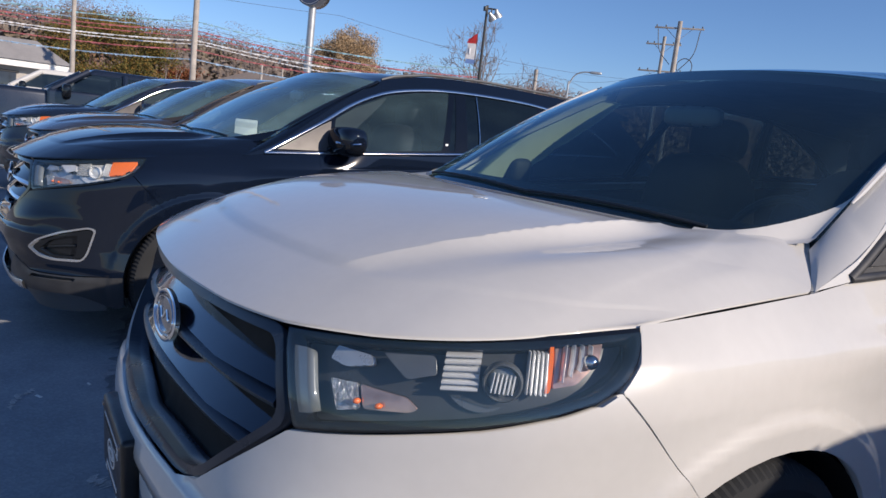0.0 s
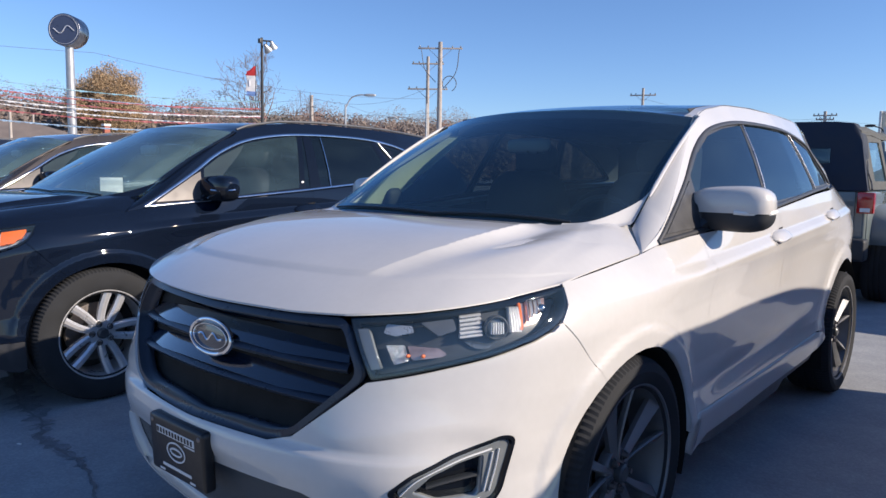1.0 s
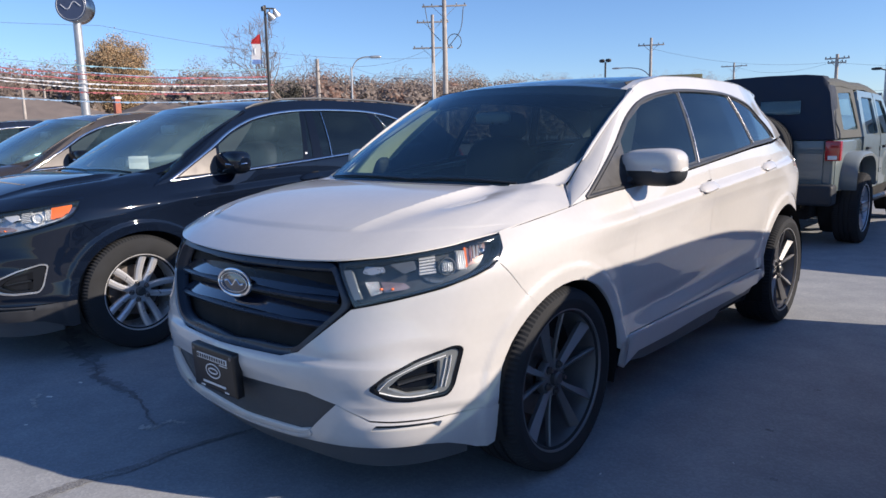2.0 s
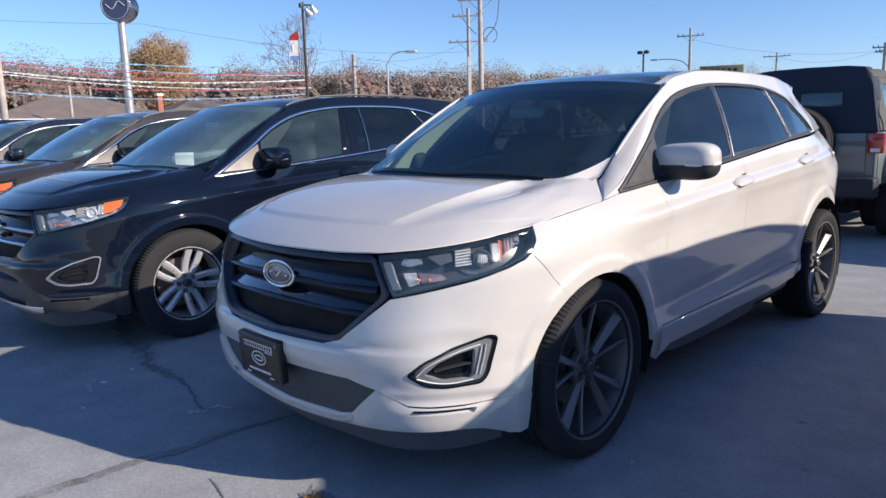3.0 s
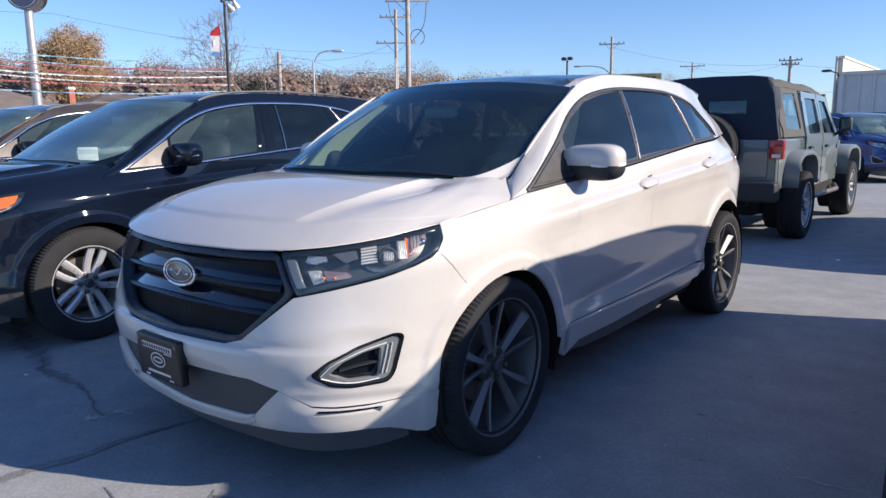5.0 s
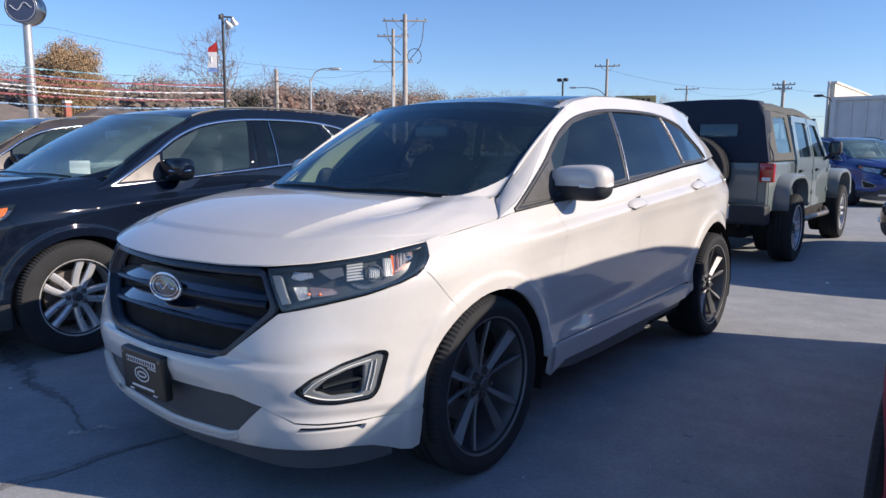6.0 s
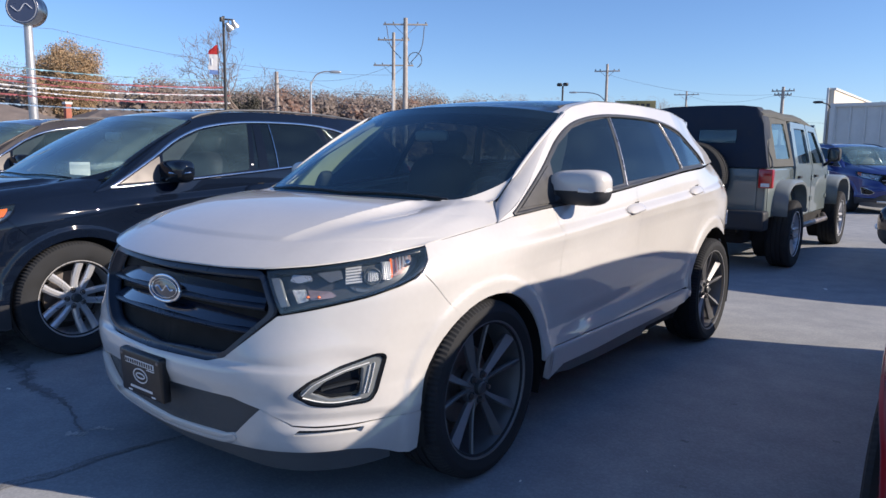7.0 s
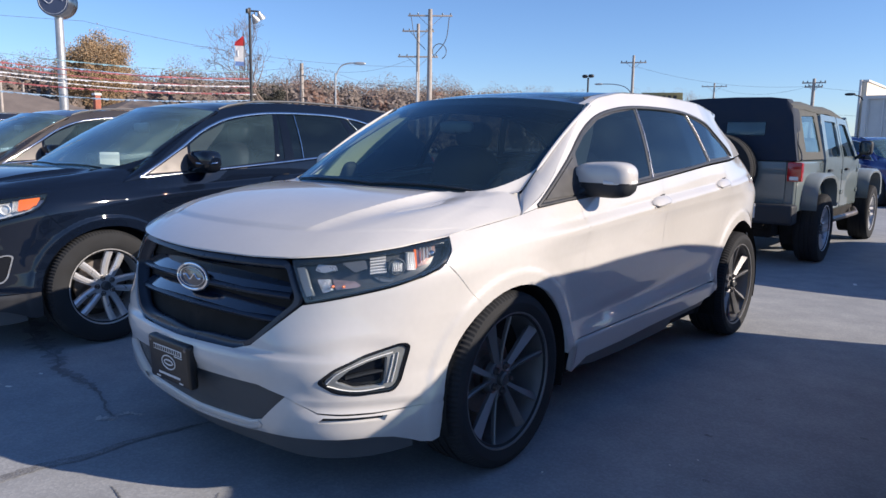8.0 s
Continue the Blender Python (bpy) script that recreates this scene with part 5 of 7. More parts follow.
crack([(-1.71, -.09), (-1.62, -.16), (-1.50, -.19)], .03, SCUFF, "scuff")
for cx, cy, rad in ((.36, -.04, .065), (1.49, 2.51, .018), (1.46, 1.84, .016), (1.62, 1.38, .014), (2.02, 2.3, .016)):
    rng = random.Random(int(cx * 100))
    bm = bmesh.new()
    bm.faces.new([bm.verts.new((cx + rad * (0.5 + .7 * rng.random()) * math.cos(a) * 1.4, cy + rad * (.5 + .7 * rng.random()) * math.sin(a), .0025)) for a in np.linspace(0, 2 * math.pi, 17)[:-1]])
    part("stain", bm, STAIN, ground)

# dry leaf by the nose, and a few scraps
LEAF = material("dry yellow leaf", (0.55, 0.36, 0.12), 0.7, spread=0.15, scale=40, bump=0.2)


def maple_leaf(x, y, size, turn):
    bm = bmesh.new()
    mid = bm.verts.new((0, 0, .012))
    rim = []
    for k in range(22):
        a = 2 * math.pi * k / 22
        r = size * (.55 + .45 * abs(math.cos(2.5 * a)) ** 1.5)
        rim.append(bm.verts.new((r * math.cos(a), r * math.sin(a) * .8, .006 + .012 * math.sin(3 * a + 1) ** 2)))
    for k in range(22):
        bm.faces.new((mid, rim[k], rim[(k + 1) % 22]))
    bmesh.ops.solidify(bm, geom=bm.faces[:], thickness=.0012)
    add_tube(bm, [(-size * .5, 0, .008), (-size * .9, .004, .006), (-size * 1.3, .014, .004)], .0016, 5)
    ob = new("dry_leaf", mesh_of(bm, "dry_leaf", LEAF))
    ob.matrix_world = pose(x, y, 0, 0, 0, turn)
    tagged(ob, "dry yellow fallen leaf lying on the asphalt", "leaf")


maple_leaf(.35, -.05, .038, 70)
PAPER = material("white scrap", (0.7, 0.7, 0.68), 0.8, spread=0.1, scale=60)
for x, y, s in ((-1.62, -.08, .018), (-1.30, -.30, .008), (-1.72, .12, .012), (1.45, 1.42, .007), (1.52, 1.55, .006), (1.08, 1.0, .007), (-2.05, -.62, .012), (1.2, 6.6, .04)):
    ob = new("paper_scrap", mesh_of(box(-s, -s * .4, 0, s, s * .4, .004, bevel=.001, taper=(.8, .6)), "paper_scrap", PAPER))
    ob.matrix_world = pose(x, y, 0, 0, 0, x * 90)
    tagged(ob, "small white paper scrap lying on the asphalt", "scrap", "scraps on the asphalt")

# ---- dealer plate on the white car ----
plate = thing("display_plate", pose(-.030, .004, .454, 3, 0, 0), "black plastic display plate with white markings on the bumper", "plate")
PLATEBLACK = material("plate plastic", (0.012, 0.012, 0.013), 0.35, spread=0.15, scale=30, bump=0.05)
PLATEWHITE = material("plate print", (0.62, 0.63, 0.64), 0.5, spread=0.05, scale=60)
part("backing", box(-.152, -.016, -.074, .152, .022, .105, bevel=.014, segments=3), PLATEBLACK, plate)
part("print_bar", box(-.105, -.0175, .052, .105, -.0155, .075, bevel=.001), PLATEWHITE, plate, "pale printed bar")
for k in range(12):
    part("print_mark", box(-.100 + k * .0170, -.0190, .056, -.100 + k * .0170 + .009, -.0170, .071, bevel=.0005), PLATEBLACK, plate)
part("print_line", box(.05, -.0175, .044, .105, -.0155, .048), PLATEWHITE, plate)
part("print_line", box(-.080, -.0175, -.045, .080, -.0155, -.036), PLATEWHITE, plate)
for sx in (-1, 1):
    part("print_tick", box(sx * .085 - .014, -.0175, -.062, sx * .085 + .014, -.0155, -.056), PLATEWHITE, plate)
me = oval_mesh(.052, .030, .002, .005)
me.materials.append(PLATEWHITE)
part("print_oval", me, None, plate, "", pose(0, -.0155, .012))
me = oval_mesh(.034, .013, .002, .006)
me.materials.append(PLATEWHITE)
part("print_oval", me, None, plate, "", pose(0, -.0155, .012))
for sx in (-.13, .13):
    part("plate_screw", lathe([(0, -.004), (.006, -.003), (.008, 0)], 12, "y"), STEEL, plate, "", pose(sx, -.016, .085))

# ---- soft-top off-roader ----
SOFTTOP = material("black canvas", (0.015, 0.024, 0.045), 0.85, spread=0.2, scale=6, bump=0.25, bump_scale=250)
CANVAS = material("taupe canvas", (0.075, 0.080, 0.078), 0.85, spread=0.12, scale=6, bump=0.25, bump_scale=250)
VINYL = glass("soft-top vinyl window", (0.55, 0.60, 0.66), veil=0.10)
FLARE = material("grey flare", (0.16, 0.19, 0.205), 0.45, coat=0.3, spread=0.06, scale=8)


def slab(name, pts, x0, x1, mat, up, label="", bevel=.012, holes=(), lean=0.0, z0=1.2):
    """A flat plate cut to a (y, z) outline between x0 and x1; lean tips it inwards above z0."""
    me = panel(rounded(pts, .03), lambda y, z, o=0: np.stack([x1 - lean * np.maximum(0, z - z0) + o + 0 * y, y + 0 * z, z + 0 * y], -1), 0, abs(x1 - x0), .12, [rounded(h, .03) for h in holes], ref=outward)
    me.materials.append(mat)
    return part(name, me, mat, up, label)


def off_roader(at):
    j = thing("off_roader", at, "sage grey soft-top off-road vehicle with black bumpers", "car")
    part("tub", box(-.76, .06, .62, .76, 1.30, 1.20, bevel=.04, segments=3), JEEPGREY, j)
    part("cabin_body", box(-.76, 1.28, .55, .76, 3.40, 1.19, bevel=.03), JEEPGREY, j)
    part("hood", box(-.66, 3.38, .70, .66, 4.35, 1.20, bevel=.07, taper=(.86, 1.0), segments=3), JEEPGREY, j)
    part("front_grille", box(-.62, 4.33, .66, .62, 4.42, 1.12, bevel=.04), JEEPGREY, j)
    part("chassis", box(-.45, .1, .42, .45, 4.3, .66, bevel=.03), SHELL, j)
    # low boxes added to keep the sun off the ground under the body
    for sx in (-1, 1):
        part("rocker", box(sx * .68 - .07, 1.36, .36, sx * .68 + .07, 3.30, .60, bevel=.03), SHELL, j)
    part("tank_guard", box(-.5, .25, .30, .5, 1.35, .50, bevel=.04), SHELL, j)
    part("rear_bumper", box(-.80, -.12, .50, .80, .10, .72, bevel=.035, segments=3), PLASTIC, j, "black plastic bumper")
    part("front_bumper", box(-.78, 4.38, .50, .78, 4.60, .70, bevel=.035, segments=3), PLASTIC, j)
    part("tailgate", box(-.66, .035, .66, .66, .08, 1.19, bevel=.012), JEEPGREY, j)
    nb = part("rear_plate", box(-.40 + .55, -.13, .56, -.14 + .55, -.118, .72, bevel=.003), PLATEWHITE, j, "blank pale plate")
    for sx in (-1, 1):
        lamp = part("tail_lamp", box(sx * .76 - .075, -.02, .975, sx * .76 + .075, .07, 1.185, bevel=.012), REDLENS, j, "red square tail lamp")
        part("reverse_lamp", box(sx * .76 - .045, -.026, .99, sx * .76 + .045, -.018, 1.03, bevel=.004), LIGHTPIPE, lamp)
        for y0, rise in ((.87, 0), (3.83, 0)):
            bm = bmesh.new()
            ring = []
            for t in np.linspace(0, 1, 22):
                a = math.pi * t
                c, s = math.cos(a), math.sin(a)
                rr = (abs(c) ** 3.2 + abs(s) ** 3.2) ** (-1 / 3.2)
                yy, zz = y0 - .53 * c * rr, .70 + .36 * s * rr
                ring.append([bm.verts.new((sx * x, yy + dy * (1 if c < 0 else -1) * abs(c), zz + dz)) for x, dy, dz in ((.72, 0, .0), (.90, .0, -.005), (.935, .0, -.035), (.925, -.035, -.06), (.74, -.05, -.06))])
            for a, b in zip(ring, ring[1:]):
                for i in range(5):
                    bm.faces.new((a[i], b[i], b[(i + 1) % 5], a[(i + 1) % 5]))
            bm.faces.new(ring[0])
            bm.faces.new(ring[-1])
            bmesh.ops.recalc_face_normals(bm, faces=bm.faces)
            part("wing_flare", bm, FLARE, j)
            bm = lathe([(.0, .02), (.40, .02), (.40, -.20), (.0, -.20)], 24)
            part("wheel_well", bm, SHELL, j, "", pose(sx * .72, y0, .50))
        step = part("side_step", tube([(sx * .80, 1.35, .50), (sx * .86, 1.50, .46), (sx * .87, 2.9, .46), (sx * .80, 3.1, .50)], .035, 10), STEEL, j, "steel side step")
        mir = part("door_mirror", superbox(sx * .905, 3.02, 1.36, .085, .06, .10, 4), PLASTIC, j)
        part("mirror_glass", superbox(sx * .905, 2.965, 1.36, .070, .012, .082, 5), MIRRORGLASS, mir)
        part("mirror_arm", tube([(sx * .76, 3.03, 1.20), (sx * .82, 3.03, 1.24), (sx * .87, 3.03, 1.29)], .022, 8), PLASTIC, mir)
        hl = part("headlamp", lathe([(0, .03), (.09, .025), (.10, 0), (.10, -.05)], 24, "y"), LIGHTPIPE, j, "", pose(sx * .42, 4.42, .95))
    # flank panels on both sides
    for sx in (1, -1):
        side_root = part("flank", box(.752, .10, .64, .768, 1.27, 1.17, bevel=.004), JEEPGREY, j, "", MIRROR if sx < 0 else None)
        top = .22
        slab("rear_quarter_canvas", [(.10, 1.21), (.18, 1.78), (1.18, 1.80), (1.24, 1.21)], .74, .775, CANVAS, side_root, "taupe canvas side", holes=[[(.42, 1.30), (.44, 1.70), (1.02, 1.72), (1.10, 1.30)]], lean=top)
        slab("vinyl_window", [(.40, 1.28), (.42, 1.72), (1.04, 1.74), (1.12, 1.28)], .755, .765, VINYL, side_root, lean=top)
        rear = [(1.30, .60), (1.28, .85), (1.29, 1.20), (1.32, 1.76), (2.12, 1.75), (2.22, 1.20), (2.22, .58), (1.62, .56)]
        rwin = [(1.46, 1.24), (1.47, 1.68), (2.06, 1.68), (2.12, 1.24)]
        d1 = slab("rear_door", rear, .74, .785, JEEPGREY, side_root, holes=[rwin], lean=top)
        slab("rear_door_window", [(1.44, 1.22), (1.45, 1.70), (2.08, 1.70), (2.14, 1.22)], .755, .765, TINT, d1, lean=top)
        fr = [(2.25, .58), (2.25, 1.20), (2.16, 1.75), (2.72, 1.73), (3.20, 1.22), (3.28, 1.18), (3.28, .58)]
        fwin = [(2.30, 1.24), (2.27, 1.67), (2.66, 1.66), (3.02, 1.24)]
        d2 = slab("front_door", fr, .74, .785, JEEPGREY, side_root, holes=[fwin], lean=top)
        slab("front_door_window", [(2.28, 1.22), (2.25, 1.69), (2.68, 1.68), (3.05, 1.22)], .755, .765, TINT, d2, lean=top)
        for d, y0 in ((d1, 1.42), (d2, 2.38)):
            part("door_handle", box(.785, y0, 1.055, .82, y0 + .14, 1.085, bevel=.008), PLASTIC, d)
            for zz in (.74, 1.02):
                part("hinge", box(.782, y0 + .78, zz, .80, y0 + .88, zz + .06, bevel=.006), JEEPGREY, d)
    # soft top: canvas shell over the rear and the roof
    bm = bmesh.new()
    secs = []
    prof = [(.765, 1.20), (.735, 1.35), (.70, 1.55), (.675, 1.72), (.645, 1.80), (.58, 1.878), (.40, 1.90), (0, 1.908)]
    for y, sx, dz in ((.03, 1.0, -.05), (.055, 1.0, 0), (.12, 1.0, .005), (.30, .998, .005)):
        secs.append([bm.verts.new((x * sx, y + (.10 * (z - 1.2) if y < .2 else .07 * (z - 1.2)), z + dz * max(0, (z - 1.5) / .38))) for x, z in prof + [(-a, b) for a, b in prof[-2::-1]]])
    for a, b in zip(secs, secs[1:]):
        for i in range(len(a) - 1):
            bm.faces.new((a[i], a[i + 1], b[i + 1], b[i]))
    bm.faces.new(secs[0])
    bmesh.ops.recalc_face_normals(bm, faces=bm.faces)
    soft = part("soft_top", bm, SOFTTOP, j, "black canvas soft top")
    bm = bmesh.new()
    secs = []
    for y, h in ((.12, 1.872), (.6, 1.895), (1.2, 1.875), (1.7, 1.885), (2.2, 1.86), (2.66, 1.81), (2.82, 1.76)):
        secs.append([bm.verts.new((x, y, h - d)) for x, d in ((.655, .115), (.652, .07), (.60, .025), (.40, .008), (0, 0), (-.40, .008), (-.60, .025), (-.652, .07), (-.655, .115))])
    for a, b in zip(secs, secs[1:]):
        for i in range(8):
            bm.faces.new((a[i], a[i + 1], b[i + 1], b[i]))
    bmesh.ops.recalc_face_normals(bm, faces=bm.faces)
    part("roof_canvas", bm, CANVAS, j, "taupe canvas roof")
    part("rear_window", box(-.21, -.006, -.075, .21, .006, .075, bevel=.004), VINYL, j, "clear vinyl rear window", pose(.19, .055, 1.55, -5.7))
    for sx in (-1, 1):
        part("canvas_fold", tube([(sx * (.775 - .25 * max(0, z - 1.2)), .16 + .035 * math.sin(z * 26) + .06 * (z - 1.2), z) for z in np.linspace(1.21, 1.76, 22)], .016, 6), SOFTTOP, soft)
    # windscreen frame
    part("windscreen_frame", tube([(-.70, 3.30, 1.18), (-.64, 2.84, 1.74), (.64, 2.84, 1.74), (.70, 3.30, 1.18)], .035, 8), JEEPGREY, j)
    wpts = [(-.67, 3.27, 1.2), (.67, 3.27, 1.2), (.61, 2.86, 1.72), (-.61, 2.86, 1.72)]
    bm = bmesh.new()
    bm.faces.new([bm.verts.new(q) for q in wpts])
    bmesh.ops.solidify(bm, geom=bm.faces[:], thickness=.006)
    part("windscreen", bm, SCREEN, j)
    for x0 in (-.36, .36):
        part("seat_back", superbox(x0, 2.15, 1.10, .23, .12, .38, 3.5), SEATCLOTH, j)
    # wheels
    st = dict(wheel="silver")
    for y0 in (.87, 3.83):
        for sx in (1, -1):
            w = wheel(j, pose(.80 * sx, y0, .405, 0, 0, 0 if sx > 0 else 180) @ Matrix.Diagonal((1.05, 1.09, 1.09, 1)), st)
    sp = wheel(j, pose(-.02, -.12, 1.08, 0, 0, -90) @ Matrix.Diagonal((1.05, 1.09, 1.09, 1)), st)
    sp.name = "spare_wheel"
    part("spare_carrier", box(-.15, -.03, .85, .12, .04, 1.3, bevel=.02), PLASTIC, j)
    return j


off_roader(pose(-.32, 7.05, 0))

# ---- surroundings ----
GALV = material("galvanised steel", (0.42, 0.43, 0.44), 0.42, 0.6, spread=0.12, scale=4, grain=0.05)
DARKSTEEL = material("dark painted steel", (0.04, 0.04, 0.042), 0.5, 0.3, spread=0.15, scale=4)
WOODPOLE = material("weathered pole wood", (0.36, 0.33, 0.30), 0.85, spread=0.2, scale=3, grain=0.2, bump=0.3, bump_scale=40)
SIGNBLUE = material("dull blue sign face", (0.045, 0.060, 0.115), 0.3, spread=0.05, scale=3)
SIGNWHITE = material("faded sign marking", (0.40, 0.43, 0.50), 0.4, spread=0.05, scale=5)
WIRE = material("weathered cable", (0.09, 0.095, 0.105), 0.7, spread=0.1)


def pole_thing(name, label, category, at, group=""):
    return thing(name, at, label, category, group)


# drum sign on a round post
sign = thing("dealer_sign", pose(-25.28, 9.88, 0, 0, 0, 43), "round blue drum sign on a tall grey steel post", "sign")
part("post", tube([(0, 0, 0), (0, 0, 2.4), (0, 0, 5.6)], [.16, .155, .14], 20), GALV, sign)
bm = bmesh.new()
n = 56
rings = []
for y, k in ((.36, .97), (.34, 1.0), (-.34, 1.0), (-.36, .97)):
    rings.append([bm.verts.new((.56 * k * math.cos(2 * math.pi * i / n), y, 6.14 + .56 * k * math.sin(2 * math.pi * i / n))) for i in range(n)])
for a, b in zip(rings, rings[1:]):
    for i in range(n):
        bm.faces.new((a[i], a[(i + 1) % n], b[(i + 1) % n], b[i]))
bm.faces.new(rings[0])
bm.faces.new(rings[-1][::-1])
bmesh.ops.recalc_face_normals(bm, faces=bm.faces)
drum = part("drum", bm, material("brushed drum metal", (0.34, 0.34, 0.35), 0.24, 1.0, spread=0.2, scale=5), sign, "brushed metal drum")
for k, (a, b, r, mat, y) in enumerate(((.53, .53, 0, SIGNBLUE, -.362), (.50, .50, .014, SIGNWHITE, -.376))):
    me = oval_mesh(a, b, .012, r)
    me.materials.append(mat)
    part("sign_face" if k == 0 else "face_ring", me, None, drum, "", pose(0, y, 6.14))
part("face_mark", tube([(x, -.382, 6.14 + .17 * math.sin(x * 10) * (1 - abs(x) / .6)) for x in np.linspace(-.36, .36, 40)], .02, 6), SIGNWHITE, drum, "plain pale flourish")

# flood-light pole with a banner
flood = thing("flood_light_pole", pose(-19.62, 14.06, 0), "dark flood light pole with pale lamp heads", "light pole")
part("post", tube([(0, 0, 0), (0, 0, 3), (0, 0, 5.95)], [.060, .052, .044], 12), DARKSTEEL, flood)
part("crossbar", tube([(-.06, -.10, 5.85), (.16, .27, 5.85)], .03, 8), DARKSTEEL, flood)
for dx, dy, dz, tip in ((.10, .13, 5.62, 48), (.19, .30, 5.73, 30)):
    hd = part("lamp_head", lathe([(0, .14), (.05, .13), (.07, .04), (.16, -.10), (.165, -.14), (.15, -.14), (.06, -.02), (0, -.02)], 20, "z"), GALV, flood, "grey bell shaped lamp", pose(dx, dy, dz, tip, 10, 0))
    part("lamp_yoke", tube([(dx, dy, dz + .1), (dx, dy, 5.86)], .022, 6), DARKSTEEL, flood)
part("junction_box", box(-.10, -.10, 5.76, .03, .0, 5.92, bevel=.02), DARKSTEEL, flood)
banner = thing("banner_flag", pose(-19.70, 13.93, 0), "red white and blue banner hanging from the light pole", "flag")
FLAGRED = material("red banner cloth", (0.50, 0.03, 0.035), 0.75, spread=0.1, scale=6)
FLAGWHITE = material("white banner cloth", (0.75, 0.75, 0.76), 0.75, spread=0.06, scale=6)
FLAGBLUE = material("pale blue banner cloth", (0.20, 0.32, 0.62), 0.75, spread=0.1, scale=6)


def cloth(z0, z1, slant=0.0):
    bm = bmesh.new()
    grid = [[bm.verts.new((-.02 - .14 * u, -.06 - .30 * u + .03 * math.sin(u * 5 + v * 4), z0 + (z1 - z0) * v - slant * u * v)) for u in np.linspace(0, 1, 9)] for v in np.linspace(0, 1, 7)]
    for a, b in zip(grid, grid[1:]):
        for i in range(8):
            bm.faces.new((a[i], a[i + 1], b[i + 1], b[i]))
    bmesh.ops.solidify(bm, geom=bm.faces[:], thickness=.006)
    return bm


part("red_field", cloth(4.62, 4.97, .22), FLAGRED, banner, "red top")
part("white_field", cloth(4.08, 4.62), FLAGWHITE, banner, "white middle")
part("blue_field", cloth(3.93, 4.08), FLAGBLUE, banner, "pale blue hem")
part("print_block", box(-.125, -.30, 4.24, -.085, -.18, 4.46, bevel=.004), material("faded print", (0.45, 0.47, 0.52), 0.8, spread=0.1), banner, "faded grey print")
part("staff", tube([(-.03, -.06, 3.7), (-.03, -.06, 5.05)], .014, 6), DARKSTEEL, banner)


def street_pole(at, h, label, arms=(), wood=True, r=.15, lamp=None, group="utility poles"):
    """Utility pole with cross arms, braces and insulators, and perhaps a street lamp."""
    ob = thing("utility_pole", at, label, "utility pole", group)
    mat = WOODPOLE if wood else GALV
    part("post", tube([(0, 0, 0), (0, 0, h * .5), (0, 0, h)], [r, r * .88, r * .72], 12), mat, ob)
    for z, half in arms:
        arm = part("cross_arm", box(-half, -.06, z - .06, half, .06, z + .06, bevel=.012), WOODPOLE, ob)
        for sx in (-1, 1):
            part("brace", tube([(sx * half * .55, .07, z), (0, .1, z - half * .5)], .02, 5), GALV, arm)
            for k in (.55, .92):
                part("insulator", lathe([(0, .16), (.05, .14), (.06, .06), (.035, 0), (0, 0)], 10, "z"), LAMPGREY, arm, "", pose(sx * half * k, 0, z + .06))
    if lamp:
        z, reach = lamp
        s = 1 if reach > 0 else -1
        pts = [(0, 0, z - .9), (reach * .25, 0, z - .25), (reach * .6, 0, z), (reach, 0, z + .04)]
        la = part("lamp_arm", tube(spline(pts, 6), .045, 8), GALV, ob)
        part("lamp_head", superbox(reach + s * .3, 0, z + .03, .42, .13, .09, 2.6), GALV, la)
    return ob


big = street_pole(pose(-35.82, 42.13, 0, 0, 0, 38), 11.7, "tall weathered wooden utility pole with one cross arm", ((11.2, 1.75),), r=.23)
part("jumper_cable", tube(spline([(1.5, 0, 11.1), (1.25, .1, 9.4), (.35, .15, 8.2)], 8), .035, 5), WIRE, big)
part("jumper_cable", tube(spline([(-1.5, 0, 11.1), (-1.2, .1, 9.6), (-.35, .15, 8.6)], 8), .03, 5), WIRE, big)
part("cable_loop", tube([(.75 + .55 * math.cos(a), .2, 8.5 + .6 * math.sin(a)) for a in np.linspace(-1.2, 4.0, 20)], .035, 5), WIRE, big)
street_pole(pose(-39.2, 44.45, 0, 0, 0, 38), 11.2, "wooden utility pole with two cross arms", ((10.6, 1.35), (8.5, 1.7)), r=.18)
street_pole(pose(-38.8, 43.9, 0, 0, 0, 38), 7.2, "grey steel street lamp on a utility pole", (), False, .10, (6.0, -2.6), "street lamps")
street_pole(pose(-44.3, 36.1, 0), 7.5, "short wooden utility pole", (), r=.20)
street_pole(pose(-35.06, 31.58, 0, 0, 0, 47), 5.9, "grey steel street lamp with a curved arm", (), False, .08, (6.55, 1.35), "street lamps")
street_pole(pose(-29.98, 66.2, 0, 0, 0, 24), 10.2, "distant wooden utility pole with cross arm and lamp", ((9.5, 1.25),), r=.17, lamp=(7.4, -3.0))
street_pole(pose(-34.72, 102.1, 0, 0, 0, 18), 10.3, "distant wooden utility pole with cross arm", ((9.8, 1.7),), r=.16)
street_pole(pose(-15.78, 76.5, 0, 0, 0, 12), 8.1, "distant wooden utility pole with cross arm", ((7.7, 1.05), (7.3, .8)), r=.2)
street_pole(pose(-9.5, 95, 0, 0, 0, 10), 7.6, "distant wooden utility pole with cross arm", ((7.3, 1.1),), r=.14)
street_pole(pose(-24.5, 5.45, 0), 8.2, "pale weathered utility pole with lamp arm", ((7.6, .5),), r=.115, lamp=(6.0, -1.6))
street_pole(pose(-26.5, 1.9, 0), 6.2, "thin wooden utility pole", ((5.7, .5),), r=.09)
fl = thing("flood_light_pole", pose(-31.43, 59.84, 0), "distant dark flood light pole", "light pole")
part("post", tube([(0, 0, 0), (0, 0, 7.6)], .09, 8), DARKSTEEL, fl)
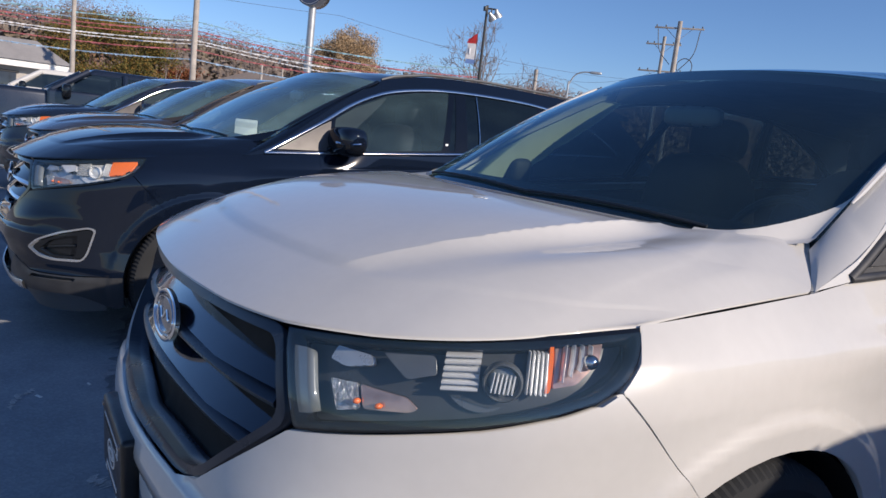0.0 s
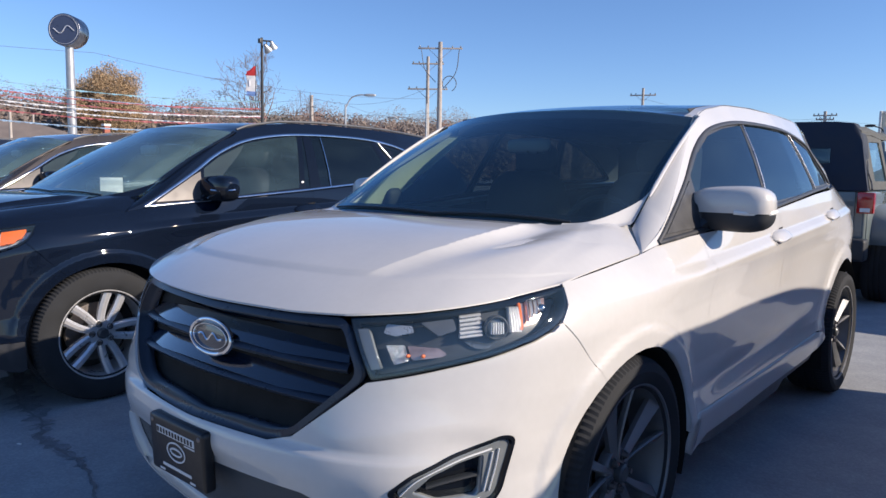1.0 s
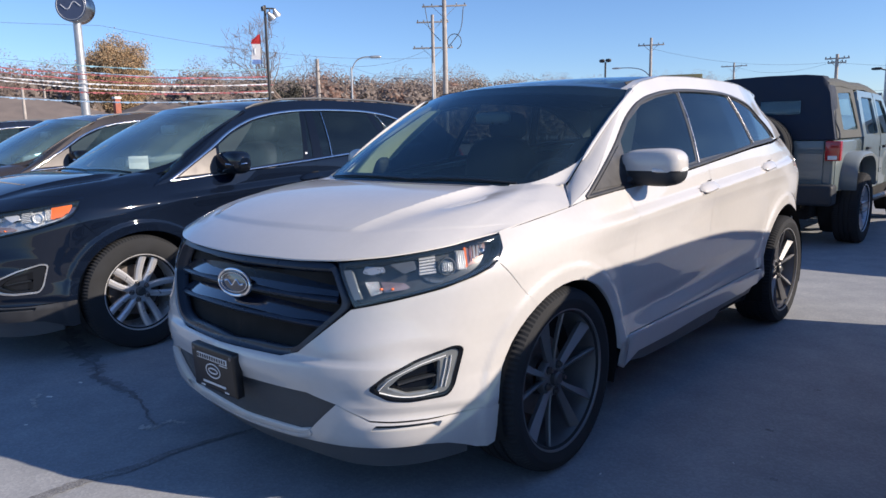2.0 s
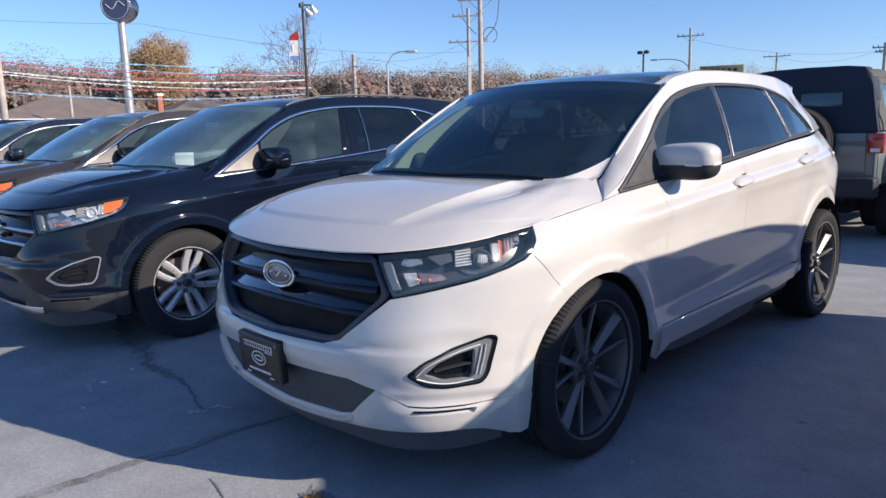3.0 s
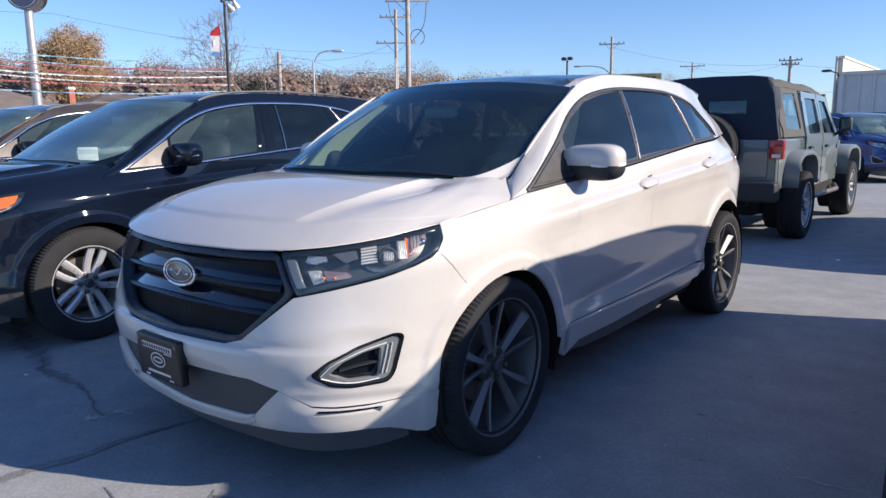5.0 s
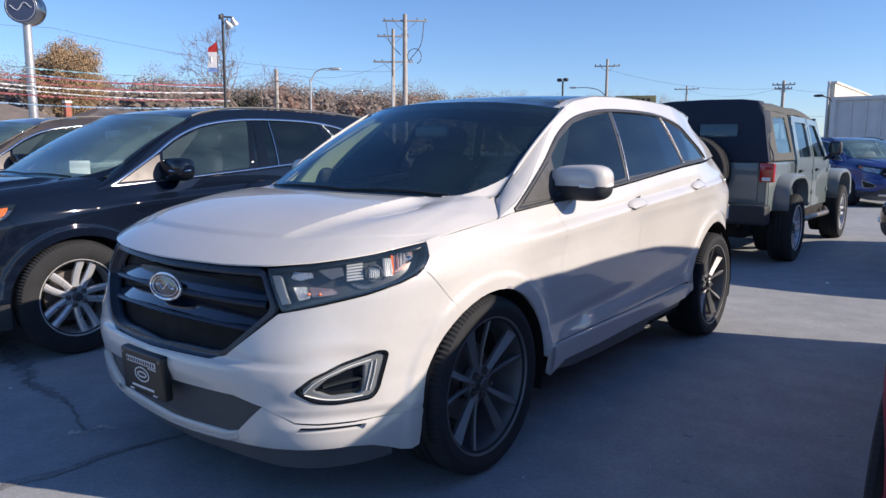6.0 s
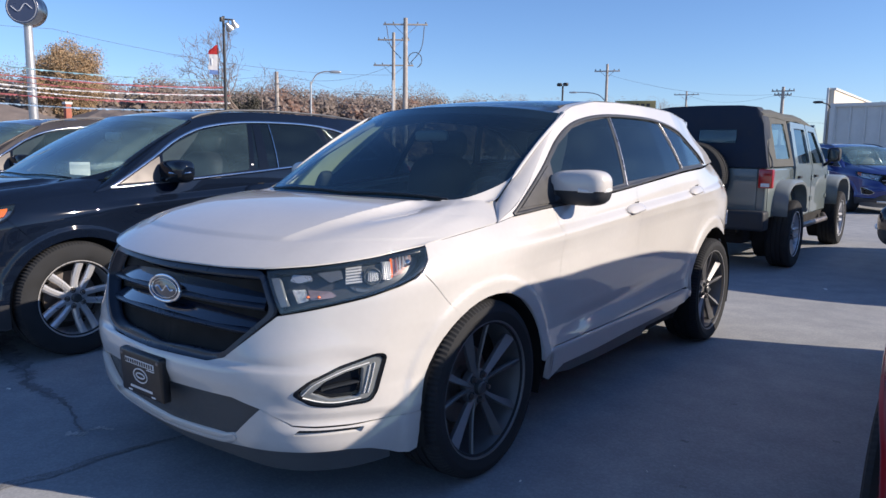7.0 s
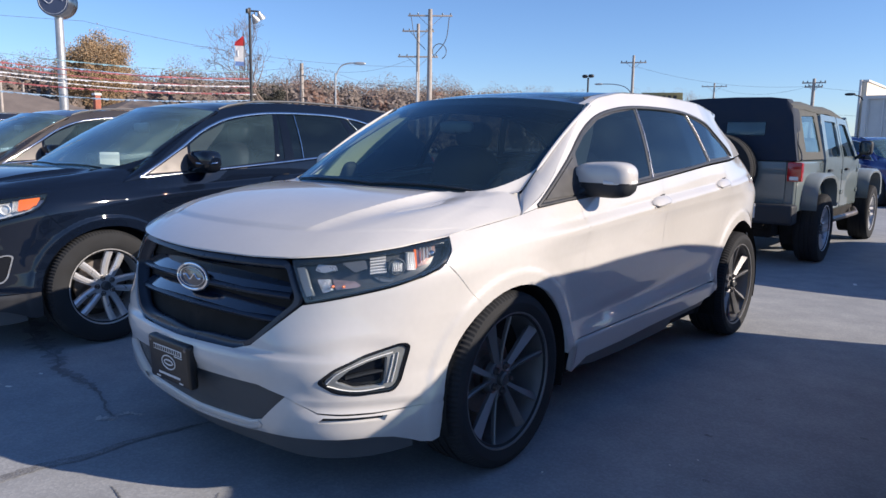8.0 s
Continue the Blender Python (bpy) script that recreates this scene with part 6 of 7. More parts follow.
for sx in (-.35, .3):
    part("lamp_head", superbox(sx, 0, 7.75, .26, .2, .16, 3), DARKSTEEL, fl)
for x, y in ((-46.2, 16.0), (-38.2, 12.1)):
    street_pole(pose(x, y, 0), 4.6 if x < -40 else 4.1, "thin grey wooden pole behind the houses", (), r=.09)

# overhead cables
for k, (a, b, sag) in enumerate((((-43.4, 18.6, 8.35), (-39.2, 44.45, 7.7), .75), ((-43.4, 18.6, 8.35), (-48.5, -13, 9.3), .7), ((-39.2, 44.5, 8.6), (-44.3, 36.1, 7.3), .9), ((-44.3, 36.1, 7.2), (-62, 18, 6.4), .6),
                                 ((-35.8, 42.1, 6.2), (-46, 20, 5.6), .5), ((-35.8, 42.1, 5.8), (-46, 20, 5.2), .5), ((-35.8, 42.1, 5.5), (20, 110, 5.0), 1.0),
                                 ((-30, 66.2, 9.2), (-15.8, 76.5, 7.4), .8), ((-15.8, 76.5, 7.3), (10, 92, 7.0), .8), ((-34.7, 102, 9.8), (-15.8, 76.5, 7.5), 1.0), ((-39.2, 44.5, 6.3), (-35, 31.6, 5.9), .5))):
    ob = new("overhead_cable", mesh_of(tube([(a[0] + (b[0] - a[0]) * t, a[1] + (b[1] - a[1]) * t, a[2] + (b[2] - a[2]) * t - sag * 4 * t * (1 - t)) for t in np.linspace(0, 1, 20)], .010, 4), "overhead_cable", WIRE))
    tagged(ob, "thin dark overhead cable between the poles", "cable", "overhead cables")

# pennant garlands
TINSEL = [material("teal tinsel", (0.40, 0.60, 0.64), 0.3, 0.4, spread=0.35, scale=2), material("red tinsel", (0.52, 0.17, 0.17), 0.35, 0.3, spread=0.3, scale=2), material("white tinsel", (0.82, 0.81, 0.80), 0.35, 0.2, spread=0.2, scale=2), material("blue tinsel", (0.46, 0.60, 0.74), 0.3, 0.4, spread=0.35, scale=2)]


def garland(posts, mat, label, fat=.05, seed=1):
    """A sagging string with short tinsel pennants."""
    rng = np.random.RandomState(seed)
    verts, faces = [], []
    for a, b in zip(posts, posts[1:]):
        a, b = np.array(a), np.array(b)
        L = np.linalg.norm(b - a)
        n = int(L / .085)
        for i in range(n):
            t = (i + rng.rand() * .5) / n
            p = a + (b - a) * t - np.array((0, 0, .22 * 4 * t * (1 - t)))
            d = (b - a) / L
            s = fat * (.6 + .8 * rng.rand())
            v = rng.randn(3) * .6 + np.array((0, 0, -1.0))
            v /= np.linalg.norm(v)
            k = len(verts)
            verts += [tuple(p + d * .055 + (0, 0, s * .4)), tuple(p - d * .055 + (0, 0, s * .4)), tuple(p - d * .04 + v * s * .8), tuple(p + d * .04 + v * s * .8)]
            faces.append((k, k + 1, k + 2, k + 3))
    me = bpy.data.meshes.new("pennants")
    me.from_pydata(verts, [], faces)
    me.materials.append(mat)
    g = thing("pennant_garland", Matrix(), label, "pennant string", "pennant strings across the lot")
    part("tinsel_fringe", me, mat, g)
    bm = bmesh.new()
    for a, b in zip(posts, posts[1:]):
        a, b = Vector(a), Vector(b)
        add_tube(bm, [a.lerp(b, t) - Vector((0, 0, .22 * 4 * t * (1 - t))) for t in np.linspace(0, 1, 16)], .010, 5)
    part("cord", bm, mat, g)


for k, (zl, zp, mi, nm) in enumerate(((3.75, 4.20, 0, "teal"), (3.50, 3.90, 1, "red"), (3.24, 3.58, 2, "white"), (3.00, 3.26, 1, "red"), (2.74, 2.94, 3, "blue"))):
    garland([(-19.62, 14.06, zl), (-24.45, 5.5, zp), (-29.5, -3.5, zp + .1)], TINSEL[mi], nm + " tinsel pennant string stretched between the poles", .04, k)
for k, (zl, zp, mi, nm) in enumerate(((3.60, 4.05, 3, "blue"), (3.38, 3.75, 1, "red"), (3.10, 3.45, 2, "white"))):
    garland([(-21.6, 15.6, zl), (-26.5, 6.2, zp + .2), (-31.5, -3.0, zp + .3)], TINSEL[mi], nm + " tinsel pennant string stretched between the poles", .032, 20 + k)

# ---- trees ----
BARK = material("grey brown bark", (0.16, 0.125, 0.10), 0.9, spread=0.25, scale=3, grain=0.2, bump=0.4, bump_scale=30)
TWIG = material("pale bare twigs", (0.20, 0.165, 0.145), 0.9, spread=0.2, scale=2)


def leaf_material(name, colors, patches=()):
    m = bpy.data.materials.new(name)
    m.use_nodes = True
    n, l = m.node_tree.nodes, m.node_tree.links
    p = n["Principled BSDF"]
    p.inputs["Roughness"].default_value = 0.75
    p.inputs["Specular IOR Level"].default_value = 0.2
    g = n.new("ShaderNodeNewGeometry")
    r = n.new("ShaderNodeValToRGB")
    r.color_ramp.elements[0].color, r.color_ramp.elements[1].color = (*colors[0], 1), (*colors[-1], 1)
    for i, c in enumerate(colors[1:-1]):
        e = r.color_ramp.elements.new((i + 1) / (len(colors) - 1))
        e.color = (*c, 1)
    l.new(g.outputs["Random Per Island"], r.inputs["Fac"])
    col = r.outputs["Color"]
    if patches:
        # whole trees of another tone, standing here and there
        tc, nz, rp, mx = (n.new("ShaderNode" + k) for k in ("TexCoord", "TexNoise", "ValToRGB", "MixRGB"))
        nz.inputs["Scale"].default_value, nz.inputs["Detail"].default_value = 0.22, 2
        l.new(tc.outputs["Object"], nz.inputs["Vector"])
        l.new(nz.outputs["Fac"], rp.inputs["Fac"])
        ramp = rp.color_ramp.elements
        ramp[0].position, ramp[0].color = 0.34, (*patches[0], 1)
        ramp[1].position, ramp[1].color = 0.66, (*patches[-1], 1)
        for i, c in enumerate(patches[1:-1]):
            ramp.new(0.34 + 0.32 * (i + 1) / (len(patches) - 1)).color = (*c, 1)
        mx.inputs["Fac"].default_value = 0.65
        l.new(col, mx.inputs[1])
        l.new(rp.outputs["Color"], mx.inputs[2])
        col = mx.outputs[0]
    l.new(col, p.inputs["Base Color"])
    return m


ORANGE = leaf_material("orange brown foliage", [(0.33, 0.23, 0.135), (0.42, 0.29, 0.165), (0.37, 0.28, 0.17), (0.30, 0.25, 0.16)])
GREENING = leaf_material("olive and gold foliage", [(0.07, 0.085, 0.025), (0.12, 0.11, 0.03), (0.24, 0.14, 0.035), (0.05, 0.06, 0.02)])
RUSSET = leaf_material("russet foliage", [(0.18, 0.05, 0.03), (0.22, 0.09, 0.04), (0.12, 0.06, 0.03)])
EVERGREEN = leaf_material("dark evergreen foliage", [(0.065, 0.065, 0.055), (0.085, 0.083, 0.068), (0.075, 0.07, 0.058)])
BROWNWOOD = leaf_material("brown autumn woods", [(0.205, 0.176, 0.160), (0.218, 0.186, 0.166), (0.196, 0.172, 0.155), (0.222, 0.176, 0.146), (0.188, 0.172, 0.144)], [(0.240, 0.130, 0.094), (0.185, 0.150, 0.134), (0.205, 0.175, 0.158), (0.196, 0.154, 0.130), (0.165, 0.148, 0.096)])


def chips(rng, p, long, short, face=None):
    """Small four-cornered leaves round the points p, of any slant or turned roughly one way."""
    u, w = rng.randn(*p.shape), rng.randn(*p.shape)
    if face is not None:
        n = np.array(face) + .35 * rng.randn(*p.shape)
        n /= np.linalg.norm(n, axis=1)[:, None]
        u -= n * (u * n).sum(1)[:, None]
        w = np.cross(n, u)
    u /= np.linalg.norm(u, axis=1)[:, None]
    w -= u * (u * w).sum(1)[:, None]
    w /= np.linalg.norm(w, axis=1)[:, None]
    u, w = u * (np.zeros(len(p)) + long)[:, None], w * (np.zeros(len(p)) + short)[:, None]
    return np.stack([p + u, p + w, p - u, p - w], 1).reshape(-1, 3).tolist(), np.arange(4 * len(p)).reshape(-1, 4).tolist()


def limbs(h, seed, spread=.55, levels=4, thin=1.0):
    """Branch segments of a tree: (start, end, r0, r1, level)."""
    rng = random.Random(seed)
    out = []

    def grow(p, d, length, r, level):
        steps = 3
        for k in range(steps):
            q = p + d * (length / steps)
            out.append((p, q, r * (1 - .18 * k), r * (1 - .18 * (k + 1)), level))
            p = q
            d = (d + Vector((rng.gauss(0, .10), rng.gauss(0, .10), rng.gauss(.03, .06)))).normalized()
        if level >= levels:
            return
        for k in range(rng.randint(2, 4) if level else rng.randint(4, 6)):
            a = rng.random() * 2 * math.pi
            tilt = spread * (.6 + .8 * rng.random())
            side_v = d.cross(Vector((math.cos(a), math.sin(a), .3))).normalized()
            nd = (d * math.cos(tilt) + side_v * math.sin(tilt) + Vector((0, 0, .12))).normalized()
            grow(p - d * (length * .3 * rng.random()), nd, length * (.55 + .25 * rng.random()), r * .5 * thin, level + 1)
    grow(Vector((0, 0, 0)), Vector((rng.gauss(0, .03), rng.gauss(0, .03), 1)).normalized(), h * .34, h * .028, 0)
    return out


def tree(at, h, label, leaves=None, count=4000, size=.2, seed=1, levels=4, spread=.55, wide=1.0, bark=None, dome=None, thin=.84):
    t = thing("tree", at, label, "tree", "trees behind the lot")
    seg = limbs(h, seed, spread, levels, thin)
    bm = bmesh.new()
    for a, b, r0, r1, lv in seg:
        if lv <= 1:
            add_tube(bm, [a, b], [r0, r1], 8 if lv == 0 else 6, False)
    part("trunk", bm, bark or BARK, t)
    bm = bmesh.new()
    for a, b, r0, r1, lv in seg:
        if lv > 1:
            add_tube(bm, [a, b], [max(r0, .009), max(r1, .006)], 4, False)
    part("bare_crown", bm, bark or TWIG, t)
    if leaves:
        rng = np.random.RandomState(seed)
        ends = [(b, lv) for a, b, r0, r1, lv in seg if lv >= levels - 1]
        at_end = np.array([c for c, lv in ends])[rng.randint(len(ends), size=count)]
        p = at_end + rng.randn(count, 3) * h * .045 * np.array((wide, wide, .8))
        if dome:
            # rounded crown of many leaf clumps
            rx, rz, zc = dome
            d = rng.randn(150, 3)
            d *= ((.35 + .65 * rng.rand(150) ** .4) * (.82 + .3 * rng.rand(150)) / np.linalg.norm(d, axis=1))[:, None]
            d[:, 2] = np.maximum(d[:, 2], -.75)
            c = d * np.array((rx, rx, rz)) + np.array((0, 0, zc))
            p = c[rng.randint(150, size=count)] + rng.randn(count, 3) * np.array((.30, .30, .24))
        verts, faces = chips(rng, p, size * (.5 + rng.rand(count)), size * .55)
        me = bpy.data.meshes.new("crown")
        me.from_pydata(verts, [], faces)
        me.materials.append(leaves)
        part("crown", me, leaves, t)
    return t


tree(pose(-47.75, 21.15, 0), 8.0, "broad tree with orange brown autumn leaves", ORANGE, 60000, .052, 3, 4, .60, 1.05, dome=(2.25, 2.7, 5.65))
tree(pose(-43.0, 5.0, 0), 6.4, "leafy tree turning olive and gold", GREENING, 40000, .06, 8, 4, .70, 1.3, dome=(3.4, 2.3, 3.6))
tree(pose(-44.5, 8.6, 0), 4.6, "small tree with russet leaves", RUSSET, 9000, .075, 11, 3, .7, 1.6)
tree(pose(-34.3, 25.5, 0), 9.6, "bare grey tree with spreading twigs", None, 0, .1, 21, 5, .78)
tree(pose(-52, 32.5, 0), 7.0, "bare grey tree with spreading twigs", None, 0, .1, 27, 5, .60)
tree(pose(-42, 8.0, 0), 5.8, "bare pale tree with several stems", None, 0, .1, 33, 5, .5)
tree(pose(-48, 14.0, 0), 6.6, "bare pale tree with spreading twigs", None, 0, .1, 37, 5, .55)
tree(pose(-58.5, 46, 0), 8.2, "bare brown tree with spreading twigs", None, 0, .1, 43, 5, .6)
tree(pose(-45, 33.0, 0), 5.6, "dark evergreen tree behind the houses", EVERGREEN, 12000, .085, 51, 4, .5, .9)
tree(pose(-42, 47.3, 0), 6.6, "thin bare tree behind the utility poles", None, 0, .1, 59, 5, .55)
tree(pose(-52, 80, 0), 10.4, "distant bushy tree top with olive leaves", GREENING, 6000, .13, 63, 3, .6, 1.4)

# far woods: uneven clumps of twigs and brown leaves along the horizon
rng = np.random.RandomState(5)
spots, stems, stem_faces = [], [], []
for i in range(480):
    t = rng.rand() ** 1.15
    base = np.array((-84 + 20 * rng.rand() + 30 * t ** 2, -12 + 128 * t, 0))
    top = 7.4 + 2.4 * rng.rand() ** 2 + .6 * t + 1.9 * max(0, .35 - t) / .35
    wide = 1.3 + 1.6 * rng.rand()
    a, r = rng.rand(1400) * 2 * math.pi, np.sqrt(rng.rand(1400))
    dome = top * (.25 + .75 * np.sqrt(1 - .8 * r ** 2))
    z = dome * (1 - .85 * rng.rand(1400) ** 1.6)
    spots.append(base + np.stack([np.cos(a) * r * wide, np.sin(a) * r * wide, z], 1))
    for j in range(2):
        p = base + np.array((rng.randn(), rng.randn(), 0)) * wide * .4
        k, lean = len(stems), rng.randn() * .3
        stems += [tuple(p + (0, -.05, 0)), tuple(p + (0, .05, 0)), tuple(p + (lean, .012 + lean, top * .72)), tuple(p + (lean, -.012 + lean, top * .72))]
        stem_faces.append((k, k + 1, k + 2, k + 3))
spots = np.concatenate(spots)
thin = rng.rand(len(spots)) < .4
low = np.clip((8.2 - spots[:, 2]) / 3.2, 0, 1)
verts, faces = chips(rng, spots, np.where(thin, .12, .06 + .24 * low) * (.6 + .8 * rng.rand(len(spots))), np.where(thin, .008, .036 + .19 * low), (.62, -.5, .6))
k = len(verts)
verts, faces = verts + stems, faces + [tuple(i + k for i in f) for f in stem_faces]
me = bpy.data.meshes.new("far_woods")
me.from_pydata(verts, [], faces)
me.materials.append(BROWNWOOD)
woods = new("far_woods", me)
tagged(woods, "distant brown autumn woods with bare twigs", "woods", kind="stuff")

# ---- buildings ----
ROOFING = material("brown grey shingles", (0.17, 0.145, 0.13), 0.9, spread=0.15, scale=1.5, grain=0.2, bump=0.4, bump_scale=12)
SIDING = material("dark brick wall", (0.15, 0.11, 0.09), 0.85, spread=0.2, scale=3, grain=0.15)
FASCIA = material("white fascia", (0.74, 0.74, 0.72), 0.6, spread=0.06, scale=3)
BRICKRED = material("chimney brick", (0.32, 0.11, 0.07), 0.85, spread=0.2, scale=5, grain=0.15)
PANE = material("dark window pane", (0.03, 0.035, 0.04), 0.1, coat=0.5, spread=0.1)


def small_house(at, w, d, eave, ridge, label):
    h = thing("house", at, label, "house", "houses behind the lot")
    part("wall", box(-w / 2, -d / 2, 0, w / 2, d / 2, eave, bevel=.02), SIDING, h)
    bm = bmesh.new()
    o = .5
    a = [bm.verts.new(q) for q in ((-w / 2 - o, -d / 2 - o, eave), (w / 2 + o, -d / 2 - o, eave), (w / 2 + o, d / 2 + o, eave), (-w / 2 - o, d / 2 + o, eave))]
    r = [bm.verts.new((0, -d / 2 + w * .42, ridge)), bm.verts.new((0, d / 2 - w * .42, ridge))]
    bm.faces.new((a[0], a[1], r[0]))
    bm.faces.new((a[1], a[2], r[1], r[0]))
    bm.faces.new((a[2], a[3], r[1]))
    bm.faces.new((a[3], a[0], r[0], r[1]))
    bm.faces.new(a[::-1])
    bmesh.ops.recalc_face_normals(bm, faces=bm.faces)
    part("roof", bm, ROOFING, h, smooth_angle=0)
    part("gutter", box(w / 2 + o, -d / 2 - o, eave - .16, w / 2 + o + .08, d / 2 + o, eave + .02, bevel=.01), FASCIA, h)
    for k in range(int(d // 2.2)):
        y0 = -d / 2 + 1.0 + k * 2.2
        win = part("window", box(w / 2, y0, 1.0, w / 2 + .05, y0 + 1.1, 2.1, bevel=.01), PANE, h)
        part("window_frame", box(w / 2 + .02, y0 - .08, 2.1, w / 2 + .09, y0 + 1.18, 2.22, bevel=.01), FASCIA, win)
        part("sill", box(w / 2 + .02, y0 - .08, .92, w / 2 + .11, y0 + 1.18, 1.0, bevel=.01), FASCIA, win)
    return h


small_house(pose(-44.5, 14.2, 0, 0, 0, -8), 8.5, 9.0, 2.45, 4.0, "low dark brick house with a brown shingle roof")
small_house(pose(-42.5, 21.6, 0, 0, 0, -8), 8.0, 7.0, 2.45, 3.9, "low dark brick house with a brown shingle roof")
small_house(pose(-41.5, 29.5, 0, 0, 0, -8), 7.0, 6.5, 2.4, 3.6, "low dark brick house with a brown shingle roof")
chim = thing("chimney_stack", pose(-37.6, 16.6, 0), "narrow red brick chimney stack beside the houses", "chimney")
part("shaft", box(-.15, -.15, 0, .15, .15, 3.6, bevel=.02), BRICKRED, chim)
part("cap", box(-.19, -.19, 3.6, .19, .19, 3.72, bevel=.02), FASCIA, chim)

shop = thing("shop_building", pose(-38, -8.5, 0), "low shop with a grey roof and white fascia", "building")
SHOPROOF = material("grey shop roof", (0.24, 0.235, 0.24), 0.8, spread=0.1, scale=2, grain=0.1)
part("wall", box(-4, -11, 0, 4, 10.5, 2.2, bevel=.03), material("grey plaster wall", (0.36, 0.34, 0.32), 0.85, spread=0.12, scale=2, grain=0.1), shop)
part("fascia", box(-4.4, -11.4, 2.15, 4.5, 10.9, 2.42, bevel=.02), FASCIA, shop, "white fascia board")
part("roof", box(-4.5, -11.5, 2.42, 4.6, 11.0, 3.35, bevel=.03, taper=(.72, .88)), SHOPROOF, shop, "sloping grey roof")
for k in range(5):
    wdw = part("window", box(4.0, -9.5 + k * 4, .7, 4.05, -7.1 + k * 4, 1.9, bevel=.01), PANE, shop)
    part("window_frame", box(4.02, -9.6 + k * 4, 1.9, 4.09, -7.0 + k * 4, 1.98, bevel=.01), DARKSTEEL, wdw)

# metal-clad building and the taller lit wall behind it
CLAD = material("grey metal cladding", (0.60, 0.60, 0.58), 0.55, 0.1, spread=0.08, scale=1.5, grain=0.04)
CREAM = material("cream wall", (0.62, 0.56, 0.45), 0.8, spread=0.06, scale=2, grain=0.05, bump=0.1)
shed = thing("metal_shed", pose(-4.1, 36, 0), "grey ribbed metal building with a flat roof", "building")
part("wall", box(.1, .1, 0, 24, 14, 3.62, bevel=.02), CLAD, shed)
for k in range(40):
    part("cladding_rib", box(.12 + k * .6, .03, 0, .20 + k * .6, .11, 3.60, bevel=.015), CLAD, shed)
part("roof_edge", box(.0, -.04, 3.58, 24.1, .14, 3.74, bevel=.02), CLAD, shed, "folded metal roof edge")
part("corner_post", box(-.06, -.06, 0, .14, .2, 3.74, bevel=.02), CLAD, shed)
br = part("wall_lamp", superbox(-.55, -.25, 3.80, .22, .1, .06, 3), DARKSTEEL, shed)
part("lamp_arm", tube([(-.4, -.2, 3.78), (-.15, -.1, 3.70), (0, 0, 3.45)], .03, 6), DARKSTEEL, br)
hall = thing("cream_hall", pose(-4.1, 36.4, 0), "tall hall with a sunlit cream side wall", "building")
part("wall", box(-.35, .2, 0, -.05, 34, 4.4, bevel=.02), CREAM, hall)
part("end_post", box(-.36, .08, 0, -.26, .22, 4.50, bevel=.02), CLAD, hall)
part("coping", box(-.36, .18, 4.4, .02, 34.1, 4.50, bevel=.02), CLAD, hall)

board = thing("yellow_sign", pose(-29.3, 71.9, 0, 0, 0, 23.5), "distant yellow sign board with dark markings", "sign")
part("board", box(-2.1, -.1, 5.75, 2.1, .1, 6.9, bevel=.03), material("yellow board", (0.22, 0.20, 0.09), 0.6, spread=0.08, scale=2), board)
for k in range(6):
    part("mark", box(-1.6 + k * .55, -.13, 6.05, -1.25 + k * .55, -.1, 6.6, bevel=.01), DARKSTEEL, board)
for sx in (-1.6, 1.6):
    part("post", tube([(sx, 0, 0), (sx, 0, 5.8)], .12, 8), DARKSTEEL, board)

# ---- pickup and far cars ----


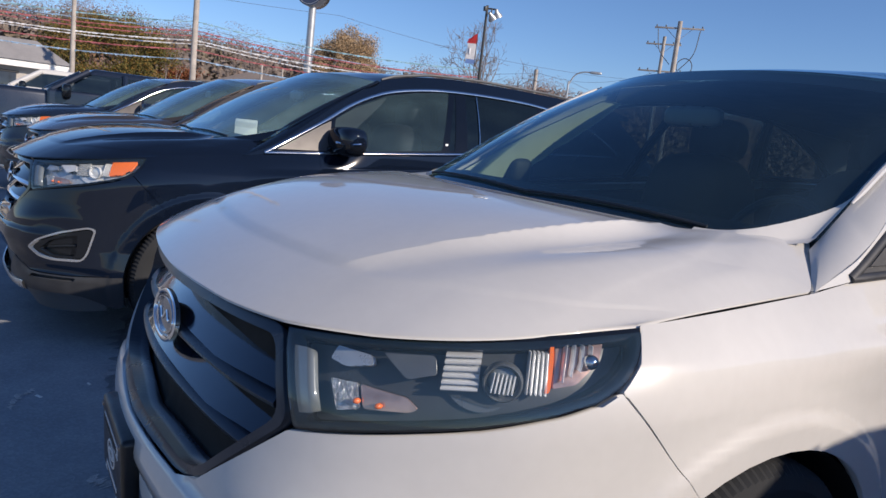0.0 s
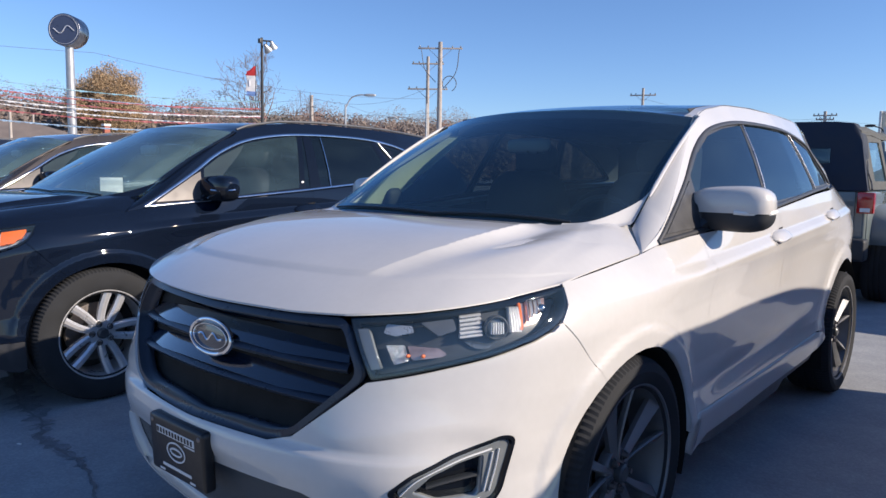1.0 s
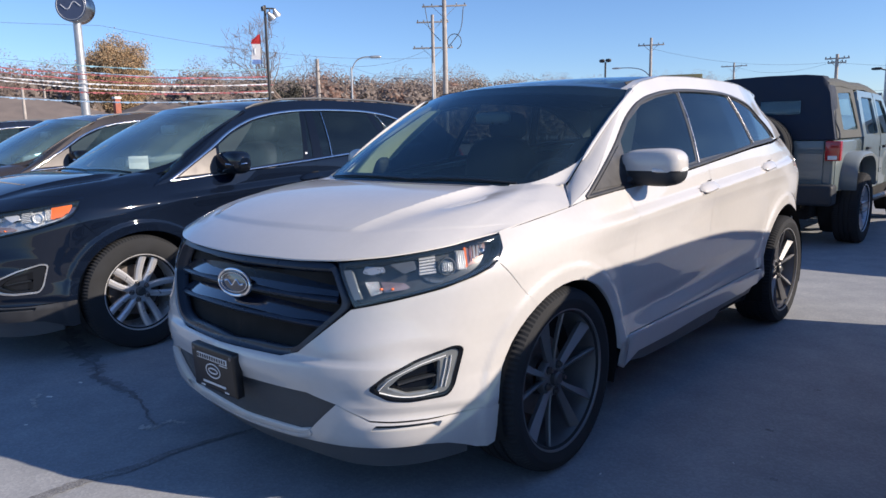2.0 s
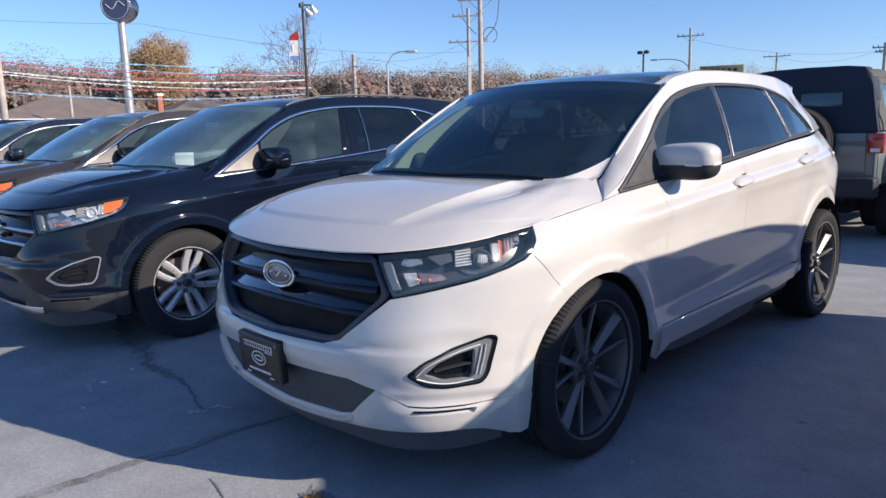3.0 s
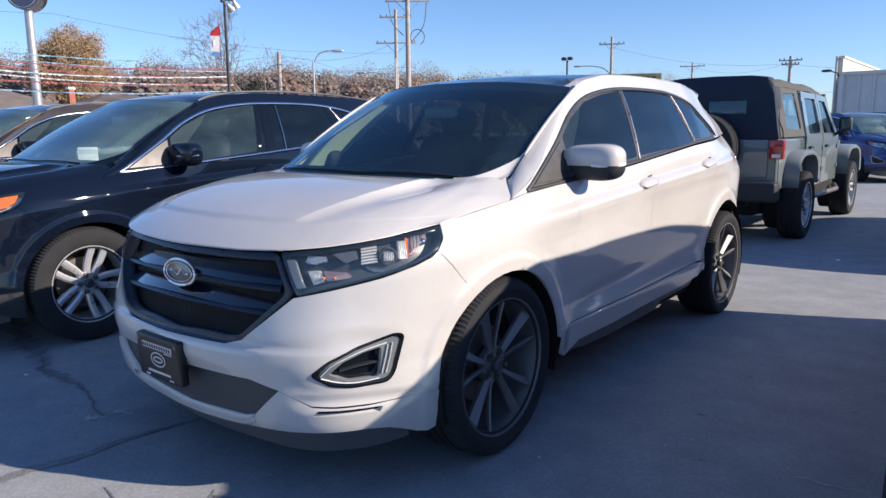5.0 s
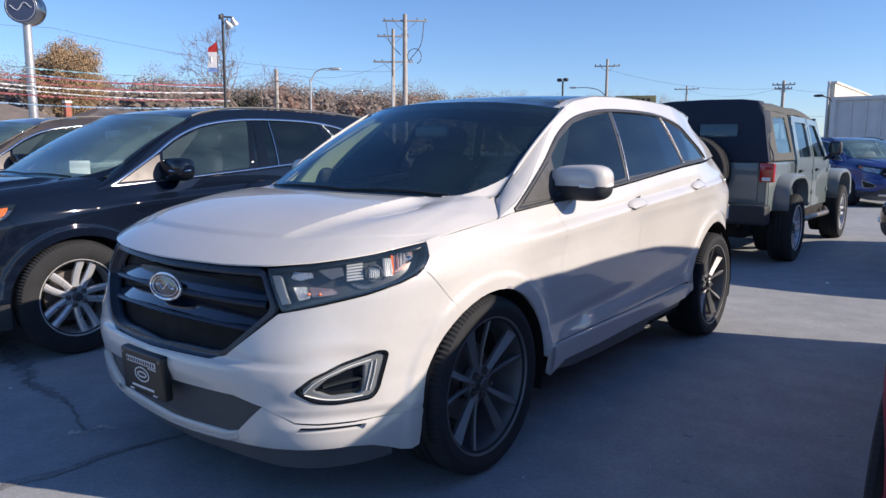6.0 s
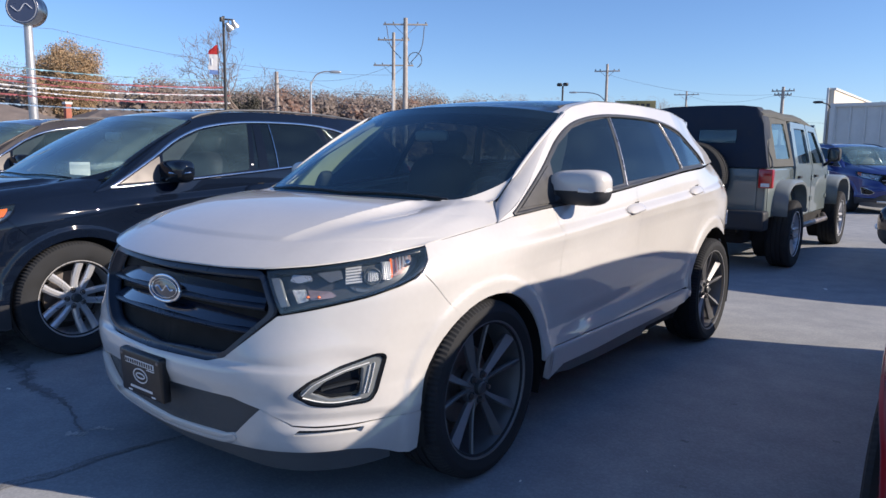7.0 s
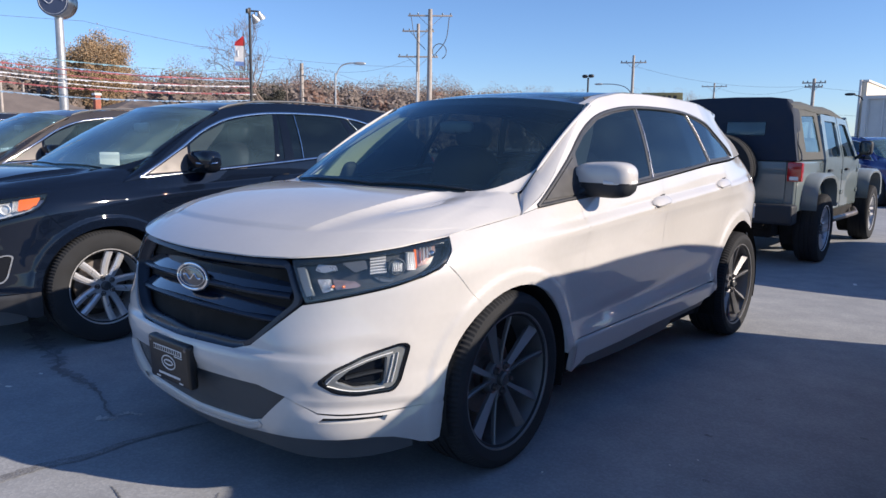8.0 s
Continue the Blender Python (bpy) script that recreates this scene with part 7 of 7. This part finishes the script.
def truck(at, mat, label, suv=False):
    """Tall pickup, or the long-roofed wagon on the same frame."""
    t = thing("wagon_car" if suv else "pickup_truck", at, label, "car", "crossovers parked in a row")
    back = 4.95 if suv else 3.35
    part("hood", box(-.88, .05, .62, .88, 1.45, 1.29, bevel=.09, taper=(.94, .98), segments=3), mat, t)
    part("cab", box(-.92, 1.35, .52, .92, 3.55, 1.32, bevel=.05, segments=3), mat, t)
    part("rear_body" if suv else "bed", box(-.93, 3.55, .52, .93, 5.2 if suv else 5.5, 1.32, bevel=.04), mat, t)
    part("roof", box(-.74, 1.90, 1.60, .74, back, 1.72, bevel=.05, taper=(.92, .9), segments=3), mat, t)
    part("underbody", box(-.6, .3, .35, .6, 5.2, .56, bevel=.03), SHELL, t)
    for sx in (-1, 1):
        for (y0, z0), (y1, z1) in (((1.42, 1.3), (1.97, 1.66)), ((2.52, 1.3), (2.52, 1.66)), ((3.48, 1.3), (3.34, 1.66)), ((back + .15, 1.3), (back - .05, 1.66))):
            part("pillar", tube([(sx * .86, y0, z0), (sx * .73, y1, z1)], .05, 8), mat, t)
        me = panel(v3([(1.58, 1.30), (2.02, 1.62), (2.50, 1.63), (2.50, 1.30)]), lambda y, z, o=0: np.stack([.845 - .22 * (z - 1.2) + o + 0 * y, y + 0 * z, z + 0 * y], -1), 0, .004, .2, ref=outward)
        me.materials.append(TINT)
        part("front_side_window", me, None, t, "", MIRROR if sx < 0 else None)
        me = panel(v3([(2.55, 1.30), (2.55, 1.63), (3.30, 1.62), (3.42, 1.30)]), lambda y, z, o=0: np.stack([.845 - .22 * (z - 1.2) + o + 0 * y, y + 0 * z, z + 0 * y], -1), 0, .004, .2, ref=outward)
        me.materials.append(TINT)
        part("rear_side_window", me, None, t, "", MIRROR if sx < 0 else None)
        if suv:
            me = panel(v3([(3.50, 1.30), (3.40, 1.62), (4.80, 1.61), (4.98, 1.30)]), lambda y, z, o=0: np.stack([.845 - .22 * (z - 1.2) + o + 0 * y, y + 0 * z, z + 0 * y], -1), 0, .004, .2, ref=outward)
            me.materials.append(TINT)
            part("quarter_window", me, None, t, "", MIRROR if sx < 0 else None)
        part("door_mirror", superbox(sx * 1.05, 1.62, 1.30, .13, .07, .12, 3.5), GLOSSBLACK, t)
        part("headlight", box(sx * .72 - .17, .0, .84, sx * .72 + .17, .16, 1.06, bevel=.03), REFLECTOR, t)
        for y0 in (1.0, 4.55):
            wheel(t, pose(.84 * sx, y0, .395, 0, 0, 0 if sx > 0 else 180) @ Matrix.Diagonal((1, 1.06, 1.06, 1)), dict(wheel="silver"))
    bm = bmesh.new()
    bm.faces.new([bm.verts.new(q) for q in ((-.78, 1.36, 1.3), (.78, 1.36, 1.3), (.68, 1.95, 1.65), (-.68, 1.95, 1.65))])
    bmesh.ops.solidify(bm, geom=bm.faces[:], thickness=.006)
    part("windscreen", bm, VEILSCREEN, t)
    part("front_bumper", box(-.95, -.12, .45, .95, .12, .68, bevel=.05, segments=3), CHROME, t, "chrome bumper")
    part("grille", box(-.52, -.02, .70, .52, .08, 1.08, bevel=.03), GLOSSBLACK, t)
    for x0 in (-.36, .36):
        part("seat", superbox(x0, 2.6, 1.1, .24, .12, .42, 3.5), SEATCLOTH, t)


truck(pose(-12.6, -.93, 0), NAVY, "long dark navy wagon with silver wheels", True)
truck(pose(-16.4, -1.45, 0), WHITE, "white crew cab pickup truck at the end of the row")
# white card added on the black car's dashboard as the glare in its windscreen
bm = box(-.065, -.002, 0, .065, .002, .15, bevel=.001)
add_box(bm, -.065, -.002, 0, .065, .002, .145, .001, pose(0, .045, 0, 24, 0, 0))
card = new("dash_card", mesh_of(bm, "dash_card", PAPER))
card.matrix_world = pose(-3.02 + .36, -.26 + 1.27, 1.086, -10, 0, 62)
tagged(card, "folded white card that makes the glare in the black car's windscreen", "card")
